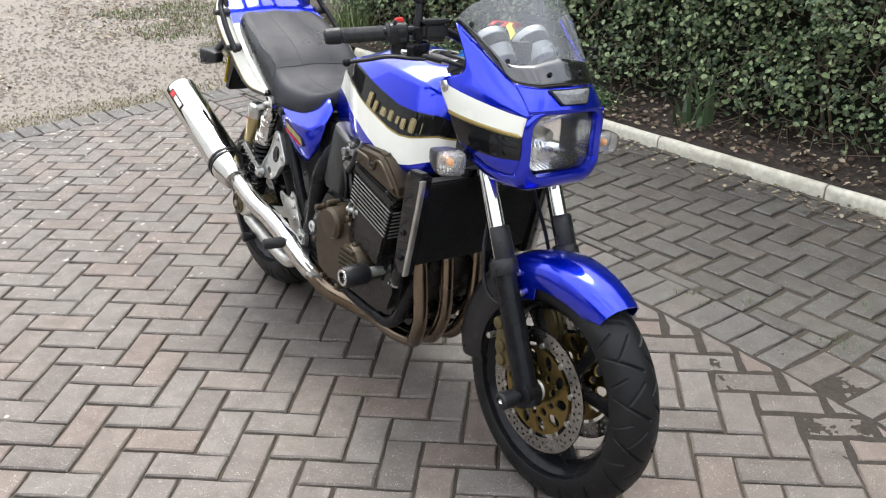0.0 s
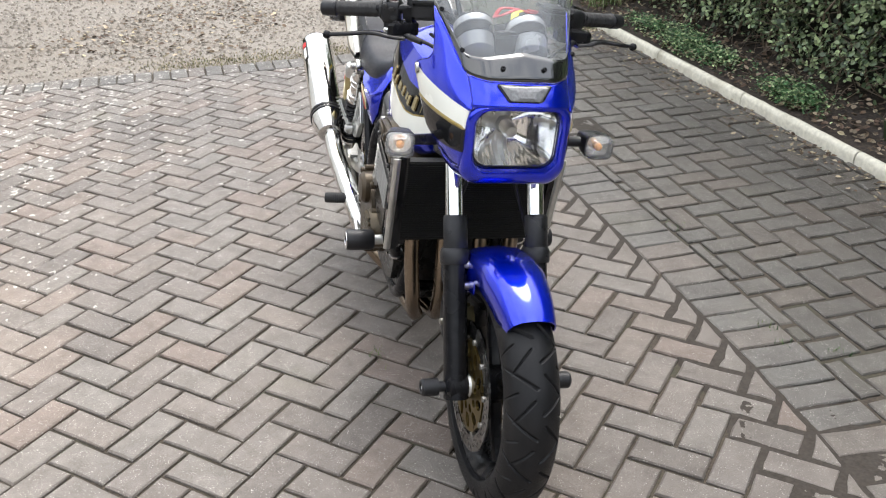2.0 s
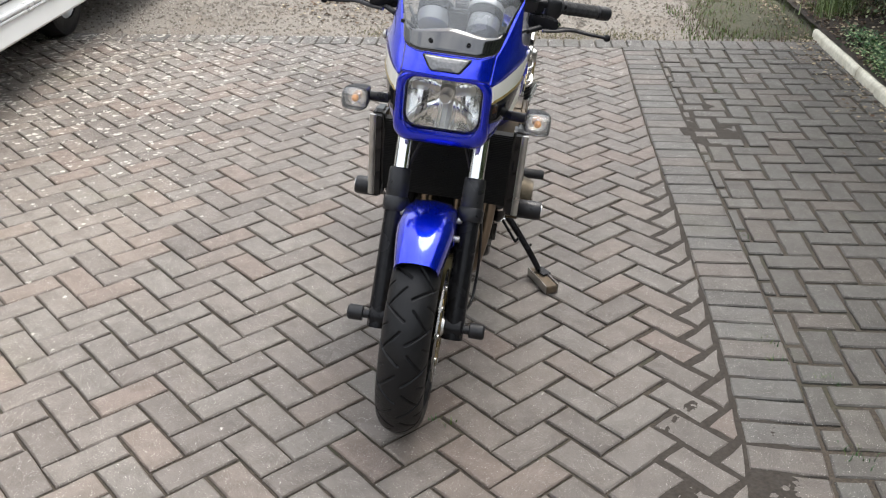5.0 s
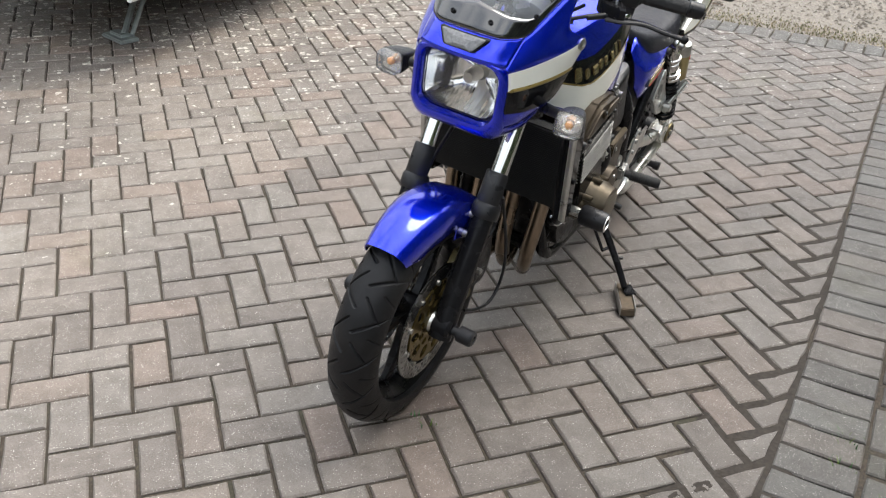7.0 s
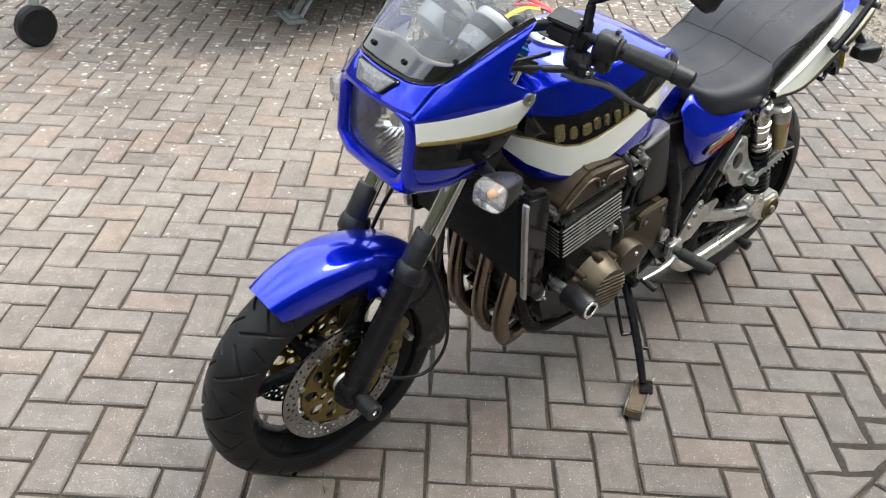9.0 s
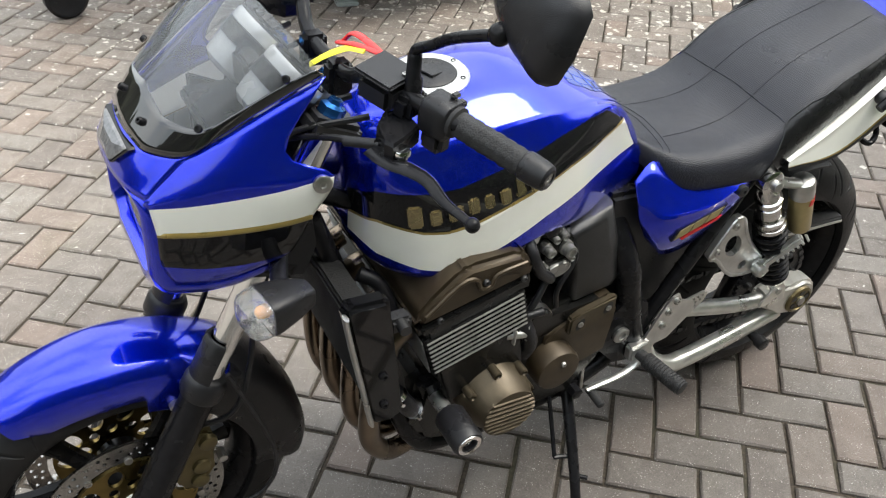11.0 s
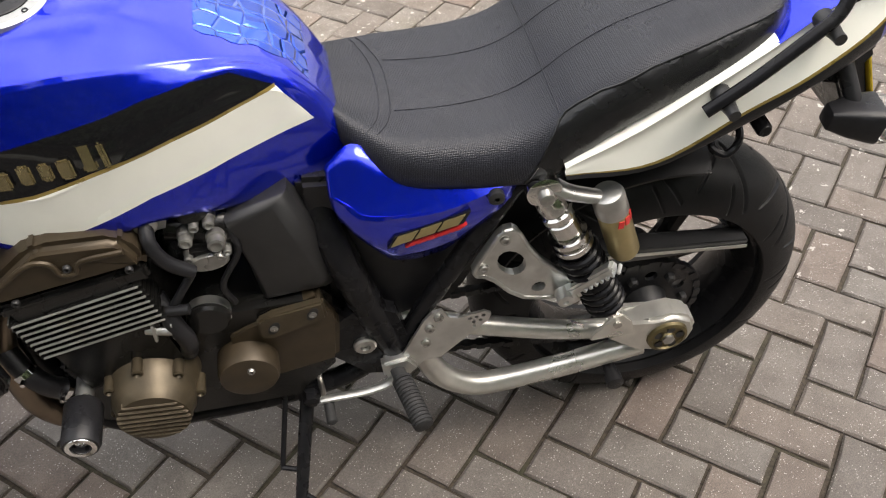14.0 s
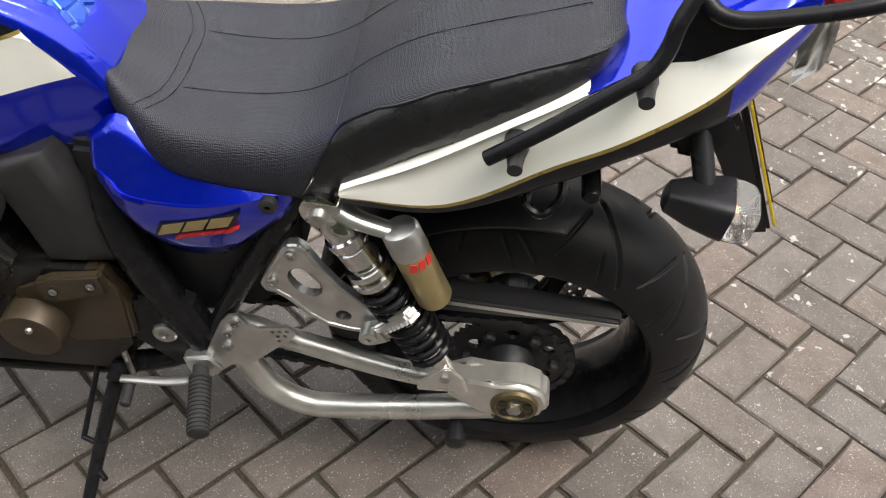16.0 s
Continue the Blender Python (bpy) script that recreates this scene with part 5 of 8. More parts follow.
border_cols, glass_cols = [], []
for c_, col in enumerate(grid_s):
    i_ = abs(c_ - mid_c) / 8
    whole_len = sum((q - p_).length for p_, q in zip(col, col[1:]))
    rim = min(0.066 - 0.022 * min(1, i_ / 3), whole_len * 0.985)
    border_cols.append(cut_column(col, 0, rim, 5))
    glass_cols.append(cut_column(col, rim, whole_len, 14))
bb_, bg = B(), B()
skin(bb_, border_cols, cap=False, loop=False)
skin(bg, glass_cols, cap=False, loop=False)
for tgt in (bb_, bg):
    bmesh.ops.remove_doubles(tgt, verts=tgt.verts, dist=1e-6)
thicken(bp("screen_border", bb_, SCREENEDGE, fairing, "black printed border of the screen"), 0.002)
screen = bp("windscreen", bg, SCREEN, label="smoked windscreen bolted to the fairing")
screen.visible_shadow = False
for side in (LEFT, RIGHT):
    for x_, y_, z_, turn_ in ((1.377, 0.046, 1.0255, 0.15), (1.324, 0.124, 1.049, 0.75), (1.219, 0.151, 1.1125, 0.85)):
        bolt((x_, side * y_, z_), 0.0055, (0.6, side * turn_, 0.6), screen, SATIN, 0.006)
    b = B()
    lathe(b, [(side * 0.0, 0.013), (side * 0.006, 0.013), (side * 0.008, 0.010), (side * 0.008, 0.005), (side * 0.005, 0.004)], (1.186, side * 0.186, 0.972), (0.15, 1, 0.12), 20)
    bp("fairing_bolt", b, STEEL, fairing)

# instruments and bracket behind the screen
SILVERCUP = material("satin_silver_cup", (0.62, 0.62, 0.61), 0.20, metal=0.4, grain=0.05, scale=30)
for side in (LEFT, RIGHT):
    b = B()
    ax = Vector((0.72, 0, -0.62))
    lathe(b, [(-0.030, 0.045), (-0.026, 0.047), (-0.012, 0.047), (-0.010, 0.045), (0.030, 0.043), (0.048, 0.040), (0.056, 0.030), (0.058, 0.002)], (1.190, side * 0.063, 1.052), ax, 36)
    pod = bp("instrument", b, SILVERCUP, label="round instrument in a bright cup")
    b = B()
    lathe(b, [(-0.011, 0.0445), (-0.010, 0.0470), (0.014, 0.0465), (0.015, 0.0430)], (1.190, side * 0.063, 1.052), ax, 32, cap=False)
    bp("rubber_band", b, PLASTIC, pod)
    b = B()
    lathe(b, [(-0.032, 0.045), (-0.034, 0.043), (-0.031, 0.042), (-0.031, 0.001)], (1.190, side * 0.063, 1.052), ax, 32)
    bp("dial", b, GLOSS, pod, "dark dial")
b = B()
box(b, (1.215, 0, 1.045), (0.03, 0.06, 0.05), 0.006)
box(b, (1.245, 0, 0.985), (0.10, 0.16, 0.02), 0.006)
bp("instrument_bracket", b, PLASTIC)
# black panels inside the fairing
for side in (LEFT, RIGHT):
    b = B()
    solid(b, [(1.27, 0.79), (1.27, 0.985), (1.21, 0.955), (1.18, 0.90), (1.17, 0.82), (1.19, 0.77)], side * 0.126, side * 0.134, 0.003)
    bp("inner_panel", b, PLASTIC, fairing, "black inner fairing panel")
# loom and cables around the steering head
rc = random.Random(8)
for k in range(6):
    b = B()
    y0 = -0.09 + 0.036 * k
    tube(b, [(1.10, y0 * 1.6, 1.03), (1.20 + 0.02 * rc.random(), y0 * 1.2, 0.99 + 0.02 * rc.random()), (1.215, y0, 0.90), (1.17, y0 * 0.8, 0.80)], 0.0045, 8, 6)
    bp("cable", b, PLASTIC)
b = B()
tube(b, [(1.17, 0, 0.70), (1.135, 0, 1.0)], 0.034, 16, 1)
bp("steering_head", b, SATIN)

# ---- handlebar ----
MIRROR_TURN = 2
b = B()
tube(b, [(0.985, 0.355, 1.057), (1.01, 0.30, 1.063), (1.055, 0.22, 1.076), (1.085, 0.13, 1.078), (1.10, 0.07, 1.055), (1.103, 0, 1.05), (1.10, -0.07, 1.055), (1.085, -0.13, 1.078), (1.055, -0.22, 1.076), (1.01, -0.30, 1.063), (0.985, -0.355, 1.057)], 0.011, 12, 6)
bar = bp("handlebar", b, SATIN, label="black handlebar")
for y in (-0.045, 0.045):
    b = B()
    box(b, (1.102, y, 1.038), (0.036, 0.03, 0.05), 0.006)
    bp("bar_clamp", b, SATIN, bar)
for side in (LEFT, RIGHT):
    d = Vector((-0.40, side, -0.10)).normalized()
    p0 = Vector((1.031, side * 0.248, 1.068))
    rot = d.to_track_quat("Y", "Z").to_matrix()
    # grip: a rubber sleeve with moulded diamonds between two plain collars
    b = B()
    u_, v_ = rot @ Vector((1, 0, 0)), rot @ Vector((0, 0, 1))
    rings = []
    for i in range(61):
        h = 0.112 * i / 60
        row = []
        for k in range(36):
            a_ = 2 * math.pi * k / 36
            rr = 0.0168
            if h < 0.006:
                rr = 0.0215
            elif 0.014 < h < 0.104:
                rr += 0.0011 * (1 if math.sin(a_ * 4 + h * 190) * math.sin(a_ * 4 - h * 190) > 0 else 0)
            row.append(p0 + d * h + (u_ * math.cos(a_) + v_ * math.sin(a_)) * rr)
        rings.append(row)
    skin(b, rings)
    bp("grip", b, GRIP, bar, "black rubber grip with moulded diamonds")
    b = B()
    lathe(b, [(0.110, 0.0165), (0.113, 0.0195), (0.136, 0.0190), (0.147, 0.0170), (0.150, 0.0135), (0.150, 0.009), (0.147, 0.008)], p0, d, 24)
    bend_ = bp("bar_end", b, PLASTIC, bar, "black bar-end weight")
    b = B()
    lathe(b, [(0.146, 0.0095), (0.1485, 0.0095), (0.1485, 0.004), (0.146, 0.0035)], p0, d, 14)
    bp("end_screw", b, STEEL, bend_)
    # switch pod: two rounded shells clamped round the bar, with rocker and buttons
    b = B()
    rings = []
    for h, w, t in ((0.001, 0.019, 0.021), (-0.003, 0.023, 0.026), (-0.020, 0.025, 0.029), (-0.040, 0.024, 0.028), (-0.046, 0.018, 0.021)):
        rings.append([p0 + d * h + u_ * (w * math.copysign(abs(math.cos(a_)) ** 0.6, math.cos(a_))) + v_ * (t * math.copysign(abs(math.sin(a_)) ** 0.6, math.sin(a_)) - 0.004) for a_ in [2 * math.pi * k / 28 for k in range(28)]])
    skin(b, rings)
    box(b, p0 - d * 0.022 + Vector((0.006, 0, -0.036)), (0.030, 0.036, 0.036), 0.008, rot)
    sw = bp("switch_pod", b, PLASTIC, bar, "black switch pod", smooth=40)
    for h, x_, z_, size in ((-0.010, -0.024, 0.012, (0.010, 0.012, 0.010)), (-0.026, -0.025, 0.006, (0.012, 0.014, 0.008)), (-0.030, -0.024, -0.014, (0.010, 0.016, 0.009)), (-0.014, -0.012, 0.027, (0.014, 0.010, 0.006))):
        b = B()
        box(b, p0 + d * h + u_ * x_ + v_ * z_, size, 0.002, rot)
        bp("switch_button", b, DARKGREY, sw)
    if side == RIGHT:
        b = B()
        box(b, p0 - d * 0.024 + Vector((0.0, 0, 0.028)), (0.018, 0.020, 0.010), 0.002, rot)
        bp("kill_switch", b, RED, sw, "red kill switch")
    # lever perch, fluid reservoir, lever
    q = p0 - d * 0.064
    b = B()
    box(b, q + Vector((0.010, 0, -0.006)), (0.046, 0.030, 0.034), 0.007, rot)
    rings = []
    for z_, k_ in ((-0.050, 0.92), (-0.047, 1.0), (-0.024, 1.0), (-0.020, 0.92)):
        rings.append([q + Vector((0.048 + (x_ - 0.048) * k_, side * (0.020 + (y_ - 0.020) * k_), z_)) for x_, y_ in ((0.010, -0.016), (0.010, 0.030), (0.040, 0.050), (0.064, 0.062), (0.070, 0.050), (0.062, 0.010), (0.040, -0.016))])
    skin(b, rings)
    perch = bp("lever_perch", b, SATIN, bar, "black clutch lever perch" if side > 0 else "black brake lever perch", smooth=30)
    b = B()
    box(b, q + Vector((0.030, side * -0.032, 0.006)), (0.056, 0.060, 0.040), 0.008, rot @ turned(0, 4, 0))
    box(b, q + Vector((0.030, side * -0.032, 0.028)), (0.062, 0.066, 0.008), 0.003, rot @ turned(0, 4, 0))
    res_ = bp("fluid_reservoir", b, PLASTIC, bar, "black square fluid reservoir", smooth=30)
    for x_, y_ in ((0.046, -0.052), (0.014, -0.012)):
        bolt(q + Vector((x_, side * y_, 0.031)), 0.004, (0, 0, 1), res_, STEEL, 0.002)
    b = B()
    lathe(b, [(-0.012, 0.009), (0.002, 0.009), (0.004, 0.0125), (0.009, 0.0125), (0.011, 0.011)], (1.104, side * 0.246, 1.032), (0, 0, 1), 20)
    bp("lever_adjuster", b, CHROME, perch, "bright adjuster wheel")
    # blade of the lever, flat and curving back to a ball end
    b = B()
    path = spline([(1.122, side * 0.212, 1.024), (1.119, side * 0.245, 1.026), (1.106, side * 0.272, 1.028), (1.094, side * 0.300, 1.026), (1.092, side * 0.340, 1.021), (1.080, side * 0.380, 1.015)], 6)
    rings = []
    for i, c_ in enumerate(path):
        t = i / (len(path) - 1)
        t_ = (path[min(i + 1, len(path) - 1)] - path[max(i - 1, 0)]).normalized()
        s2 = t_.cross(Vector((0, 0, 1))).normalized()
        w_, h_ = 0.013 * (1 - t) ** 1.2 + 0.0065, 0.0062 - 0.0015 * t
        rings.append([c_ + s2 * (w_ * math.cos(a_)) + Vector((0, 0, h_ * math.sin(a_))) for a_ in [2 * math.pi * k / 12 for k in range(12)]])
    skin(b, rings)
    bmesh.ops.create_uvsphere(b, u_segments=14, v_segments=10, radius=0.0098, matrix=Matrix.Translation((1.078, side * 0.385, 1.014)))
    bp("lever", b, SATIN, bar, "black hand lever")
    b = B()
    tube(b, [(1.118, side * 0.210, 1.028), (1.16, side * 0.16, 1.020), (1.20, side * 0.09, 0.985), (1.22, side * 0.05, 0.94)], 0.0050, 8, 6)
    tube(b, [(1.120, side * 0.205, 1.028), (1.150, side * 0.175, 1.022)], 0.0075, 10, 1)
    bp("cable", b, PLASTIC, bar)
    # mirror
    b = B()
    m0 = q + Vector((0.006, side * -0.004, 0.010))
    lathe(b, [(-0.01, 0.013), (0.018, 0.013), (0.022, 0.010), (0.050, 0.0095), (0.054, 0.007)], m0, (0, 0, 1), 14)
    j = Vector((1.030, side * 0.318, 1.222))
    tube(b, [m0 + Vector((0, 0, 0.04)), m0 + Vector((-0.001, 0, 0.058)), m0 + Vector((-0.010, side * 0.020, 0.072)), j.lerp(m0 + Vector((0, 0, 0.07)), 0.5), j], 0.0075, 10, 6)
    bmesh.ops.create_uvsphere(b, u_segments=12, v_segments=8, radius=0.014, matrix=Matrix.Translation(j))
    stem = bp("mirror_stem", b, SATIN, bar, "black mirror stem")
    b = B()
    out = [(-0.072, 0.050), (-0.058, 0.066), (0.0, 0.072), (0.058, 0.066), (0.075, 0.050), (0.073, 0.0), (0.064, -0.034), (0.050, -0.044), (0.0, -0.030), (-0.050, -0.004), (-0.066, 0.012)]
    mm = Matrix.Translation(Vector((1.012, side * 0.340, 1.236))) @ Matrix.Rotation(radians(side * MIRROR_TURN), 4, "Z") @ Matrix.Rotation(radians(-14), 4, "Y")
    rings = []
    for x, s in ((-0.014, 1.0), (-0.012, 1.0), (0.002, 0.96), (0.012, 0.84), (0.018, 0.6), (0.020, 0.2)):
        rings.append([mm @ Vector((x, side * y * s, 0.012 + (z - 0.012) * s)) for y, z in out])
    skin(b, rings)
    shell = bp("mirror", b, PLASTIC, bar, "black mirror shell", smooth=50)
    b = B()
    b.faces.new([b.verts.new(mm @ Vector((-0.0155, side * y * 0.93, 0.012 + (z - 0.012) * 0.93))) for y, z in out])
    bp("mirror_glass", b, CHROME, shell, "mirror glass", smooth=False)

# ignition key with coloured tags
b = B()
tube(b, [(1.082, 0.012, 1.072), (1.072, 0.030, 1.092), (1.062, 0.070, 1.090), (1.056, 0.100, 1.083)], 0.0065, 10, 5, flat=0.5)
tube(b, [(1.082, 0.012, 1.072), (1.095, 0.030, 1.082), (1.085, 0.060, 1.092), (1.062, 0.085, 1.088)], 0.0055, 10, 5, flat=0.5)
box(b, (1.052, 0.122, 1.079), (0.020, 0.046, 0.016), 0.004, turned(-8, 0, 10))
tag = bp("key_tag", b, RED, label="red key tag")
b = B()
tube(b, [(1.142, 0.040, 1.062), (1.120, 0.050, 1.078), (1.095, 0.060, 1.088), (1.078, 0.078, 1.090)], 0.0085, 10, 5, flat=0.25)
bp("key_ribbon", b, material("yellow_ribbon", (0.75, 0.68, 0.03), 0.5, grain=0.15, scale=60), tag, "yellow key ribbon")

# ---- engine ----
LEAN_FWD = radians(15.7)
EX, EZ = Vector((math.cos(LEAN_FWD), 0, -math.sin(LEAN_FWD))), Vector((math.sin(LEAN_FWD), 0, math.cos(LEAN_FWD)))
ENG = Vector((0.898, 0, 0.585))


def eng(a_, h):
    q = ENG + EX * a_ + EZ * h
    return (q.x, q.z)


b = B()
solid(b, [(1.00, 0.36), (0.985, 0.47), (0.93, 0.50), (0.76, 0.53), (0.60, 0.56), (0.555, 0.50), (0.56, 0.36), (0.63, 0.275), (0.90, 0.265), (0.97, 0.29)], -0.165, 0.165, 0.02)
crankcase = bp("crankcase", b, ENGINE, label="black engine crankcase")
b = B()
solid(b, [(1.00, 0.30), (0.97, 0.245), (0.92, 0.225), (0.70, 0.235), (0.66, 0.29)], -0.10, 0.10, 0.02)
bp("oil_pan", b, ENGINE, crankcase)
b = B()
solid(b, [eng(0.088, -0.135), eng(0.092, 0.08), eng(-0.085, 0.08), eng(-0.075, -0.135)], -0.1965, 0.1965, 0.006)
cylinder = bp("cylinder_block", b, ENGINE, label="black finned cylinder block")
FINEDGE = material("bare_fin_edge", (0.34, 0.335, 0.32), 0.36, metal=0.5, grain=0.2, scale=60)
for k in range(8):
    h = -0.027 + k * 0.0112
    b = B()
    q = ENG + EX * 0.004 + EZ * h
    box(b, (0, 0, 0), (0.196, 0.402, 0.0042), 0.0015)
    f_ = bp("cooling_fin", b, ENGINE, cylinder, smooth=False)
    fin_m = Matrix.Translation(q) @ Matrix.Rotation(LEAN_FWD, 4, "Y")
    f_.matrix_local = fin_m
    b = B()
    for s_ in (LEFT, RIGHT):
        box(b, (0, s_ * 0.2018, 0), (0.186, 0.0034, 0.0026), 0.0006)
    for s_ in (1,):
        box(b, (s_ * 0.0988, 0, 0), (0.0028, 0.39, 0.0034), 0.0006)
    e_ = bp("fin_edge", b, FINEDGE, cylinder, "bare machined fin edge", smooth=False)
    e_.matrix_local = fin_m
b = B()
solid(b, [(1.014, 0.618), (1.020, 0.640), (0.812, 0.690), (0.806, 0.662)], -0.196, 0.196, 0.006)
bp("cylinder_head", b, ENGINE, cylinder)
b = B()
solid(b, [(1.024, 0.642), (1.026, 0.660), (1.008, 0.690), (0.950, 0.742), (0.935, 0.748), (0.838, 0.748), (0.824, 0.738), (0.806, 0.700), (0.808, 0.690)], -0.198, 0.198, 0.012, 3)
headcover = bp("cam_cover", b, BRONZE, label="bronze painted cam cover")
for side in (LEFT, RIGHT):
    b = B()
    y = side * 0.2005
    tube(b, [(1.012, y, 0.672), (0.955, y, 0.722), (0.925, y, 0.722), (0.915, y, 0.700), (0.895, y, 0.700), (0.885, y, 0.720), (0.83, y, 0.728)], 0.0042, 8, 3)
    bp("cover_rib", b, BRONZE, headcover)
    for x, z in ((0.985, 0.655), (0.905, 0.709), (0.83, 0.692)):
        bolt((x, side * 0.198, z), 0.006, (0, side, 0), headcover, DARKGREY)
# ignition cover below the fins, pulse cover, alternator
b = B()
AL = (0.852, 0, 0.424)
lathe(b, [(0.165, 0.070), (0.200, 0.068), (0.206, 0.064), (0.232, 0.062), (0.240, 0.057), (0.258, 0.054)], AL, seg=44)
alt = bp("alternator_cover", b, PALEBRONZE, label="worn bronze round engine cover")
b = B()
for k in range(8):
    z = -0.043 + 0.0112 * k
    half = math.sqrt(max(0.053 ** 2 - z * z, 0.0002))
    box(b, (AL[0], 0.2565 - 0.10 * abs(z) ** 1.2, AL[2] + z), (2 * half, 0.011, 0.0042), 0.0012, turned(-14, -3, 0))
bp("cover_slat", b, PALEBRONZE, alt, "cooling slats across the cover")
b = B()
lathe(b, [(0.246, 0.052), (0.248, 0.001)], AL, seg=30)
bp("cover_recess", b, ENGINE, alt)
for k in range(7):
    t = 2 * math.pi * k / 7 + 0.5
    b = B()
    lathe(b, [(0.188, 0.0085), (0.222, 0.0085), (0.224, 0.006), (0.220, 0.004)], (AL[0] + 0.068 * math.cos(t), 0, AL[2] + 0.068 * math.sin(t)), seg=10)
    bp("cover_bolt", b, PALEBRONZE, alt)
b = B()
solid(b, [(0.735, 0.485), (0.699, 0.506), (0.586, 0.547), (0.577, 0.502), (0.560, 0.478), (0.566, 0.388), (0.667, 0.362), (0.735, 0.400)], 0.11, 0.172, 0.008, 3)
spr = bp("sprocket_cover", b, BRONZE, label="bronze front sprocket cover")
b = B()
solid(b, [(0.684, 0.520), (0.660, 0.529), (0.582, 0.548), (0.578, 0.508), (0.668, 0.474), (0.684, 0.482)], 0.166, 0.182, 0.004, 2)
bp("cover_step", b, PALEBRONZE, spr, "raised upper step of the cover")
for x, z in ((0.660, 0.503), (0.600, 0.524)):
    # black inset on the face stands for the shade in a bolt well
    b = B()
    rings = [[(x + 0.0085 * f_ * math.cos(t_) - 0.004 * math.sin(t_), y_, z + 0.0135 * f_ * math.sin(t_)) for t_ in [2 * math.pi * k / 16 for k in range(16)]] for y_, f_ in ((0.178, 1.0), (0.1828, 1.0), (0.1828, 0.4))]
    skin(b, rings)
    bp("dark_well_inset", b, INKBLACK, spr)
    bolt((x, 0.1825, z), 0.0062, (0, 1, 0), spr, STEEL, 0.003)
b = B()
lathe(b, [(0.13, 0.048), (0.200, 0.048), (0.207, 0.045), (0.208, 0.041), (0.208, 0.001)], (0.709, 0, 0.421), seg=36)
st = bp("shift_cover", b, BRONZE, label="round bronze cover")
bolt((0.704, 0.207, 0.440), 0.006, (0, 1, 0), st)
b = B()
lathe(b, [(0.10, 0.032), (0.170, 0.032), (0.175, 0.028), (0.176, 0.001)], (0.752, 0, 0.530), seg=24)
mot = bp("starter_motor", b, ENGINE)
b = B()
ring(b, [(0.150, 0.0325), (0.150, 0.0335), (0.165, 0.0335), (0.165, 0.0325)], (0.752, 0, 0.530), seg=30)
bp("starter_band", b, ALLOY, mot, "bright band")
b = B()
tube(b, [(0.815, 0.17, 0.60), (0.800, 0.19, 0.565), (0.785, 0.195, 0.52), (0.790, 0.185, 0.48)], 0.014, 12, 6)
tube(b, [(0.81, 0.19, 0.585), (0.77, 0.195, 0.59)], 0.008, 10, 1)
bp("breather_hose", b, PLASTIC)
# clutch side
b = B()
solid(b, [(0.605, 0.49), (0.65, 0.53), (0.76, 0.54), (0.83, 0.50), (0.845, 0.42), (0.80, 0.31), (0.70, 0.29), (0.625, 0.31), (0.60, 0.38)], -0.205, -0.12, 0.022, 3)
clutch = bp("clutch_cover", b, BRONZE, label="large bronze clutch cover")
b = B()
lathe(b, [(-0.15, 0.046), (-0.218, 0.046), (-0.228, 0.038), (-0.230, 0.002)], (0.735, 0, 0.492), seg=28)
bp("oil_filler", b, BRONZE, clutch)
b = B()
lathe(b, [(-0.15, 0.058), (-0.205, 0.058), (-0.216, 0.052), (-0.217, 0.001)], (0.832, 0, 0.405), seg=32)
pulse = bp("pulse_cover", b, PALEBRONZE, label="slotted round cover")
b = B()
for k in range(7):
    z = -0.042 + 0.014 * k
    half = math.sqrt(max(0.052 ** 2 - z * z, 0.0002))
    box(b, (0.832, -0.218, 0.405 + z), (2 * half, 0.010, 0.006), 0.0015, turned(12, 0, 0))
bp("cover_slat", b, PALEBRONZE, pulse)
for x, z in ((0.62, 0.50), (0.69, 0.535), (0.80, 0.525), (0.84, 0.46), (0.66, 0.30), (0.75, 0.30), (0.61, 0.40)):
    b = B()
    lathe(b, [(-0.17, 0.010), (-0.206, 0.010), (-0.210, 0.006)], (x, 0, z), seg=10)
    bp("cover_bolt", b, BRONZE, clutch)
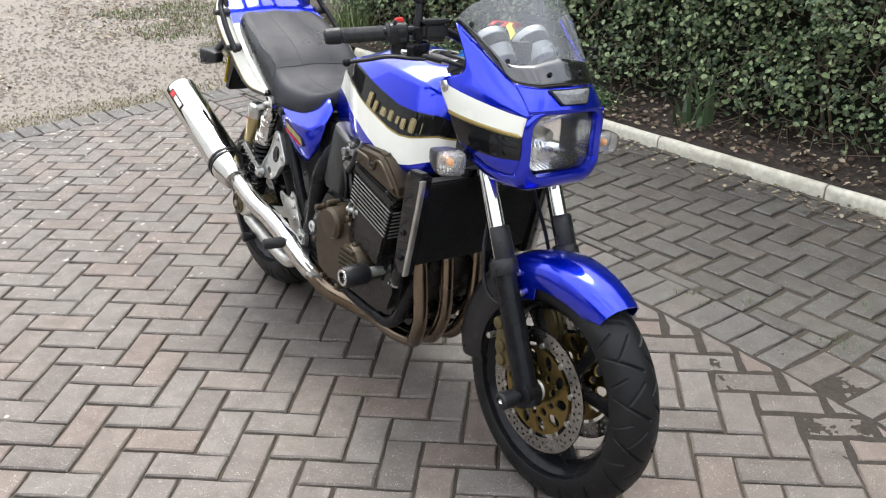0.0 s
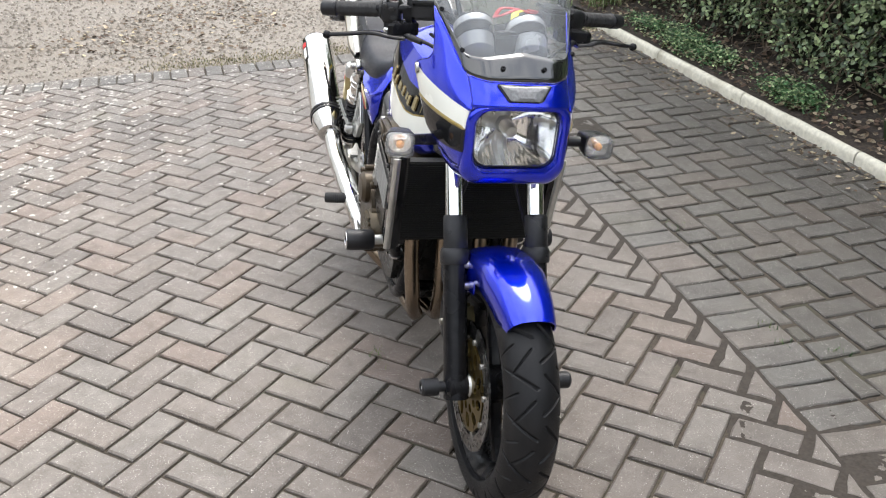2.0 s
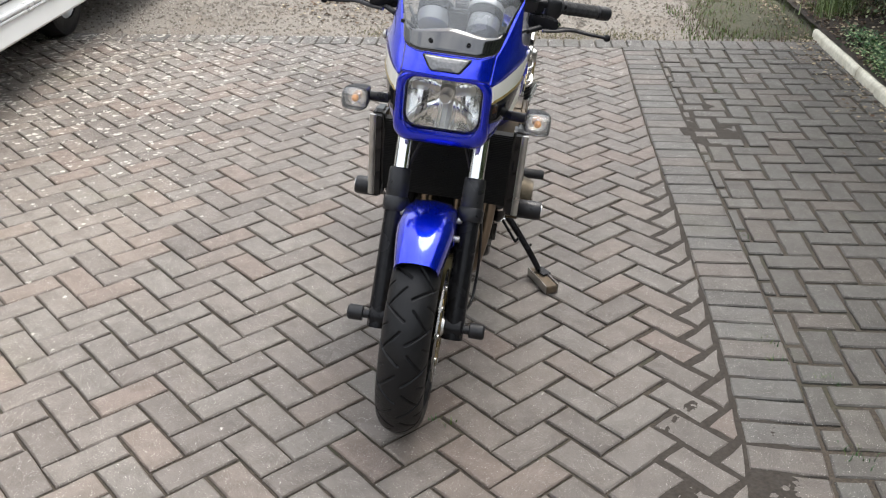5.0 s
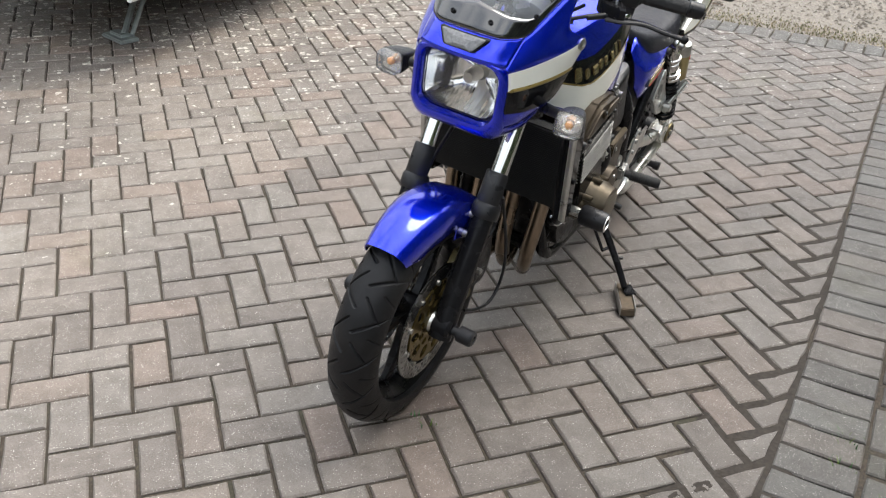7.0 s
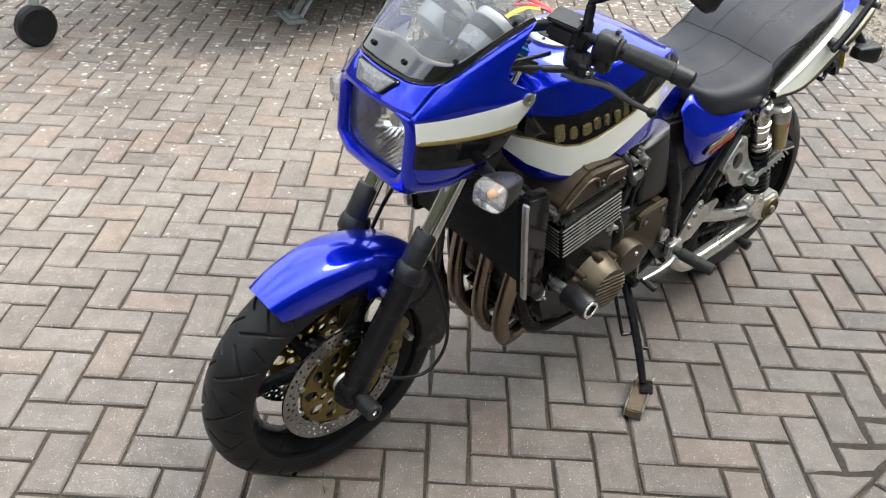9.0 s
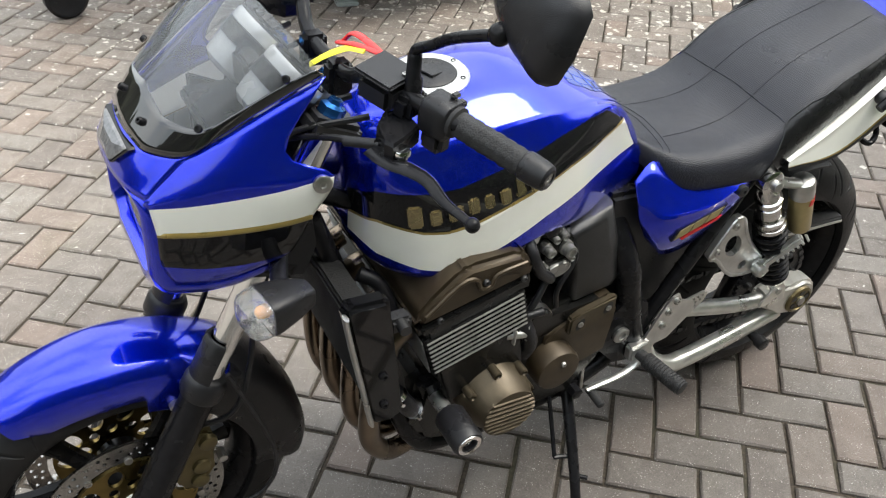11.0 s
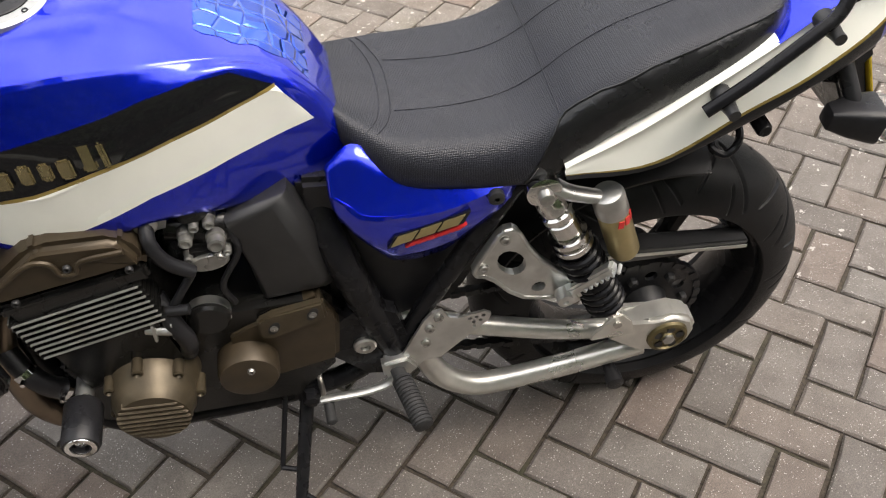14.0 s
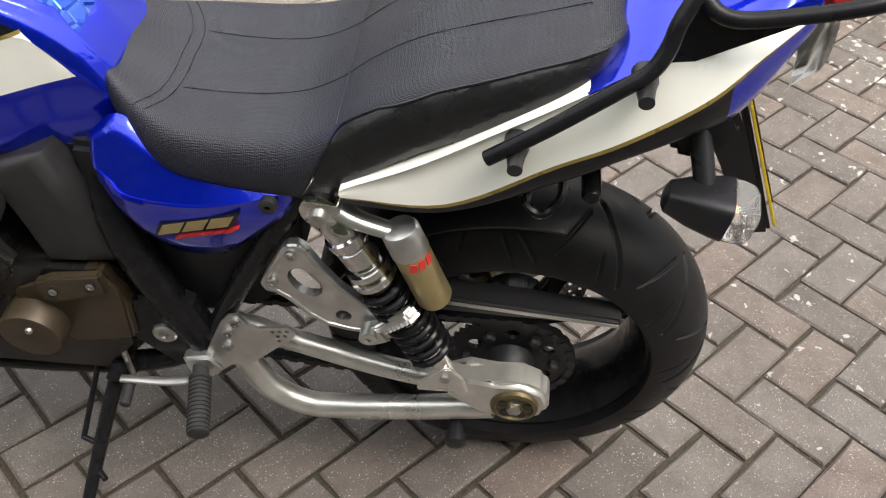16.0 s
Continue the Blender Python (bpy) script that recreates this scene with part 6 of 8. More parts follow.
# carburettors and airbox cover
DULLALLOY = material("oxidised_alloy", (0.26, 0.255, 0.24), 0.33, metal=0.6, grain=0.3, scale=50, dirt=(0.05, 0.045, 0.04), dirt_amount=0.6, dirt_scale=30)
AIRBOX = [(0.704, 0.713), (0.612, 0.747), (0.580, 0.665), (0.550, 0.563), (0.564, 0.541), (0.670, 0.533), (0.682, 0.616)]
for side in (LEFT, RIGHT):
    b = B()
    lathe(b, [(-0.045, 0.026), (-0.035, 0.030), (0.0, 0.030), (0.012, 0.024), (0.05, 0.022)], (0.735, side * 0.128, 0.690), (1, 0, 0.1), 20)
    box(b, (0.735, side * 0.135, 0.655), (0.058, 0.056, 0.046), 0.008)
    lathe(b, [(0, 0.030), (0.012, 0.030), (0.030, 0.022)], (0.745, side * 0.128, 0.722), (0, 0, 1), 18)
    carb = bp("carburettor", b, ENGINE, label="black carburettor body with bright caps")
    for x, z, r_, y_ in ((0.756, 0.698, 0.0095, 0.172), (0.716, 0.691, 0.0120, 0.176), (0.742, 0.716, 0.0070, 0.164), (0.722, 0.716, 0.0080, 0.160), (0.758, 0.662, 0.0065, 0.170), (0.704, 0.668, 0.0060, 0.168)):
        b = B()
        lathe(b, [(side * 0.130, r_ * 1.2), (side * (y_ - 0.014), r_ * 1.2), (side * (y_ - 0.012), r_), (side * y_, r_), (side * (y_ + 0.002), r_ * 0.7), (side * y_, r_ * 0.45)], (x, 0, z), seg=16)
        bp("carb_cap", b, DULLALLOY, carb, "bright screw cap")
    b = B()
    rings = [[(0.732 + 0.029 * f_ * math.cos(t_), side * y_, 0.650 + 0.0155 * f_ * math.sin(t_) - 0.12 * 0.029 * f_ * math.cos(t_)) for t_ in [2 * math.pi * k / 24 for k in range(24)]] for y_, f_ in ((0.150, 1.0), (0.166, 1.0), (0.169, 0.9), (0.169, 0.5))]
    skin(b, rings)
    bp("float_cover", b, DULLALLOY, carb, "dull oval cover")
    b = B()
    plate(b, [(0.828, 0.746), (0.782, 0.752), (0.772, 0.742), (0.778, 0.718), (0.820, 0.710), (0.832, 0.722)], side * 0.150, side * 0.156)
    lathe(b, [(side * 0.150, 0.016), (side * 0.164, 0.016), (side * 0.166, 0.012)], (0.802, 0, 0.732), seg=18)
    bp("intake_flange", b, ALLOY, carb, "bright intake flange", smooth=30)
    b = B()
    tube(b, [(0.802, side * 0.160, 0.732), (0.800, side * 0.178, 0.712), (0.785, side * 0.182, 0.678), (0.755, side * 0.178, 0.648)], 0.0105, 12, 6)
    tube(b, [(0.70, side * 0.150, 0.70), (0.69, side * 0.160, 0.66), (0.72, side * 0.165, 0.60), (0.71, side * 0.16, 0.55)], 0.005, 8, 6)
    tube(b, [(0.757, side * 0.172, 0.640), (0.778, side * 0.182, 0.612), (0.796, side * 0.184, 0.580), (0.800, side * 0.180, 0.555)], 0.0065, 10, 6)
    bp("carb_hose", b, PLASTIC, carb, "black rubber hose")
    b = B()
    tube(b, [(0.838, side * 0.190, 0.553), (0.808, side * 0.196, 0.551), (0.788, side * 0.196, 0.550)], 0.0085, 12, 2)
    for x_ in (0.826, 0.800):
        box(b, (x_, side * 0.198, 0.553), (0.005, 0.012, 0.036), 0.0015)
    bp("water_union", b, ALLOY, carb, "bright pipe union with clips")
    # moulded lid: a flat outer face with a wide rounded shoulder behind
    o = AIRBOX
    o2 = [(0.699, 0.707), (0.634, 0.733), (0.606, 0.655), (0.578, 0.572), (0.586, 0.554), (0.662, 0.544), (0.676, 0.616)]

    def between(k, y):
        return [(xa + (xb - xa) * k, side * y, za + (zb - za) * k) for (xa, za), (xb, zb) in zip(o, o2)]

    b = B()
    skin(b, [between(0, 0.085), between(0, 0.134), between(0.12, 0.141), between(0.45, 0.149), between(1.0, 0.156), [(x * 0.9 + 0.064, side * 0.1575, z * 0.9 + 0.064) for x, z in o2]])
    bp("airbox_cover", b, DARKGREY, label="dark grey plastic airbox cover", smooth=70)

# ---- radiator ----
b = B()
solid(b, [(1.145, 0.725), (1.105, 0.725), (1.070, 0.490), (1.095, 0.490)], -0.195, 0.195, 0.004)
radiator = bp("radiator", b, CORE, label="wide black radiator")
b = B()
for k in range(40):
    z = 0.497 + 0.0056 * k
    box(b, (1.0975 + (z - 0.49) * 0.213 + 0.001, 0, z), (0.002, 0.375, 0.0012), 0)
tagged(bp("radiator_mesh", b, CORE, radiator, smooth=False), kind="stuff")
for side in (LEFT, RIGHT):
    b = B()
    solid(b, [(1.160, 0.742), (1.150, 0.752), (1.085, 0.748), (1.045, 0.475), (1.070, 0.462), (1.104, 0.468)], side * 0.180, side * 0.214, 0.008, 2)
    guard = bp("radiator_shroud", b, GLOSS, radiator, "glossy black radiator shroud")
    b = B()
    tube(b, [(1.1585, side * 0.2125, 0.738), (1.157, side * 0.2125, 0.722), (1.146, side * 0.2125, 0.665), (1.126, side * 0.2125, 0.57), (1.106, side * 0.2125, 0.474)], 0.0095, 12, 4, flat=0.45)
    bp("shroud_trim", b, ALLOY, radiator, "silver trim strip on the shroud")
    for x, z in ((1.09, 0.585), (1.085, 0.515)):
        bolt((x, side * 0.214, z), 0.008, (0, side, 0), radiator, SATIN)
    b = B()
    tube(b, [(1.06, side * 0.14, 0.50), (1.03, side * 0.17, 0.46), (1.00, side * 0.165, 0.41), (0.97, side * 0.13, 0.38)], 0.017, 12, 6)
    hose = bp("coolant_hose", b, PLASTIC)
    for q, ax in (((1.035, side * 0.168, 0.465), (-0.5, 0.3 * side, -0.8)), ((0.995, side * 0.163, 0.405), (-0.5, -0.3 * side, -0.8))):
        b = B()
        lathe(b, [(-0.005, 0.0185), (0.005, 0.0185)], q, ax, 16)
        lathe(b, [(0, 0.004), (side * 0.026, 0.004)], q, (0, 1, 0), 8)
        bp("hose_clip", b, CHROME, hose, "bright hose clip")
b = B()
tube(b, [(1.08, 0.09, 0.70), (1.05, 0.11, 0.68), (1.03, 0.13, 0.60), (1.04, 0.13, 0.54)], 0.013, 12, 6)
tube(b, [(1.07, 0.17, 0.66), (1.03, 0.18, 0.655)], 0.012, 10, 1)
bp("coolant_hose", b, PLASTIC)
b = B()
box(b, (1.055, 0.185, 0.668), (0.04, 0.03, 0.03), 0.006)
lathe(b, [(0.18, 0.012), (0.215, 0.010)], (1.055, 0, 0.672), seg=10)
bp("horn_bracket", b, DARKGREY)

# ---- exhaust ----
for y in (-0.135, -0.050, 0.050, 0.135):
    b = B()
    s_ = 1 if y > 0 else -1
    tube(b, [(0.985, y, 0.600), (1.030, y, 0.575), (1.058, y * 1.02, 0.50), (1.066, y * 0.98, 0.40), (1.058, y * 0.90, 0.31), (1.025, y * 0.80, 0.245), (0.98, y * 0.66, 0.205), (0.88, y * 0.55 - 0.02, 0.192), (0.78, y * 0.30 - 0.05, 0.192)], 0.0205, 16, 6)
    bp("header_pipe", b, PIPE, label="heat-stained steel header pipe")
b = B()
tube(b, [(0.80, -0.055, 0.192), (0.70, -0.085, 0.198), (0.60, -0.140, 0.225), (0.53, -0.180, 0.277)], [0.040, 0.031], 20, 6)
bp("collector_pipe", b, PIPE, label="heat-stained collector pipe")
b = B()
tube(b, [(0.545, -0.172, 0.265), (0.52, -0.185, 0.285), (0.44, -0.212, 0.350), (0.36, -0.225, 0.385), (0.26, -0.235, 0.410), (0.15, -0.240, 0.452)], [0.033, 0.029], 20, 6)
bp("link_pipe", b, POLISHED, label="polished link pipe")
m0, m1 = Vector((0.155, -0.246, 0.452)), Vector((-0.318, -0.252, 0.652))
d = (m1 - m0).normalized()
L = (m1 - m0).length
b = B()
lathe(b, [(0, 0.030), (0.004, 0.040), (0.05, 0.055), (0.075, 0.0575), (L - 0.012, 0.0575), (L - 0.004, 0.055), (L, 0.050), (L + 0.004, 0.034), (L - 0.004, 0.030), (L - 0.06, 0.028)], m0, d, 48)
muffler = bp("silencer", b, POLISHED, label="polished round steel silencer")
for h in (0.085, 0.100):
    b = B()
    ring(b, [(h - 0.004, 0.0575), (h - 0.004, 0.0605), (h + 0.004, 0.0605), (h + 0.004, 0.0575)], m0, d, 40)
    bp("strap", b, PLASTIC, muffler, "black silencer strap")
b = B()
tube(b, [m0 + d * 0.09 + Vector((0, 0.055, 0.02)), (0.16, -0.17, 0.53)], 0.010, 8, 1)
lathe(b, [(0, 0.016), (-0.05, 0.016)], (0.155, -0.155, 0.525), (0, 1, 0), 14)
bp("silencer_bracket", b, SATIN, muffler)
bn = (Vector((0, -1, 0)) * 0.9 + Vector((0.2, 0, 0.45))).normalized()
bn = (bn - d * bn.dot(d)).normalized()
for kind, h0, h1, w, mt, nm in ((0, L - 0.135, L - 0.035, 0.022, INKBLACK, "badge"), (1, L - 0.128, L - 0.072, 0.014, WHITE, "badge_bar"), (2, L - 0.066, L - 0.042, 0.018, RED, "badge_mark")):
    b = B()
    tn = d.cross(bn)
    rings = []
    for a_ in (-1, -0.33, 0.33, 1):
        an = a_ * w / 2 / 0.058
        nrm = bn * math.cos(an) + tn * math.sin(an)
        rings.append([m0 + d * h + nrm * (0.0583 + 0.0006 * kind + e2) for h, e2 in ((h0, 0), (h1, 0), (h1, 0.0012), (h0, 0.0012))])
    skin(b, rings)
    bp(nm, b, mt, muffler)

# crash bobbins on the engine
for side in (LEFT, RIGHT):
    z, x = (0.428, 0.955) if side > 0 else (0.415, 0.930)
    b = B()
    lathe(b, [(side * 0.13, 0.014), (side * 0.222, 0.014)], (x, 0, z), seg=16)
    bob = bp("bobbin_spacer", b, ALLOY)
    b = B()
    lathe(b, [(side * 0.215, 0.024), (side * 0.222, 0.029), (side * 0.285, 0.029), (side * 0.292, 0.026), (side * 0.292, 0.014), (side * 0.278, 0.013), (side * 0.278, 0.001)], (x, 0, z), seg=28)
    bp("crash_bobbin", b, PLASTIC, bob, "black nylon crash bobbin")
    bolt((x, side * 0.279, z), 0.011, (0, side, 0), bob, CHROME, 0.007)
    b = B()
    ring(b, [(side * 0.2915, 0.0150), (side * 0.2935, 0.0155), (side * 0.2935, 0.0225), (side * 0.2915, 0.0230)], (x, 0, z), seg=28)
    bp("bobbin_ring", b, CHROME, bob, "bright ring on the bobbin's end")
    b = B()
    box(b, (x - 0.03, side * 0.155, z + 0.015), (0.11, 0.03, 0.085), 0.01, turned(0, 20, 0))
    bp("bobbin_mount", b, SATIN, bob)

# ---- frame ----
for side in (LEFT, RIGHT):
    y = side
    b = B()
    tube(b, [(1.145, y * 0.045, 0.80), (1.06, y * 0.085, 0.55), (1.005, y * 0.125, 0.36), (0.955, y * 0.135, 0.265), (0.86, y * 0.135, 0.245), (0.66, y * 0.135, 0.262), (0.54, y * 0.135, 0.30), (0.475, y * 0.135, 0.36)], 0.0185, 14, 6)
    fr = bp("cradle_tube", b, SATIN, label="black frame cradle tube")
    b = B()
    tube(b, [(0.572, y * 0.045, 0.710), (0.570, y * 0.105, 0.668), (0.542, y * 0.144, 0.58), (0.500, y * 0.144, 0.44), (0.470, y * 0.142, 0.36)], 0.027, 16, 6)
    tube(b, [(0.455, y * 0.145, 0.39), (0.395, y * 0.150, 0.52), (0.315, y * 0.150, 0.67), (0.255, y * 0.145, 0.735), (0.0, y * 0.10, 0.80)], 0.016, 12, 6)
    tube(b, [(1.13, y * 0.04, 0.84), (0.95, y * 0.05, 0.76), (0.65, y * 0.04, 0.745), (0.40, y * 0.07, 0.69), (0.25, y * 0.10, 0.72)], 0.015, 12, 6)
    bp("rear_frame_tube", b, SATIN)
    b = B()
    plate(b, [(0.575, 0.455), (0.520, 0.500), (0.470, 0.470), (0.435, 0.36), (0.45, 0.305), (0.52, 0.32), (0.575, 0.38)], y * 0.135, y * 0.160)
    bp("pivot_plate", b, SATIN, smooth=False)
    b = B()
    lathe(b, [(y * 0.158, 0.019), (y * 0.166, 0.019), (y * 0.169, 0.016), (y * 0.169, 0.009), (y * 0.163, 0.008)], (0.523, 0, 0.403), seg=20)
    bp("pivot_bolt", b, STEEL)
    # black filler added between tank, side cover and swingarm so that no daylight shows
    b = B()
    solid(b, [(0.60, 0.74), (0.29, 0.72), (0.30, 0.58), (0.36, 0.45), (0.46, 0.41), (0.53, 0.42), (0.60, 0.46)], y * 0.04, y * 0.122, 0.01)
    bp("gap_filler", b, PLASTIC)

# side covers
for side in (LEFT, RIGHT):
    cl = [[(0.558, 0.124, 0.766), (0.518, 0.116, 0.794), (0.466, 0.130, 0.768), (0.380, 0.148, 0.743), (0.283, 0.150, 0.742)],
          [(0.557, 0.143, 0.732), (0.532, 0.157, 0.722), (0.500, 0.171, 0.708), (0.400, 0.178, 0.710), (0.281, 0.160, 0.737)],
          [(0.556, 0.144, 0.726), (0.531, 0.159, 0.715), (0.499, 0.173, 0.701), (0.400, 0.178, 0.704), (0.284, 0.161, 0.731)],
          [(0.548, 0.150, 0.692), (0.522, 0.165, 0.664), (0.488, 0.174, 0.650), (0.404, 0.176, 0.660), (0.316, 0.167, 0.684)],
          [(0.518, 0.148, 0.640), (0.492, 0.154, 0.612), (0.470, 0.157, 0.594), (0.430, 0.158, 0.593), (0.392, 0.158, 0.604)]]
    rows_c, pick = strips([[(x, side * y, z) for x, y, z in l_] for l_ in cl], 5, 3, [0, 0, 0, 0])
    b = B()
    skin(b, rows_c, cap=False, loop=False)
    cover = thicken(bp("side_cover", b, BLUE, label="glossy blue side cover", smooth=30), 0.003)
    b = B()
    lathe(b, [(side * 0.168, 0.012), (side * 0.178, 0.012), (side * 0.180, 0.009), (side * 0.180, 0.004), (side * 0.174, 0.004)], (0.325, 0, 0.716), seg=16)
    bp("cover_fastener", b, DARKGREY, cover)
    # badge: a slanting black plate with a row of gold bars and a shorter row of red ones
    def slanted(x0, x1, z0, z1, y0, y1):
        lean = 0.010
        rise = 0.30
        return [[(x + lean * (0 if z == z0 else -1), side * y, z + (0.428 - x) * rise) for x, z in ((x0, z0), (x1, z0), (x1, z1), (x0, z1))] for y in (y0, y1)]
    b = B()
    skin(b, slanted(0.482, 0.372, 0.6610, 0.6840, 0.172, 0.1800))
    badge = bp("badge", b, GLOSS, cover, "small black badge with gold and red bars", smooth=False)
    for x0, x1 in ((0.477, 0.447), (0.443, 0.414), (0.410, 0.380)):
        b = B()
        skin(b, slanted(x0, x1, 0.6630, 0.6820, 0.179, 0.1815))
        bp("badge_bar", b, PALEGOLD, badge, "gold badge bar", smooth=False)
    for k in range(5):
        b = B()
        skin(b, slanted(0.456 - 0.0165 * k, 0.4425 - 0.0165 * k, 0.6500, 0.6590, 0.172, 0.1800))
        bp("badge_bar", b, RED, badge, "red badge bar", smooth=False)

# ---- swingarm, shocks, footrests ----
for side in (LEFT, RIGHT):
    def extrusion(bm, pts, r):
        """A drawn tube with a shallow groove along its outer flank."""
        path = spline(pts, 6)
        rings = []
        for i, q in enumerate(path):
            d_ = (path[min(i + 1, len(path) - 1)] - path[max(i - 1, 0)]).normalized()
            out_ = Vector((0, side, 0))
            out_ = (out_ - d_ * out_.dot(d_)).normalized()
            up_ = d_.cross(out_) * -side
            row = []
            for k in range(24):
                a_ = 2 * math.pi * k / 24
                rr = r * (1 - 0.16 * math.exp(-((a_ - 5.85) / 0.20) ** 2))
                row.append(q + out_ * (math.cos(a_) * rr) + up_ * (math.sin(a_) * rr * 1.08))
            rings.append(row)
        skin(bm, rings)
        return bm

    b = B()
    extrusion(b, [(0.50, side * 0.115, 0.400), (0.40, side * 0.130, 0.396), (0.30, side * 0.140, 0.374), (0.17, side * 0.144, 0.339), (0.02, side * 0.145, 0.317)], 0.0172)
    swing = bp("swingarm", b, SWING, label="brushed aluminium swingarm")
    b = B()
    extrusion(b, [(0.432, side * 0.120, 0.380), (0.420, side * 0.130, 0.315), (0.388, side * 0.139, 0.252), (0.335, side * 0.143, 0.216), (0.275, side * 0.144, 0.214), (0.16, side * 0.145, 0.234), (0.02, side * 0.146, 0.268)], 0.0208)
    bp("swingarm_brace", b, SWING, swing, "curved lower brace tube")
    b = B()
    solid(b, [(0.100, 0.352), (0.060, 0.350), (0.020, 0.362), (-0.022, 0.366), (-0.056, 0.348), (-0.068, 0.318), (-0.060, 0.287), (-0.034, 0.268), (0.012, 0.268), (0.040, 0.286), (0.100, 0.318)], side * 0.120, side * 0.170, 0.009, 3)
    bp("axle_block", b, SWING, swing)
    b = B()
    ring(b, [(side * 0.170, 0.010), (side * 0.168, 0.038), (side * 0.176, 0.036), (side * 0.178, 0.030), (side * 0.174, 0.028), (side * 0.174, 0.014), (side * 0.178, 0.012), (side * 0.178, 0.010)], (-0.012, 0, 0.313), seg=36)
    ecc = bp("axle_eccentric", b, DULLGOLD, swing, "bronze chain adjuster ring")
    # black discs on the face stand for the shade inside the ring's holes
    b = B()
    for k in range(5):
        t = 2 * math.pi * k / 5 + 0.4
        lathe(b, [(side * 0.1735, 0.0075), (side * 0.1765, 0.0075)], (-0.012 + 0.0215 * math.cos(t), 0, 0.313 + 0.0215 * math.sin(t)), seg=10)
    bp("dark_hole_inset", b, INKBLACK, ecc)
    b = B()
    lathe(b, [(side * 0.165, 0.012), (side * 0.182, 0.012), (side * 0.184, 0.008)], (-0.012, 0, 0.313), seg=6)
    bp("axle_nut", b, STEEL, swing)
    b = B()
    lathe(b, [(side * 0.15, 0.012), (side * 0.172, 0.012), (side * 0.173, 0.016), (side * 0.192, 0.016), (side * 0.194, 0.013)], (0.075, 0, 0.215), seg=18)
    bp("stand_bobbin", b, PLASTIC, swing, "black paddock stand bobbin")
    # heel guard with small holes
    b = B()
    plate(b, [(0.478, 0.336), (0.455, 0.392), (0.428, 0.455), (0.414, 0.474), (0.399, 0.478), (0.387, 0.457), (0.372, 0.451), (0.328, 0.460), (0.317, 0.452), (0.320, 0.438), (0.360, 0.395), (0.398, 0.354), (0.426, 0.350), (0.450, 0.326)], side * 0.168, side * 0.173,
          [(0.330, 0.450, 0.0035), (0.341, 0.448, 0.0035), (0.352, 0.446, 0.0035), (0.334, 0.439, 0.0035), (0.345, 0.436, 0.0035), (0.344, 0.425, 0.003)])
    hg = bp("heel_guard", b, ALLOY, label="drilled aluminium heel guard", smooth=False)
    for x, z in ((0.404, 0.462), (0.424, 0.400), (0.418, 0.436), (0.455, 0.352)):
        bolt((x, side * 0.173, z), 0.0085, (0, side, 0), hg)
    # shock
    t0, t1 = Vector((0.258, side * 0.170, 0.722)), Vector((0.096, side * 0.165, 0.386))
    ax = (t1 - t0).normalized()
    ln = (t1 - t0).length
    b = B()
    lathe(b, [(0, 0.014), (0.02, 0.016), (0.03, 0.0225), (0.052, 0.0225), (0.054, 0.027), (0.066, 0.027), (0.068, 0.0215), (0.074, 0.0215), (0.076, 0.0245), (0.104, 0.0245), (0.106, 0.022), (0.112, 0.022), (0.114, 0.031), (0.124, 0.031), (0.126, 0.026), (0.130, 0.026), (0.132, 0.033), (0.142, 0.033), (0.145, 0.024), (ln - 0.04, 0.018), (ln - 0.02, 0.016), (ln, 0.012)], t0, ax, 24)
    lathe(b, [(side * -0.012, 0.024), (side * -0.010, 0.026), (side * 0.014, 0.026), (side * 0.017, 0.022)], t0, (0, 1, 0), 22)
    shock = bp("shock_absorber", b, POLISHED, label="silver rear shock with black spring")
    b = B()
    u = ax.cross(Vector((0, 1, 0))).normalized()
    v = ax.cross(u)
    turns = 9.5
    pts = []
    for k in range(int(turns * 14) + 1):
        t = k / 14
        h = 0.150 + (ln - 0.150 - 0.045) * t / turns
        r = 0.0305
        pts.append(t0 + ax * h + (u * math.cos(2 * math.pi * t) + v * math.sin(2 * math.pi * t)) * r)
    tube(b, pts, 0.0058, 8, 1)
    bp("spring", b, SATIN, shock, "black coil spring")
    b = B()
    lathe(b, [(side * 0.008, 0.011), (side * 0.030, 0.011), (side * 0.033, 0.007)], t0, (0, 1, 0), 16)
    bp("shock_bolt", b, STEEL, shock)
    b = B()
    lathe(b, [(side * 0.010, 0.008), (side * 0.022, 0.008)], t1, (0, 1, 0), 6)
    bp("shock_bolt", b, STEEL, shock)
    b = B()
    solid(b, [(0.138, 0.362), (0.102, 0.406), (0.088, 0.408), (0.070, 0.388), (0.060, 0.350), (0.138, 0.346)], side * 0.176, side * 0.182, 0.002)
    bp("shock_lug", b, SWING, shock)
    r0, r1 = Vector((0.162, side * 0.178, 0.702)), Vector((0.112, side * 0.178, 0.566))
    rx_ = (r1 - r0).normalized()
    b = B()
    lathe(b, [(-0.004, 0.012), (0, 0.022), (0.006, 0.025), (0.040, 0.0255), (0.042, 0.0245)], r0, rx_, 26)
    tube(b, [t0 + Vector((-0.01, 0, 0.004)), Vector((0.215, side * 0.176, 0.708)), r0 + rx_ * 0.012], [0.017, 0.013], 12, 4, flat=0.7)
    bp("reservoir_cap", b, ALLOY, shock)
    b = B()
    lathe(b, [(0.040, 0.0245), (0.135, 0.0245), (0.142, 0.021), (0.142, 0.001)], r0, rx_, 26)
    res = bp("shock_reservoir", b, PALEGOLD, shock, "gold remote reservoir")
    b = B()
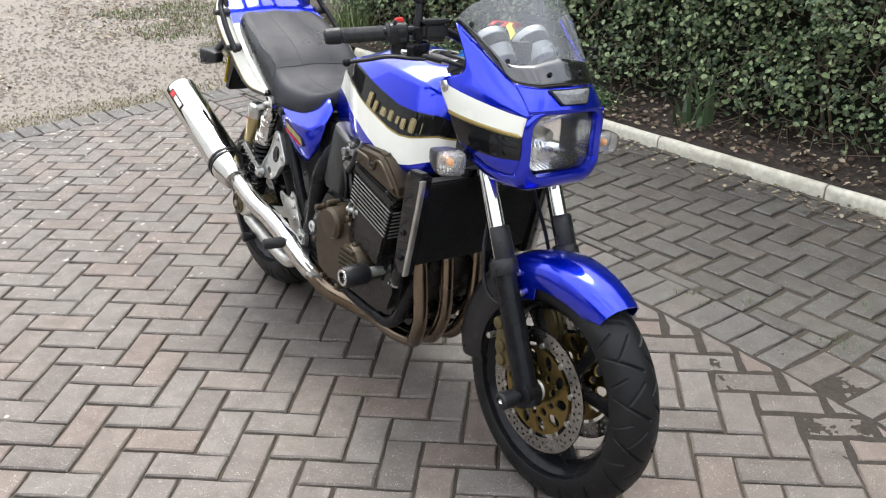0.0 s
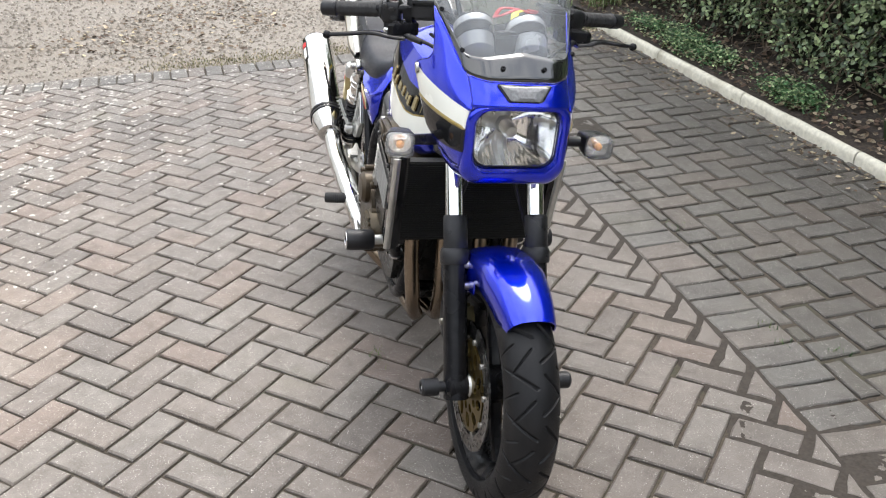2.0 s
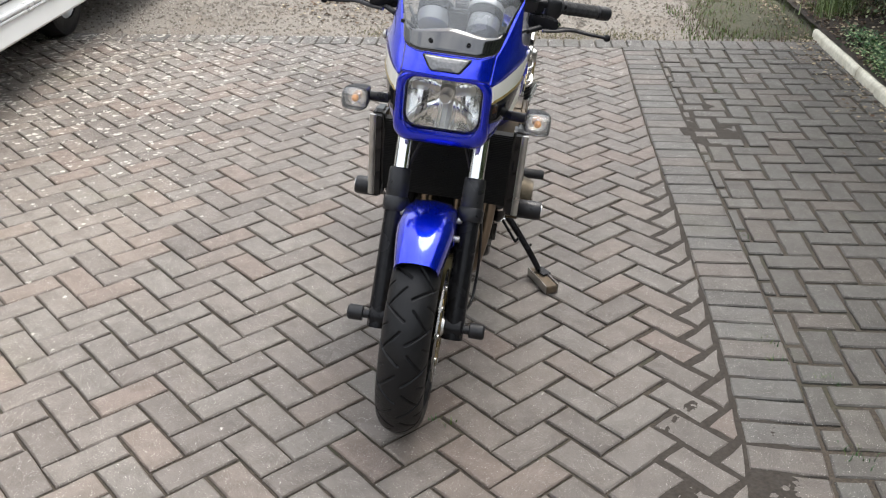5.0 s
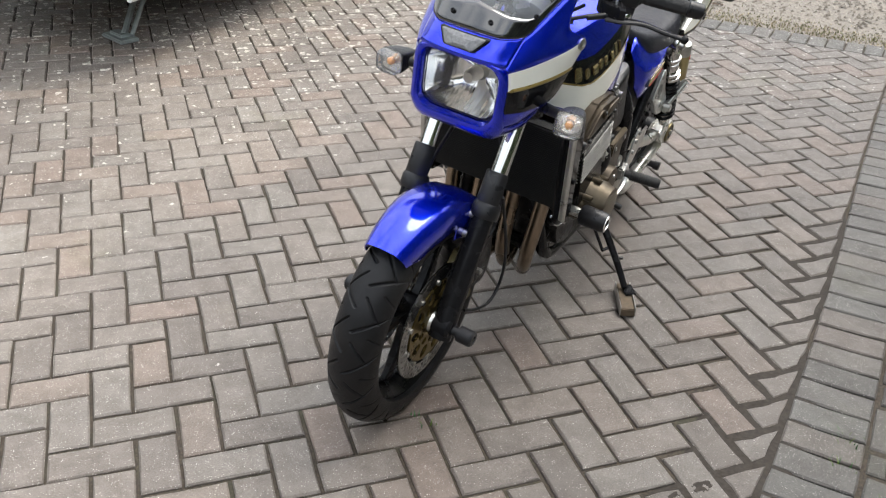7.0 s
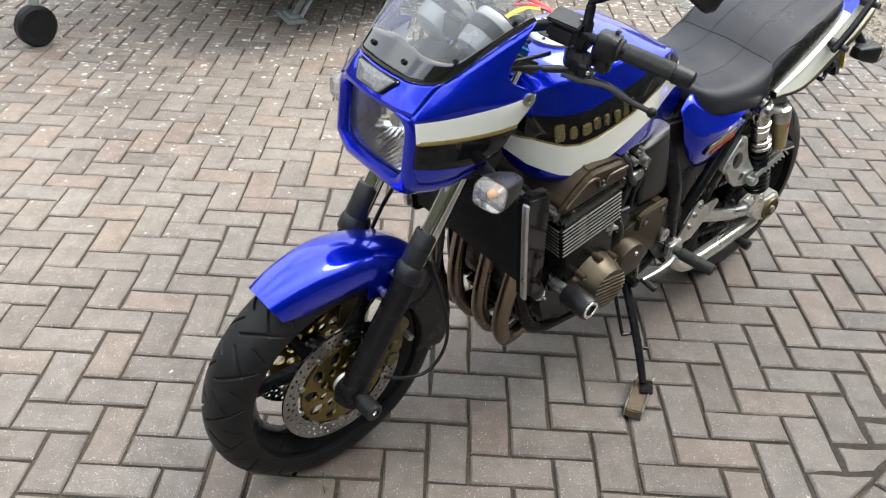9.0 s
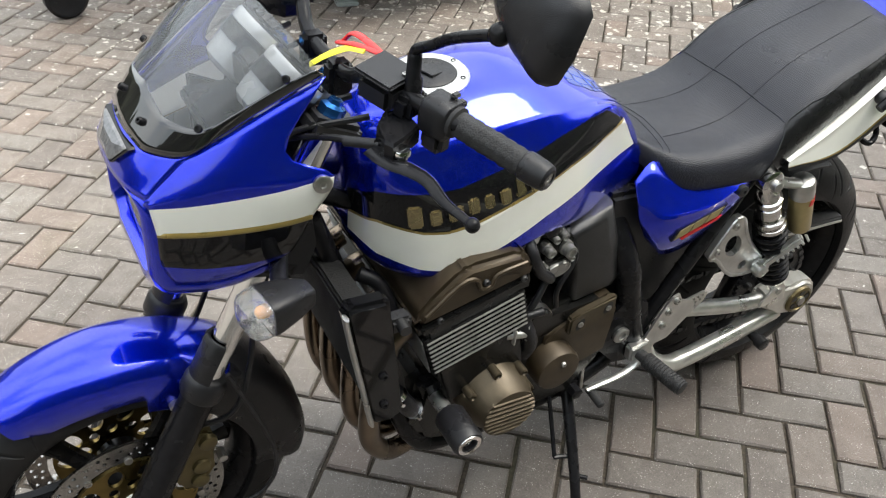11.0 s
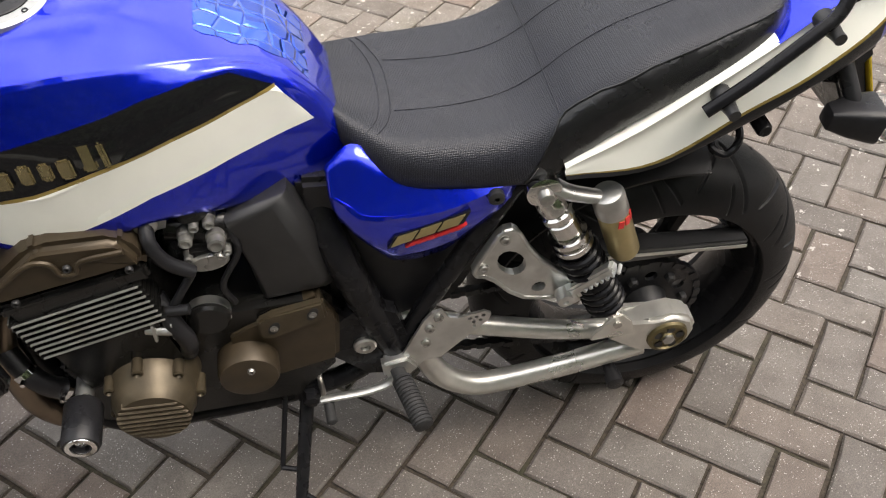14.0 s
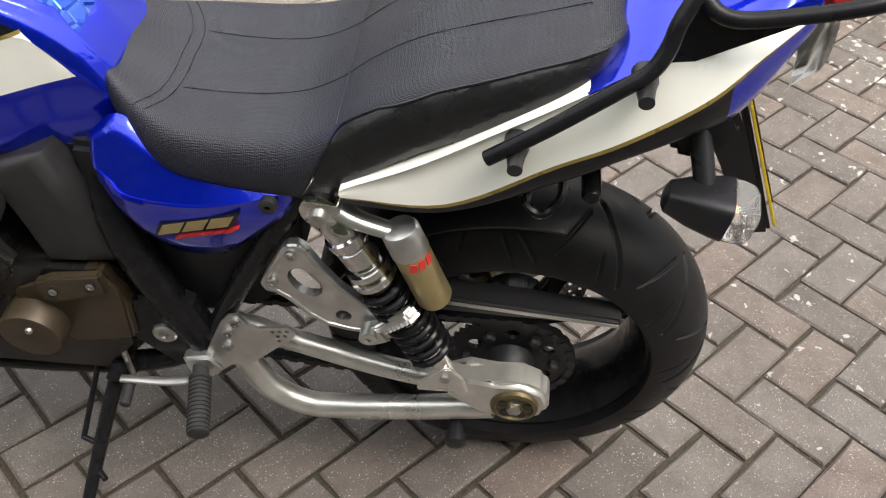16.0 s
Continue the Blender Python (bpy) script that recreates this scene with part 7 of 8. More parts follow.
    for k in range(3):
        an = radians((-65 + k * 28) * side)
        uu = rx_.cross(Vector((0, 1, 0))).normalized()
        nrm = (Vector((0, side, 0)) * math.cos(an) + uu * math.sin(an) * side)
        box(b, r0 + rx_ * 0.052 + nrm * 0.0248, (0.009, 0.0015, 0.013), 0, nrm.to_track_quat("Y", "Z").to_matrix())
    bp("reservoir_marks", b, RED, res, "red marks", smooth=False)
    # pillion footrest hanger
    b = B()
    o = [(0.353, 0.560), (0.346, 0.578), (0.318, 0.634), (0.309, 0.644), (0.296, 0.646), (0.286, 0.638), (0.268, 0.602), (0.245, 0.567), (0.212, 0.533), (0.192, 0.515), (0.184, 0.496), (0.190, 0.479), (0.204, 0.472), (0.235, 0.474), (0.266, 0.482), (0.292, 0.502), (0.318, 0.534), (0.336, 0.548), (0.348, 0.550)]
    holes_ = [(0.292, 0.570, 0.0205, 1.5, 1.05), (0.243, 0.505, 0.0115)]
    plate(b, o, side * 0.160, side * 0.174, holes_)
    # raised rim round the holes and the edge
    cx_, cz_ = 0.268, 0.552
    for k in range(len(o)):
        (xa, za), (xb, zb) = o[k], o[(k + 1) % len(o)]
        tube(b, [(xa + (cx_ - xa) * 0.03, side * 0.173, za + (cz_ - za) * 0.03), (xb + (cx_ - xb) * 0.03, side * 0.173, zb + (cz_ - zb) * 0.03)], 0.0042, 8, 1)
    hanger = bp("footrest_hanger", b, ALLOY, label="silver pillion footrest hanger with round holes", smooth=30)
    for x, z in ((0.306, 0.625), (0.336, 0.568)):
        bolt((x, side * 0.174, z), 0.0085, (0, side, 0), hanger, STEEL)
    b = B()
    pg = [Vector((0.192, side * 0.184, 0.497)), Vector((0.140, side * 0.214, 0.580))]
    box(b, (pg[0] + pg[1]) / 2, (0.022, 0.016, 0.095), 0.004, (pg[1] - pg[0]).to_track_quat("Z", "Y").to_matrix())
    for k in range(7):
        q = pg[0].lerp(pg[1], 0.25 + 0.12 * k)
        box(b, q + Vector((-0.004, side * 0.009, 0.002)), (0.020, 0.006, 0.005), 0.001, (pg[1] - pg[0]).to_track_quat("Z", "Y").to_matrix())
    box(b, (0.194, side * 0.184, 0.488), (0.034, 0.024, 0.036), 0.006, turned(0, 30, 0))
    lathe(b, [(side * 0.180, 0.013), (side * 0.202, 0.013), (side * 0.204, 0.009), (side * 0.204, 0.005), (side * 0.199, 0.004)], (0.205, 0, 0.492), seg=16)
    bp("pillion_footrest", b, ALLOY, hanger, "folded alloy pillion footrest")
    # rider footrest
    b = B()
    f0, f1 = Vector((0.475, side * 0.175, 0.345)), Vector((0.448, side * 0.290, 0.338))
    ax2 = (f1 - f0).normalized()
    prof = [(0.0, 0.012), (0.022, 0.013), (0.024, 0.0165)]
    for k in range(13):
        h = 0.026 + 0.007 * k
        prof += [(h, 0.0175), (h + 0.004, 0.0175), (h + 0.0045, 0.0155), (h + 0.0065, 0.0155)]
    prof += [(0.119, 0.0165), (0.121, 0.012)]
    lathe(b, prof, f0, ax2, 16)
    peg = bp("footrest", b, GRIP, label="ribbed rubber rider footrest")
    b = B()
    solid(b, [(0.50, 0.365), (0.455, 0.375), (0.435, 0.345), (0.455, 0.320), (0.495, 0.325)], side * 0.158, side * 0.182, 0.005)
    bp("footrest_mount", b, ALLOY, peg)
    b = B()
    if side > 0:
        tube(b, [(0.472, 0.186, 0.350), (0.49, 0.188, 0.322), (0.53, 0.190, 0.310), (0.585, 0.190, 0.306), (0.606, 0.190, 0.304)], [0.009, 0.007], 10, 4, flat=0.6)
        lever = bp("gear_lever", b, ALLOY, label="alloy gear lever")
        b = B()
        lathe(b, [(0.185, 0.009), (0.230, 0.009), (0.232, 0.006)], (0.603, 0, 0.325), (-0.05, 1, -0.16), 12)
        bp("lever_rubber", b, GRIP, lever)
        b = B()
        tube(b, [(0.60, 0.165, 0.285), (0.603, 0.162, 0.33), (0.605, 0.155, 0.365)], 0.005, 8, 2)
        bp("gear_linkage", b, STEEL, lever)
    else:
        tube(b, [(0.478, -0.190, 0.335), (0.53, -0.200, 0.300), (0.60, -0.205, 0.285)], [0.010, 0.008], 10, 4, flat=0.6)
        box(b, (0.615, -0.210, 0.287), (0.035, 0.03, 0.010), 0.002)
        bp("brake_pedal", b, ALLOY, label="alloy rear brake pedal")

# brake hose looping behind the fork
b = B()
tube(b, [(1.315, 0.125, 0.600), (1.268, 0.133, 0.470), (1.247, 0.136, 0.386), (1.253, 0.136, 0.320), (1.292, 0.133, 0.278), (1.352, 0.125, 0.285), (1.395, 0.112, 0.300)], 0.0042, 10, 6)
bp("brake_hose", b, PLASTIC, label="black brake hose looping behind the fork")
# chain guard, rear caliper, side stand
b = B()
solid(b, [(0.20, 0.475), (0.17, 0.492), (0.02, 0.480), (-0.155, 0.468), (-0.150, 0.452), (0.02, 0.455), (0.18, 0.452)], 0.070, 0.108, 0.004)
cg = bp("chain_guard", b, DARKGREY, label="long dark chain guard")
b = B()
box(b, (0.0, 0.110, 0.468), (0.30, 0.002, 0.006), 0, turned(0, -4, 0))
bp("guard_edge", b, ALLOY, cg, smooth=False)
b = B()
solid(b, [(0.10, 0.33), (0.05, 0.36), (0.03, 0.31), (0.08, 0.27)], -0.115, -0.055, 0.008)
bp("rear_caliper", b, DULLGOLD)
b = B()
tube(b, [(0.625, 0.150, 0.285), (0.643, 0.214, 0.218), (0.661, 0.278, 0.142), (0.677, 0.327, 0.077)], [0.013, 0.010], 12, 3)
box(b, (0.624, 0.148, 0.29), (0.05, 0.03, 0.05), 0.006)
lathe(b, [(0.15, 0.014), (0.185, 0.014), (0.187, 0.010)], (0.622, 0, 0.292), seg=6)
tube(b, [(0.652, 0.242, 0.177), (0.688, 0.230, 0.177)], 0.005, 8, 1)
tube(b, [(0.659, 0.267, 0.148), (0.637, 0.287, 0.148)], 0.005, 8, 1)
tube(b, [(0.686, 0.230, 0.177), (0.665, 0.150, 0.275)], 0.0048, 8, 3)
stand = bp("side_stand", b, SATIN, label="black side stand, folded out")
b = B()
box(b, (0.679, 0.342, 0.073), (0.052, 0.034, 0.006), 0.002, turned(6.4, 0, 40))
bp("stand_foot", b, SATIN, stand)

# ---- small things on the paving ----
b = B()
solid(b, [(-0.075, 0.0), (0.075, 0.0), (0.075, 0.027), (-0.075, 0.027)], -0.021, 0.021, 0.003)
pad = part("stand_pad", b, WOOD, smooth=False)
pad.matrix_world = pose(-0.329, 2.396, 0.0015, 0, 0, 159)
tagged(pad, "worn wooden block under the motorcycle's side stand", "block")
for y in (-0.0225, 0.0225):
    b = B()
    box(b, (0.0, y, 0.017), (0.150, 0.003, 0.032), 0.001)
    part("metal_lip", b, STEEL, pad, "bent metal lip", smooth=False)


def raised_patch(name, cx, cy, rx, ry, top, seed, mat, label, category, n=240, turn=0.0, parent=None):
    """Silt or soil lying in and over the joints: a sheet that rises above the blocks in places."""
    verts, faces = [], []
    for i in range(n + 1):
        for j in range(n + 1):
            u, v = -1 + 2 * i / n, -1 + 2 * j / n
            x, y = u * rx, v * ry
            x, y = cx + x * math.cos(turn) - y * math.sin(turn), cy + x * math.sin(turn) + y * math.cos(turn)
            fall = max(0, 1 - (u * u + v * v) ** 1.2)
            lump = 0.60 * noise.fractal(Vector((x * 44 + seed, y * 44, 3)), 0.8, 2.0, 5) + 1.3 * noise.noise(Vector((x * 13, y * 13, seed)))
            verts.append((x, y, -0.012 + min(1.0, 2.4 * fall) * (0.0100 + top + 0.0012 * lump)))
    for i in range(n):
        for j in range(n):
            a_ = i * (n + 1) + j
            faces.append((a_, a_ + n + 1, a_ + n + 2, a_ + 1))
    ob = new(name, mesh_from(name, verts, faces, mat))
    ob.data.shade_smooth()
    return tagged(ob, label, category, kind="stuff")


VERGE = material("mossy_verge_soil", (0.060, 0.060, 0.034), 0.95, grain=0.5, scale=50, bump=1.0, bump_scale=110, dirt=(0.10, 0.078, 0.054), dirt_amount=0.7, dirt_scale=7)
VP = (KERB_LINE / 2 - 0.10 - 6.02 * math.sqrt(0.5), KERB_LINE / 2 - 0.10 + 6.02 * math.sqrt(0.5))
raised_patch("verge", VP[0], VP[1], 0.62, 0.52, 0.003, 23.0, VERGE, "mossy bare soil of the verge beside the gravel", "soil", turn=2.356)
SILT = [(-0.93, 4.22, 0.42, 0.19, -0.80, 0.0006), (0.30, 2.44, 0.54, 0.15, -0.83, -0.0002), (0.68, 2.02, 0.46, 0.22, -0.95, 0.0004), (-0.40, 3.15, 0.60, 0.11, -0.79, -0.0006)]
for k, (cx_, cy_, rx_, ry_, turn_, top_) in enumerate(SILT):
    raised_patch("silt", cx_, cy_, rx_, ry_, top_, 3.0 + 4 * k, MUD, "dark silt filling worn joints beside the border course", "mud", turn=turn_)


def silted(x, y):
    """How far the blocks here are worn and drowned in silt, 0 to 1."""
    most = 0.0
    for cx_, cy_, rx_, ry_, turn_, _ in SILT:
        dx, dy = x - cx_, y - cy_
        u, v = (dx * math.cos(turn_) + dy * math.sin(turn_)) / rx_, (dy * math.cos(turn_) - dx * math.sin(turn_)) / ry_
        most = max(most, 1 - (u * u + v * v))
    return max(0.0, most) ** 0.5


def scatter_leaves(name, n, place, size, mats, label, category, flat=0.35, seed=1, kind="stuff"):
    """Many small folded leaves in one mesh. place(r) gives a point and a facing."""
    r = random.Random(seed)
    verts, faces, idx = [], [], []
    for _ in range(n):
        q, nrm = place(r)
        s = size * r.uniform(0.6, 1.25)
        up = Vector((r.gauss(0, 1), r.gauss(0, 1), r.gauss(0, 1))).normalized()
        nrm = (Vector(nrm) + up * flat).normalized()
        d = nrm.cross(Vector((r.gauss(0, 1), r.gauss(0, 1), r.gauss(0, 1)))).normalized()
        w = nrm.cross(d)
        o = len(verts)
        fold = r.uniform(0.08, 0.3)
        for a_, b_, c_ in ((-0.5, 0, 0), (-0.22, 0.33, fold), (0.2, 0.33, fold), (0.50, 0, 0.02), (0.2, -0.33, fold), (-0.22, -0.33, fold), (0.05, 0, 0)):
            verts.append(q + d * (a_ * s) + w * (b_ * s) + nrm * (c_ * s * 0.5))
        m_ = r.randrange(len(mats))
        for f_ in ((0, 6, 1), (1, 6, 2), (2, 6, 3), (3, 6, 4), (4, 6, 5), (5, 6, 0)):
            faces.append(tuple(o + i for i in f_))
            idx.append(m_)
    me = bpy.data.meshes.new(name)
    me.from_pydata(verts, [], faces)
    for m_ in mats:
        me.materials.append(m_)
    me.polygons.foreach_set("material_index", idx)
    return tagged(new(name, me), label, category, kind=kind)


def leaf(name, colour, rough=0.32):
    m = bpy.data.materials.new(name)
    m.use_nodes = True
    n, l = m.node_tree.nodes, m.node_tree.links
    p = n["Principled BSDF"]
    g = n.new("ShaderNodeNewGeometry")
    hv = n.new("ShaderNodeHueSaturation")
    hv.inputs["Color"].default_value = (*colour, 1)
    mr = n.new("ShaderNodeMapRange")
    mr.inputs["To Min"].default_value, mr.inputs["To Max"].default_value = 0.55, 1.7
    l.new(g.outputs["Random Per Island"], mr.inputs["Value"])
    l.new(mr.outputs["Result"], hv.inputs["Value"])
    mr2 = n.new("ShaderNodeMapRange")
    mr2.inputs["To Min"].default_value, mr2.inputs["To Max"].default_value = 0.485, 0.515
    mul = n.new("ShaderNodeMath")
    mul.operation, mul.inputs[1].default_value = "MULTIPLY", 7.31
    fr_ = n.new("ShaderNodeMath")
    fr_.operation = "FRACT"
    l.new(g.outputs["Random Per Island"], mul.inputs[0])
    l.new(mul.outputs[0], fr_.inputs[0])
    l.new(fr_.outputs[0], mr2.inputs["Value"])
    l.new(mr2.outputs["Result"], hv.inputs["Hue"])
    l.new(hv.outputs["Color"], p.inputs["Base Color"])
    p.inputs["Roughness"].default_value = rough
    tr = n.new("ShaderNodeBsdfTranslucent")
    l.new(hv.outputs["Color"], tr.inputs["Color"])
    mx = n.new("ShaderNodeMixShader")
    mx.inputs[0].default_value = 0.18
    l.new(p.outputs[0], mx.inputs[1])
    l.new(tr.outputs[0], mx.inputs[2])
    l.new(mx.outputs[0], n["Material Output"].inputs["Surface"])
    return m


LEAF = leaf("privet_leaf", (0.125, 0.170, 0.080))
LEAF2 = leaf("pale_privet_leaf", (0.29, 0.36, 0.185))
LEAF3 = leaf("dark_privet_leaf", (0.062, 0.095, 0.045))
BROWNLEAF = leaf("dead_leaf", (0.10, 0.068, 0.045), 0.8)
PALELEAF = leaf("bleached_leaf", (0.30, 0.25, 0.175), 0.8)
MOSS = leaf("dry_moss", (0.15, 0.145, 0.075), 0.8)
GRASSM = leaf("grass_blade", (0.085, 0.125, 0.030), 0.5)
TWIG = material("hedge_twig", (0.15, 0.115, 0.085), 0.9, grain=0.4, scale=80)
U45, V45 = Vector((-math.sqrt(0.5), math.sqrt(0.5), 0)), Vector((math.sqrt(0.5), math.sqrt(0.5), 0))


def lane(u, v, z=0.0):
    """u metres along the kerb (to the gravel), v metres beyond the kerb line."""
    return V45 * (KERB_LINE * math.sqrt(0.5) + v) + U45 * (u + 3.0) + Vector((0, 0, z))


# soil bed behind the kerb
verts, faces = [], []
NU, NV = 150, 34
for i in range(NU + 1):
    for j in range(NV + 1):
        u, v = -5.0 + 9.2 * i / NU, 0.05 + 2.4 * j / NV
        q = lane(u, v)
        q.z = 0.046 + 0.05 * min(1, v / 0.6) + 0.035 * min(1, max(0, v - 0.05) / 0.3) * noise.fractal(q * 2.5, 1.0, 2.0, 4) + 0.008 * noise.noise(q * 30)
        verts.append(q)
for i in range(NU):
    for j in range(NV):
        a_ = i * (NV + 1) + j
        faces.append((a_, a_ + NV + 1, a_ + NV + 2, a_ + 1))
soil = new("soil_bed", mesh_from("soil_bed", verts, faces, SOIL))
soil.data.shade_smooth()
tagged(soil, "dark soil bed strewn with dead leaves under the hedge", "soil", kind="structure")

# kerb: round-topped edging lengths, butted end to end
edging_kerb = tagged(new("kerb"), "pale weathered concrete kerb edging along the flower bed", "kerb", kind="structure")
for k in range(10):
    u0, u1 = -4.9 + 0.915 * k, -4.9 + 0.915 * k + 0.907
    if u0 > 1.7:
        break
    b = B()
    prof = [(0.0, -0.02), (0.0, 0.034), (0.005, 0.049), (0.016, 0.058), (0.032, 0.058), (0.044, 0.049), (0.049, 0.034), (0.049, -0.02)]
    rings = []
    for i in range(13):
        t = i / 12
        u = u0 + (u1 - u0) * t
        j = Vector((0, 0, 0.0025 * noise.noise(Vector((u * 6, 1, 0)))))
        rings.append([lane(u, v + 0.003 * noise.noise(Vector((u * 5, 7, z * 20))), z + 0.002 * noise.noise(Vector((u * 25, z * 40, 3)))) + j for v, z in prof])
    skin(b, rings)
    ob = part("kerb_stone", b, KERB, edging_kerb, smooth=50)

# hedge
hr = random.Random(21)


def hedge_face(u, z):
    """Distance of the hedge's face beyond the kerb."""
    q = Vector((u * 1.3, z * 1.6, 4.0))
    return 0.33 + 0.17 * noise.fractal(q, 1.0, 2.0, 3) - 0.08 * min(1, max(0, z - 0.2) / 0.5)


def hedge_place(r):
    while True:
        u, z = r.uniform(-4.6, 3.6), 0.12 + 1.77 * r.random()
        full_ = noise.fractal(Vector((u * 5.5, z * 5.5, 8.0)), 0.9, 2.0, 3)
        if r.random() < min(1.0, 0.62 + 0.9 * full_) * min(1.0, 0.22 + max(0.0, z - 0.15) / 0.38):
            break
    v = hedge_face(u, z) + abs(r.gauss(0, 0.13)) + 0.05 * r.random() - 0.05 * max(0.0, full_)
    return lane(u, v, z), (-V45 * 0.8 + Vector((0, 0, 0.75)))


hedge = tagged(new("hedge"), "dense evergreen privet hedge behind the kerb", "hedge")
lv = scatter_leaves("hedge_leaves", 66000, hedge_place, 0.0305, [LEAF, LEAF2, LEAF2, LEAF3, LEAF3], "", "", 0.75, 3)
lv.parent = hedge
# unseen upper hedge, added to hold sky light off the ground and motorcycle
def hedge_upper(r):
    u, z = r.uniform(-4.6, 3.6), r.uniform(1.8, 3.0)
    return lane(u, hedge_face(u, z) + abs(r.gauss(0, 0.14)), z), (-V45 * 0.8 + Vector((0, 0, 0.75)))


lv2 = scatter_leaves("unseen_upper_leaves", 16000, hedge_upper, 0.055, [LEAF, LEAF, LEAF2, LEAF3], "", "", 0.75, 4)
lv2.parent = hedge
b = B()
for k in range(170):
    u = hr.uniform(-4.6, 3.3)
    v = 0.5 + hr.random() * 0.35
    p0 = lane(u, v, 0.05)
    p1 = p0 + U45 * hr.gauss(0, 0.12) + V45 * hr.gauss(-0.02, 0.06) + Vector((0, 0, hr.uniform(0.25, 0.6)))
    p2 = p1 + U45 * hr.gauss(0, 0.2) + V45 * hr.gauss(-0.08, 0.08) + Vector((0, 0, hr.uniform(0.2, 0.7)))
    tube(b, [p0, p1, p2], [hr.uniform(0.006, 0.014), 0.002], 5, 3)
tagged(part("stem_growth", b, TWIG, hedge, "thin woody hedge stems"), kind="stuff")
b = B()
for k in range(1500):
    u, z = hr.uniform(-4.6, 3.3), 0.12 + 1.4 * hr.random() ** 1.6
    p0 = lane(u, hedge_face(u, z) + 0.12, z)
    p1 = p0 + U45 * hr.gauss(0, 0.10) - V45 * hr.uniform(0.02, 0.20) + Vector((0, 0, hr.uniform(-0.14, 0.16)))
    tube(b, [p0, (p0 + p1) / 2 + Vector((0, 0, hr.gauss(0, 0.02))), p1], [0.0028, 0.0014], 4, 2)
tw = part("twig_growth", b, TWIG, hedge)
tagged(tw, kind="stuff")
# added solid filler, near-black for the shade inside; keeps light from shining through
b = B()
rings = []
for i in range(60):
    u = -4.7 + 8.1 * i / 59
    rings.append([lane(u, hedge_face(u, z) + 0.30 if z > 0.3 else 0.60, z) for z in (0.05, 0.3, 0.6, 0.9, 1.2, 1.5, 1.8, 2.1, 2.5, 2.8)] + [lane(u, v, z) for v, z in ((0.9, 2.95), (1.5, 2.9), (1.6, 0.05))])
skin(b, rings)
INNER_MASS = material("hedge_shade_black", (0.012, 0.014, 0.007), 1.0, grain=0.5, scale=30, bump=1.0, bump_scale=40)
part("inner_shade_fill", b, INNER_MASS, hedge)


def litter_place(r):
    u, v = r.uniform(-4.6, 3.9), abs(r.gauss(0, 0.28)) + 0.06
    q = lane(u, v)
    return Vector((q.x, q.y, 0.056 + 0.05 * min(1, v / 0.6) + 0.02 * r.random())), (0, 0, 1)


scatter_leaves("leaf_litter", 3600, litter_place, 0.030, [BROWNLEAF, BROWNLEAF, PALELEAF], "dead leaves lying on the soil under the hedge", "dead leaves", 0.5, 9)


def stray_place(r):
    u, v = r.uniform(-4.0, 4.0), -abs(r.gauss(0, 0.10)) - 0.01
    q = lane(u, v)
    return Vector((q.x, q.y, 0.004 + 0.004 * r.random())), (0, 0, 1)


scatter_leaves("fallen_leaves", 1300, stray_place, 0.022, [BROWNLEAF, PALELEAF, PALELEAF], "dead leaves blown along the foot of the kerb", "dead leaves", 0.4, 12)


def ground_cover(r):
    c = r.choice(((1.4, 0.20), (1.5, 0.15), (2.0, 0.2), (1.15, 0.18), (1.7, 0.26), (-1.9, 0.16), (0.35, 0.15), (0.45, 0.20)))
    u, v = c[0] + r.gauss(0, 0.13), max(0.065, c[1] + r.gauss(0, 0.06))
    return lane(u, v, 0.06 + 0.02 * noise.noise(Vector((u * 9, v * 9, 2))) + 0.08 * r.random()), (0, 0, 1)


COVER = leaf("ground_cover_leaf", (0.055, 0.125, 0.045), 0.45)
scatter_leaves("ground_cover", 6500, ground_cover, 0.019, [COVER, COVER, LEAF2], "low green creeping plants between kerb and hedge", "plants", 0.6, 14)


def blades(name, n, place, length, mats, label, category, seed, width=0.004):
    r = random.Random(seed)
    verts, faces, idx = [], [], []
    for _ in range(n):
        q = Vector(place(r))
        a_ = r.uniform(0, 2 * math.pi)
        d = Vector((math.cos(a_), math.sin(a_), 0))
        s = Vector((-d.y, d.x, 0)) * width * r.uniform(0.6, 1.3)
        ln = length * r.uniform(0.4, 1.2)
        o = len(verts)
        bend = r.uniform(0.1, 0.8)
        for t in (0, 0.5, 1):
            c = q + Vector((0, 0, ln * t * (1 - 0.25 * bend * t))) + d * (ln * bend * t * t)
            w = 1 - 0.85 * t
            verts += [c - s * w, c + s * w]
        faces += [(o, o + 1, o + 3, o + 2), (o + 2, o + 3, o + 5, o + 4)]
        m_ = r.randrange(len(mats))
        idx += [m_, m_]
    me = bpy.data.meshes.new(name)
    me.from_pydata(verts, [], faces)
    for m_ in mats:
        me.materials.append(m_)
    me.polygons.foreach_set("material_index", idx)
    return tagged(new(name, me), label, category, kind="stuff")


# strap-leaved plant by the kerb and a grass tussock at its end
def strap(r):
    return lane(-0.36 + r.gauss(0, 0.07), 0.27 + r.gauss(0, 0.04), 0.06)


blades("strap_plant", 13, strap, 0.27, [LEAF3], "clump of dark strap leaves beside the kerb", "plant", 4, 0.019)


def tuss(r):
    return lane(2.85 + r.gauss(0, 0.10), 0.30 + r.gauss(0, 0.10), 0.03)


blades("grass_tussock", 420, tuss, 0.30, [GRASSM, GRASSM, LEAF2], "bright green grass tussock at the end of the kerb", "grass", 5, 0.004)


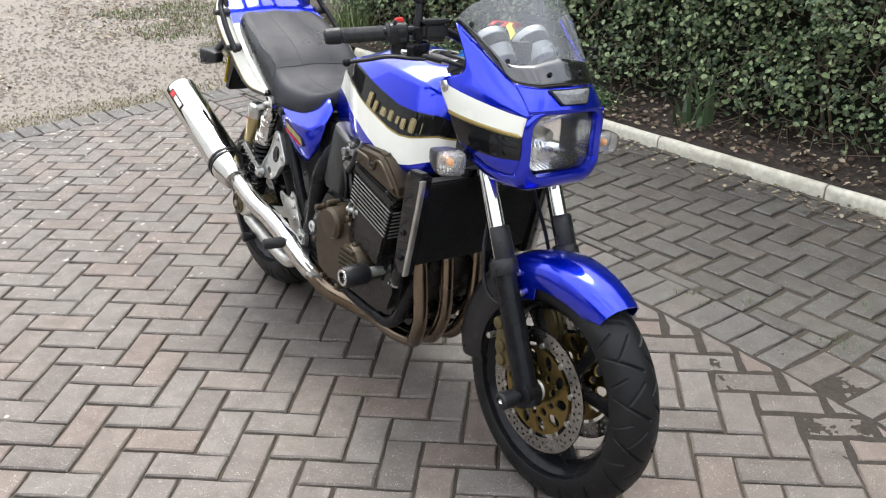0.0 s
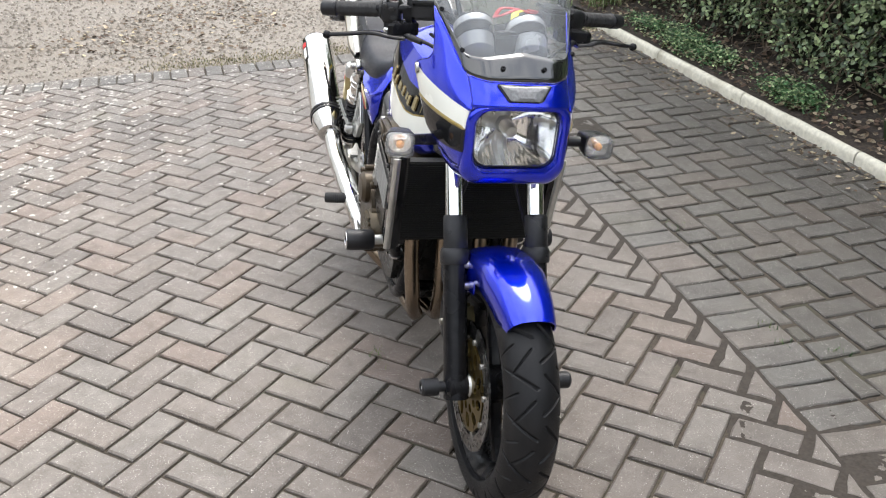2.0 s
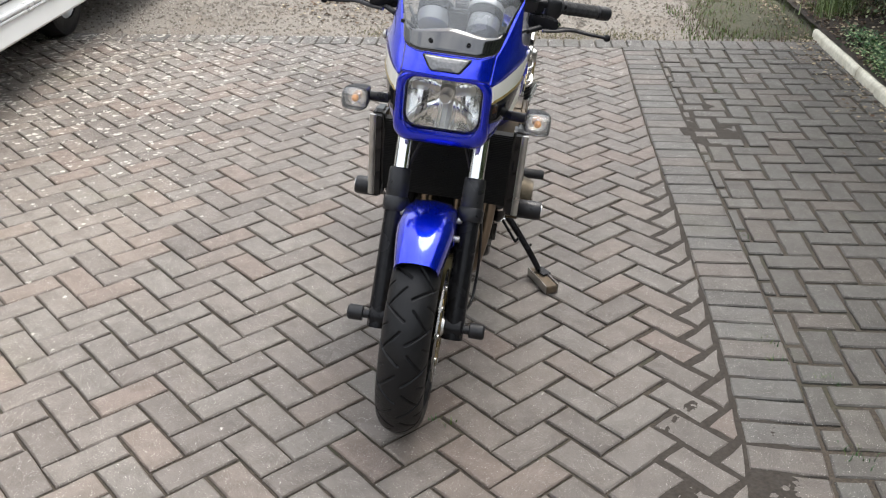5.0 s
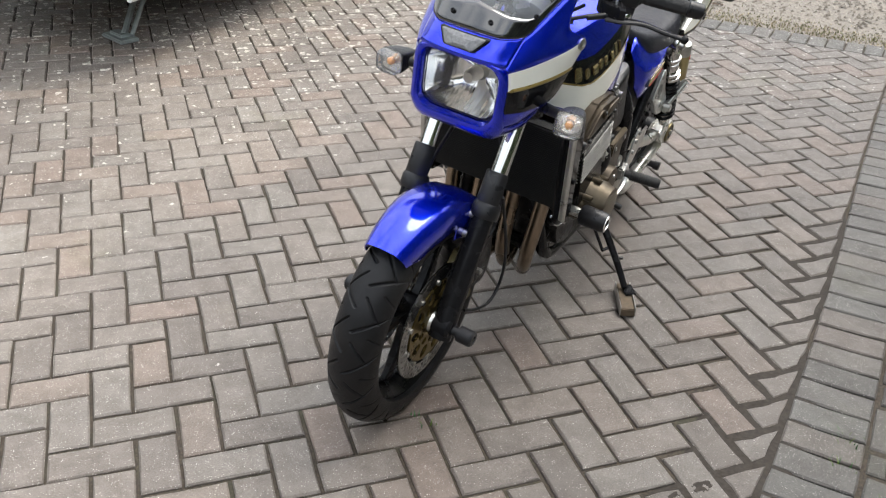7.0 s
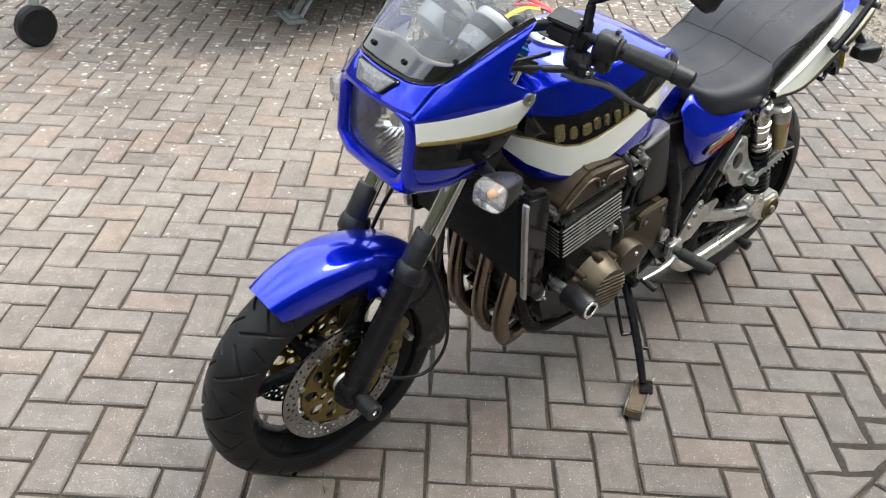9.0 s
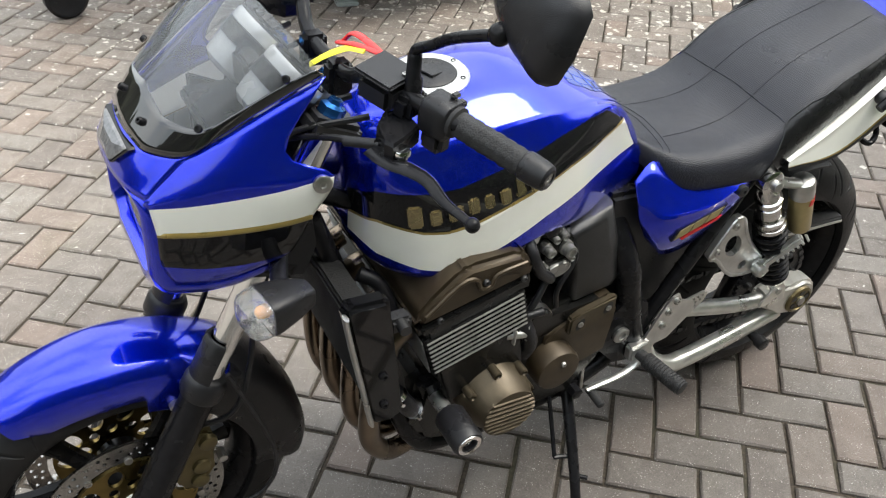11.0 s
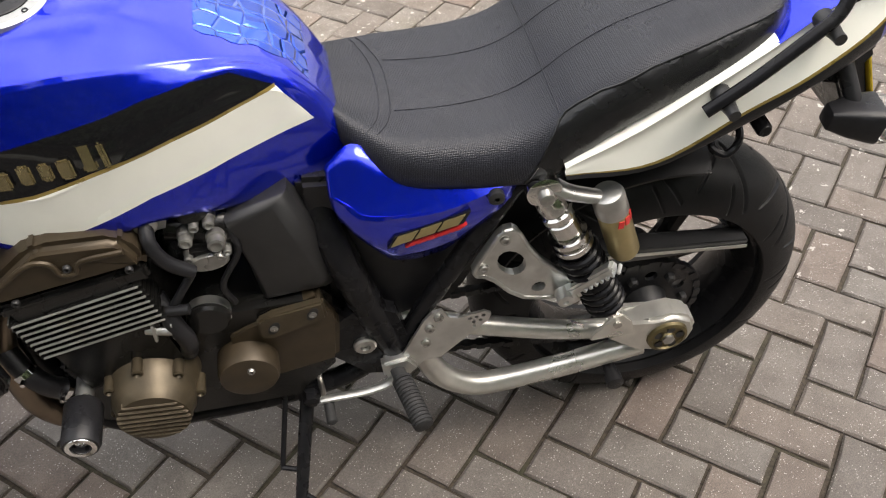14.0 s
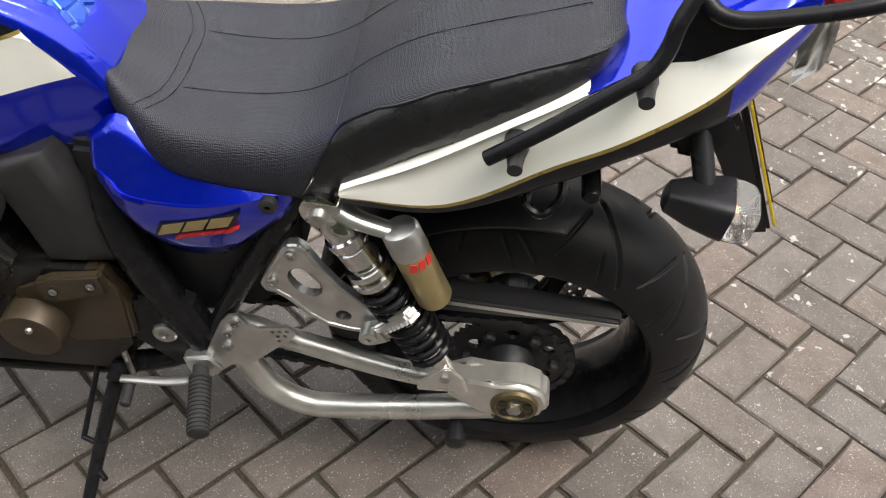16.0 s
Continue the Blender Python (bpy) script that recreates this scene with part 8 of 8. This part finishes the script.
def verge(r):
    while True:
        u, v = r.uniform(2.2, 5.5), r.uniform(-0.85, 0.8)
        x = lane(u, v)
        if x.y - x.x > EDGE + 0.02 and noise.noise(Vector((u * 2, v * 2, 9))) > -0.25:
            return Vector((x.x, x.y, -0.012))


blades("verge_grass", 9000, verge, 0.042, [GRASSM, GRASSM, BROWNLEAF], "short ragged grass verge beside the gravel", "grass", 6, 0.003)


def edge_moss(r):
    x = r.uniform(-3.6, -2.2)
    return Vector((x + r.gauss(0, 0.10), x + EDGE + 0.05 + abs(r.gauss(0, 0.14)), -0.012))


blades("moss_fringe", 2600, edge_moss, 0.016, [MOSS, MOSS, PALELEAF], "yellowish moss fringe where gravel meets paving", "moss", 7, 0.004)


def tufts(r):
    c = r.choice(((0.62, 2.62), (-0.05, 3.25), (0.40, 2.66), (0.47, 2.58), (0.02, 1.62), (0.85, 2.35), (1.0, 2.6), (-0.62, 1.95), (-1.2, 4.7)))
    return Vector((c[0] + r.gauss(0, 0.02), c[1] + r.gauss(0, 0.02), -0.004))


blades("joint_weeds", 150, tufts, 0.022, [GRASSM, COVER], "tiny weeds growing in the paving joints", "weeds", 8, 0.0022)

# gravel beyond the edging: loose stones
gr = random.Random(31)
verts, faces = [], []
made = 0
while made < 26000:
    x, y = gr.uniform(-9.5, 1.0), gr.uniform(0.5, 11.0)
    far_ = y - x - EDGE
    if far_ < 0.03 or far_ > 6.5 or gr.random() > 1.15 - far_ / 6.0:
        continue
    if x + y > KERB_LINE - 0.1 and y - x < EDGE + 0.3:
        continue
    s = gr.uniform(0.006, 0.017) * (1 + 0.12 * far_)
    a_ = gr.uniform(0, math.pi)
    o = len(verts)
    z0 = -0.016 + 0.012 * noise.noise(Vector((x * 1.5, y * 1.5, 0)))
    for dx, dy, dz in ((1, 0, 0.1), (0, 0.75, 0.2), (-1, 0.1, 0.0), (0.1, -0.8, 0.1), (0.05, 0.05, 0.75)):
        verts.append((x + s * (dx * math.cos(a_) - dy * math.sin(a_)), y + s * (dx * math.sin(a_) + dy * math.cos(a_)), max(z0, -0.016) + s * dz))
    faces += [tuple(o + i for i in f_) for f_ in ((0, 1, 4), (1, 2, 4), (2, 3, 4), (3, 0, 4))]
    made += 1
STONES = bpy.data.materials.new("loose_stone")
STONES.use_nodes = True
n, l = STONES.node_tree.nodes, STONES.node_tree.links
rp_ = n.new("ShaderNodeValToRGB")
rp_.color_ramp.elements[0].color, rp_.color_ramp.elements[1].color = (0.13, 0.112, 0.094, 1), (0.37, 0.34, 0.30, 1)
el = rp_.color_ramp.elements.new(0.5)
el.color = (0.22, 0.194, 0.164, 1)
l.new(n.new("ShaderNodeNewGeometry").outputs["Random Per Island"], rp_.inputs["Fac"])
l.new(rp_.outputs["Color"], n["Principled BSDF"].inputs["Base Color"])
n["Principled BSDF"].inputs["Roughness"].default_value = 0.9
tagged(new("gravel", mesh_from("gravel", verts, faces, STONES)), "loose pale gravel and chippings on the drive", "gravel", kind="stuff")


def drive_litter(r):
    while True:
        x, y = r.uniform(-6, -1), r.uniform(4, 10)
        if y - x > EDGE + 0.5 and noise.noise(Vector((x * 0.6, y * 0.6, 2))) > 0.05:
            return Vector((x, y, -0.006)), (0, 0, 1)


scatter_leaves("drive_litter", 2600, drive_litter, 0.035, [BROWNLEAF, BROWNLEAF, PALELEAF], "brown leaf litter scattered over the gravel", "dead leaves", 0.4, 15)

# ---- unseen far trees, added to close the place all round and darken reflections ----
FARTREE = material("backdrop_woodland", (0.030, 0.032, 0.020), 1.0, grain=0.6, scale=0.9, bump=1.0, bump_scale=2.0)
tr_ = random.Random(77)
verts, faces = [], []
NB = 240
for i in range(NB):
    an = 2 * math.pi * i / NB
    top = 4.6 + 1.8 * noise.fractal(Vector((math.cos(an) * 3, math.sin(an) * 3, 1)), 1.0, 2.0, 5) + 0.7 * tr_.random()
    for k, (h, dr) in enumerate(((-0.1, 0.0), (0.35, -0.4), (0.7, 0.0), (1.0, 0.8))):
        r_ = 19 + dr + 0.9 * noise.noise(Vector((math.cos(an) * 9, math.sin(an) * 9, k)))
        verts.append((r_ * math.cos(an) - 1.0, r_ * math.sin(an) + 2.5, max(h, -0.02) * top))
for i in range(NB):
    for k in range(3):
        a_, b_ = i * 4 + k, ((i + 1) % NB) * 4 + k
        faces.append((a_, b_, b_ + 1, a_ + 1))
tagged(new("backdrop", mesh_from("backdrop", verts, faces, FARTREE)), "unseen belt of distant trees added around the drive", "trees", kind="structure")

# ---- caravan ----
CORNER = Vector((-2.80, 1.06, 0))
CD, CN = Vector((-0.745, 0.667, 0)), Vector((0.667, 0.745, 0))
CARW = material("caravan_white", (0.74, 0.75, 0.74), 0.28, coat=0.4, grain=0.03, scale=3, dirt=(0.45, 0.46, 0.42), dirt_amount=0.25, dirt_scale=3)
CARTRIM = material("caravan_trim", (0.55, 0.56, 0.56), 0.35, metal=0.3, grain=0.08, scale=20)
CARDARK = material("caravan_underside", (0.018, 0.018, 0.018), 0.9, grain=0.3, scale=8)
GALV = material("galvanised_steel", (0.36, 0.40, 0.39), 0.5, metal=0.6, grain=0.2, scale=25, dirt=(0.2, 0.16, 0.12), dirt_amount=0.4, dirt_scale=10)
caravan = tagged(new("caravan"), "white touring caravan with galvanised corner steady, parked on the drive", "caravan")


def cv(a_, n_, z):
    return CORNER + CD * a_ - CN * n_ + Vector((0, 0, z))


def cpart(name, bm, mat, parent=None, label="", smooth=False):
    return part(name, bm, mat, parent or caravan, label, smooth)


b = B()
rings = []
for a_, z0, z1, inset in ((-0.16, 0.95, 1.90, 0.05), (-0.10, 0.62, 2.20, 0.02), (0.0, 0.43, 2.42, 0.0), (0.3, 0.43, 2.50, 0.0), (4.6, 0.43, 2.50, 0.0), (4.8, 0.43, 2.42, 0.0)):
    rings.append([cv(a_, inset, z0), cv(a_, inset, z1), cv(a_, 0.12 + inset, z1 + 0.08), cv(a_, 1.98 - inset, z1 + 0.08), cv(a_, 2.10 - inset, z1), cv(a_, 2.10 - inset, z0)])
skin(b, rings)
body = cpart("body", b, CARW, label="white ribbed caravan body", smooth=30)
# lower skirt rail with a rounded bead
b = B()
tube(b, [cv(-0.02, -0.010, 0.50), cv(4.7, -0.010, 0.50)], 0.016, 12, 1)
tube(b, [cv(-0.02, -0.014, 0.475), cv(4.7, -0.014, 0.475)], 0.010, 10, 1)
cpart("trim_rail", b, CARTRIM, label="pale moulded trim rail", smooth=True)
b = B()
rings = []
for a_ in (-0.02, 2.10):
    rings.append([cv(a_, n_, z) for n_, z in ((-0.008, 0.465), (-0.012, 0.36), (0.0, 0.345), (0.022, 0.345), (0.022, 0.465))])
skin(b, rings)
cpart("side_skirt", b, CARW, label="white side skirt")
b = B()
rings = []
for a_ in (2.98, 4.7):
    rings.append([cv(a_, n_, z) for n_, z in ((-0.008, 0.465), (-0.012, 0.36), (0.0, 0.345), (0.022, 0.345), (0.022, 0.465))])
skin(b, rings)
cpart("side_skirt", b, CARW)
b = B()
box(b, (0, 0, 0), (4.5, 1.9, 0.06), 0)
fl_ = cpart("floor_pan", b, CARDARK)
fl_.matrix_world = Matrix.Translation(cv(2.35, 1.05, 0.42)) @ Matrix.Rotation(math.atan2(CD.y, CD.x), 4, "Z")
# door outline on the side
b = B()
door = [(0.55, 0.56), (0.55, 1.95), (1.20, 1.95), (1.20, 0.56)]
for (a0, z0), (a1, z1) in zip(door, door[1:] + door[:1]):
    tube(b, [cv(a0, -0.004, z0), cv(a1, -0.002, z1)], 0.0045, 6, 1)
cpart("door_seal", b, CARDARK, label="dark door seal")
b = B()
rings = []
for s, n_ in ((1.0, 0.0), (0.985, -0.010), (0.95, -0.012)):
    rings.append([cv(0.875 + (a_ - 0.875) * s, n_, 1.255 + (z - 1.255) * s) for a_, z in [(0.57, 0.58), (0.57, 1.93), (1.18, 1.93), (1.18, 0.58)]])
skin(b, rings)
cpart("door", b, CARW, label="white caravan door")
b = B()
tube(b, [cv(0.16, 0.0, 0.405), cv(0.16, -0.028, 0.405)], 0.012, 12, 1)
cpart("marker_knob", b, CARDARK)
for n_ in (0.42, 1.68):
    b = B()
    c = CORNER + CD * 2.52 - CN * n_ + Vector((0, 0, 0.31))
    ring(b, [(-0.085, 0.19), (-0.09, 0.26), (-0.075, 0.295), (-0.04, 0.308), (0.04, 0.308), (0.075, 0.295), (0.09, 0.26), (0.085, 0.19)], c, CN, 48)
    w_ = cpart("wheel", b, RUBBER, label="black caravan tyre", smooth=True)
    b = B()
    lathe(b, [(-0.07, 0.195), (0.05, 0.195), (0.075, 0.185), (0.06, 0.165), (0.045, 0.12), (0.055, 0.06), (0.07, 0.045), (0.072, 0.001)], c, CN, 36)
    cpart("wheel_trim", b, CARTRIM, w_, "grey wheel trim", smooth=True)
# corner steady
sf = Vector((-3.35, 0.97, 0.0))
b = B()
tube(b, [sf + Vector((0.02, 0.02, 0.035)), sf + CD * 0.16 - CN * 0.02 + Vector((0, 0, 0.17)), sf + CD * 0.34 + Vector((0, 0, 0.33))], 0.017, 8, 1)
tube(b, [sf + Vector((0.05, 0.06, 0.035)), sf + CD * 0.16 + CN * 0.04 + Vector((0, 0, 0.17)), sf + CD * 0.34 + CN * 0.05 + Vector((0, 0, 0.33))], 0.012, 8, 1)
steady = cpart("corner_steady", b, GALV, label="galvanised corner steady leg wound down")
b = B()
box(b, (0, 0, 0.012), (0.20, 0.11, 0.022), 0.006)
box(b, (0, 0, 0.030), (0.12, 0.06, 0.02), 0.005)
ft = cpart("steady_foot", b, GALV, steady, "flat steel foot")
ft.matrix_world = Matrix.Translation(sf + Vector((0, 0, 0.001))) @ Matrix.Rotation(0.5, 4, "Z")
# drawbar with jockey wheel at the front
b = B()
hitch = cv(-1.35, 1.05, 0.42)
for n_ in (0.35, 1.75):
    tube(b, [cv(0.1, n_, 0.40), hitch], 0.035, 8, 1)
cpart("drawbar", b, GALV, label="galvanised A-frame drawbar")
jw = Vector((-2.76, -0.16, 0.0))
b = B()
tube(b, [jw + Vector((0, 0, 0.14)), jw + Vector((0, 0, 0.60))], 0.024, 12, 1)
jp = cpart("jockey_post", b, GALV, smooth=True)
b = B()
ring(b, [(-0.028, 0.055), (-0.034, 0.085), (-0.02, 0.099), (0.02, 0.099), (0.034, 0.085), (0.028, 0.055)], jw + Vector((0.02, 0, 0.099)), CN, 32)
lathe(b, [(-0.03, 0.056), (0.03, 0.056)], jw + Vector((0.02, 0, 0.099)), CN, 20)
cpart("jockey_wheel", b, RUBBER, jp, "black jockey wheel", smooth=True)

# ---- paving, piece by piece ----
rp = random.Random(5)
paving = tagged(new("pavement"), "herringbone driveway of weathered brown-grey concrete blocks", "paving", kind="structure")
bed = sheet("bedding", [(-7.5, -3.0), (1.85, -3.0), (1.85, -0.45), (2.35, 0.0), (2.35, 2.3), (0.2, 4.62), (-1.3, 6.15), (-7.5, 0.0)], -0.0088, JOINT)
bed.parent = paving
variants = {}
for along in (True, False):
    for k in range(8):
        w, h = (2 * CELL, CELL) if along else (CELL, 2 * CELL)
        g = 0.0042 + 0.0012 * rp.random()
        r = [rp.uniform(-0.0018, 0.0018) for _ in range(8)]
        poly = [(-w / 2 + g + r[0], -h / 2 + g + r[1]), (w / 2 - g + r[2], -h / 2 + g + r[3]), (w / 2 - g + r[4], h / 2 - g + r[5]), (-w / 2 + g + r[6], h / 2 - g + r[7])]
        variants[along, k] = mesh_from("paving_block", *block_geometry(worn_outline(poly, rp), tilt=(rp.uniform(-0.008, 0.008), rp.uniform(-0.008, 0.008))), PAVER)
far = Joined()
count = 0
for i, j, along in herring(-75, 20, -32, 62):
    w, h = (2, 1) if along else (1, 2)
    x0, y0 = i * CELL, j * CELL
    poly = [(x0, y0), (x0 + w * CELL, y0), (x0 + w * CELL, y0 + h * CELL), (x0, y0 + h * CELL)]
    cx, cy = x0 + w * CELL / 2, y0 + h * CELL / 2
    left = field_piece(poly)
    if not left or area(left) < 0.0012 or not (-7.5 < cx < 1.9 and -3 < cy):
        continue
    whole = abs(area(left) - 2 * CELL * CELL) < 1e-5
    lift = rp.uniform(-0.0015, 0.0015)
    worn = silted(cx, cy)
    near = worn < 0.15 and (cx + 0.35) ** 2 / 1.25 ** 2 + (cy - 2.1) ** 2 / 1.35 ** 2 < 1
    if whole and near and count < 300:
        ob = new("paving_block", variants[along, rp.randrange(8)])
        ob.location, ob.parent = (cx, cy, lift), paving
        ob.rotation_euler[2] = rp.uniform(-0.006, 0.006)
        count += 1
    else:
        g = 0.0047 + 0.0075 * worn
        mx, my = sum(p[0] for p in left) / len(left), sum(p[1] for p in left) / len(left)
        shrunk = []
        for x, y in oriented(left):
            d = max(math.hypot(x - mx, y - my), 1e-4)
            s = max(1 - g * 1.35 / d, 0.3)
            shrunk.append((mx + (x - mx) * s + rp.uniform(-.0016, .0016), my + (y - my) * s + rp.uniform(-.0016, .0016)))
        far.add(*block_geometry(worn_outline(shrunk, rp, 0.0013 + 0.003 * worn), lift, tilt=(rp.uniform(-0.008, 0.008), rp.uniform(-0.008, 0.008))))
tagged(new("paving_blocks", mesh_from("paving_blocks", far.v, far.f, PAVER_FAR)), kind="stuff").parent = paving

# border course: blocks laid side by side across the line
border = tagged(new("pavement"), "soldier course of grey concrete blocks beside the herringbone", "paving border", kind="structure")
pitch = 0.1035
shape = [(-0.0985, -0.0478), (0.0985, -0.0478), (0.0985, 0.0478), (-0.0985, 0.0478)]
border_mesh = [mesh_from("border_block", *block_geometry([(x + rp.uniform(-.0012, .0012), y + rp.uniform(-.0012, .0012)) for x, y in worn_outline(shape, rp)], tilt=(rp.uniform(-.01, .01), rp.uniform(-.01, .01))), BORDER) for _ in range(5)]


def course(points, offset, parent, meshes, name="border_block"):
    d = 0.0
    for (ax, ay), (bx, by) in zip(points, points[1:]):
        k = math.hypot(bx - ax, by - ay)
        ux, uy = (bx - ax) / k, (by - ay) / k
        nx, ny = -uy, ux
        while d < k:
            ob = new(name, meshes[rp.randrange(len(meshes))])
            ob.location = (ax + ux * d + nx * offset, ay + uy * d + ny * offset, rp.uniform(-.002, .0015))
            ob.rotation_euler[2] = math.atan2(ny, nx) + rp.uniform(-.012, .012)
            ob.parent = parent
            d += pitch
        d -= k


course(INNER[1:], 0.104, border, border_mesh)
edging = tagged(new("pavement"), "edging course of grey blocks where the paving meets gravel", "paving border", kind="structure")
course([(-7.0, -7.0 + EDGE - 0.15), (-1.35, -1.35 + EDGE - 0.15)], 0.0, edging, border_mesh, "edging_block")

# side strip between border and kerb, its herringbone square to the border
strip = Joined()
k45 = math.sqrt(0.5)
for i, j, along in herring(-50, 60, 4, 50):
    w, h = (2, 1) if along else (1, 2)
    corners = []
    for a_, b_ in ((i, j), (i + w, j), (i + w, j + h), (i, j + h)):
        u, v = (0.50 - a_) * CELL, (b_ + 1.1) * CELL
        corners.append((k45 * (u + v), k45 * (-u + v)))
    cx, cy = sum(p[0] for p in corners) / 4, sum(p[1] for p in corners) / 4
    ax, ay, nx, ny = inner_side(cx, cy)
    piece = clip(oriented(corners), ax + nx * 0.208, ay + ny * 0.208, -nx, -ny)
    if len(piece) > 2:
        piece = clip(piece, KERB_LINE, 0, k45, k45)
    if len(piece) > 2:
        piece = clip(piece, -EDGE + 0.29, 0, -k45, k45)
    if len(piece) < 3 or area(piece) < 0.001 or cx > 2.32 or cy < -0.2:
        continue
    mx, my = sum(p[0] for p in piece) / len(piece), sum(p[1] for p in piece) / len(piece)
    shrunk = []
    for x, y in oriented(piece):
        d = max(math.hypot(x - mx, y - my), 1e-4)
        s = max(1 - (0.0135 + 0.010 * silted(mx, my)) / d, 0.3)
        shrunk.append((mx + (x - mx) * s + rp.uniform(-.0012, .0012), my + (y - my) * s + rp.uniform(-.0012, .0012)))
    strip.add(*block_geometry(worn_outline(shrunk, rp, 0.002), rp.uniform(-.003, .002), tilt=(rp.uniform(-.014, .014), rp.uniform(-.014, .014))))
tagged(new("paving_blocks", mesh_from("paving_blocks", strip.v, strip.f, STRIP)), kind="stuff").parent = border
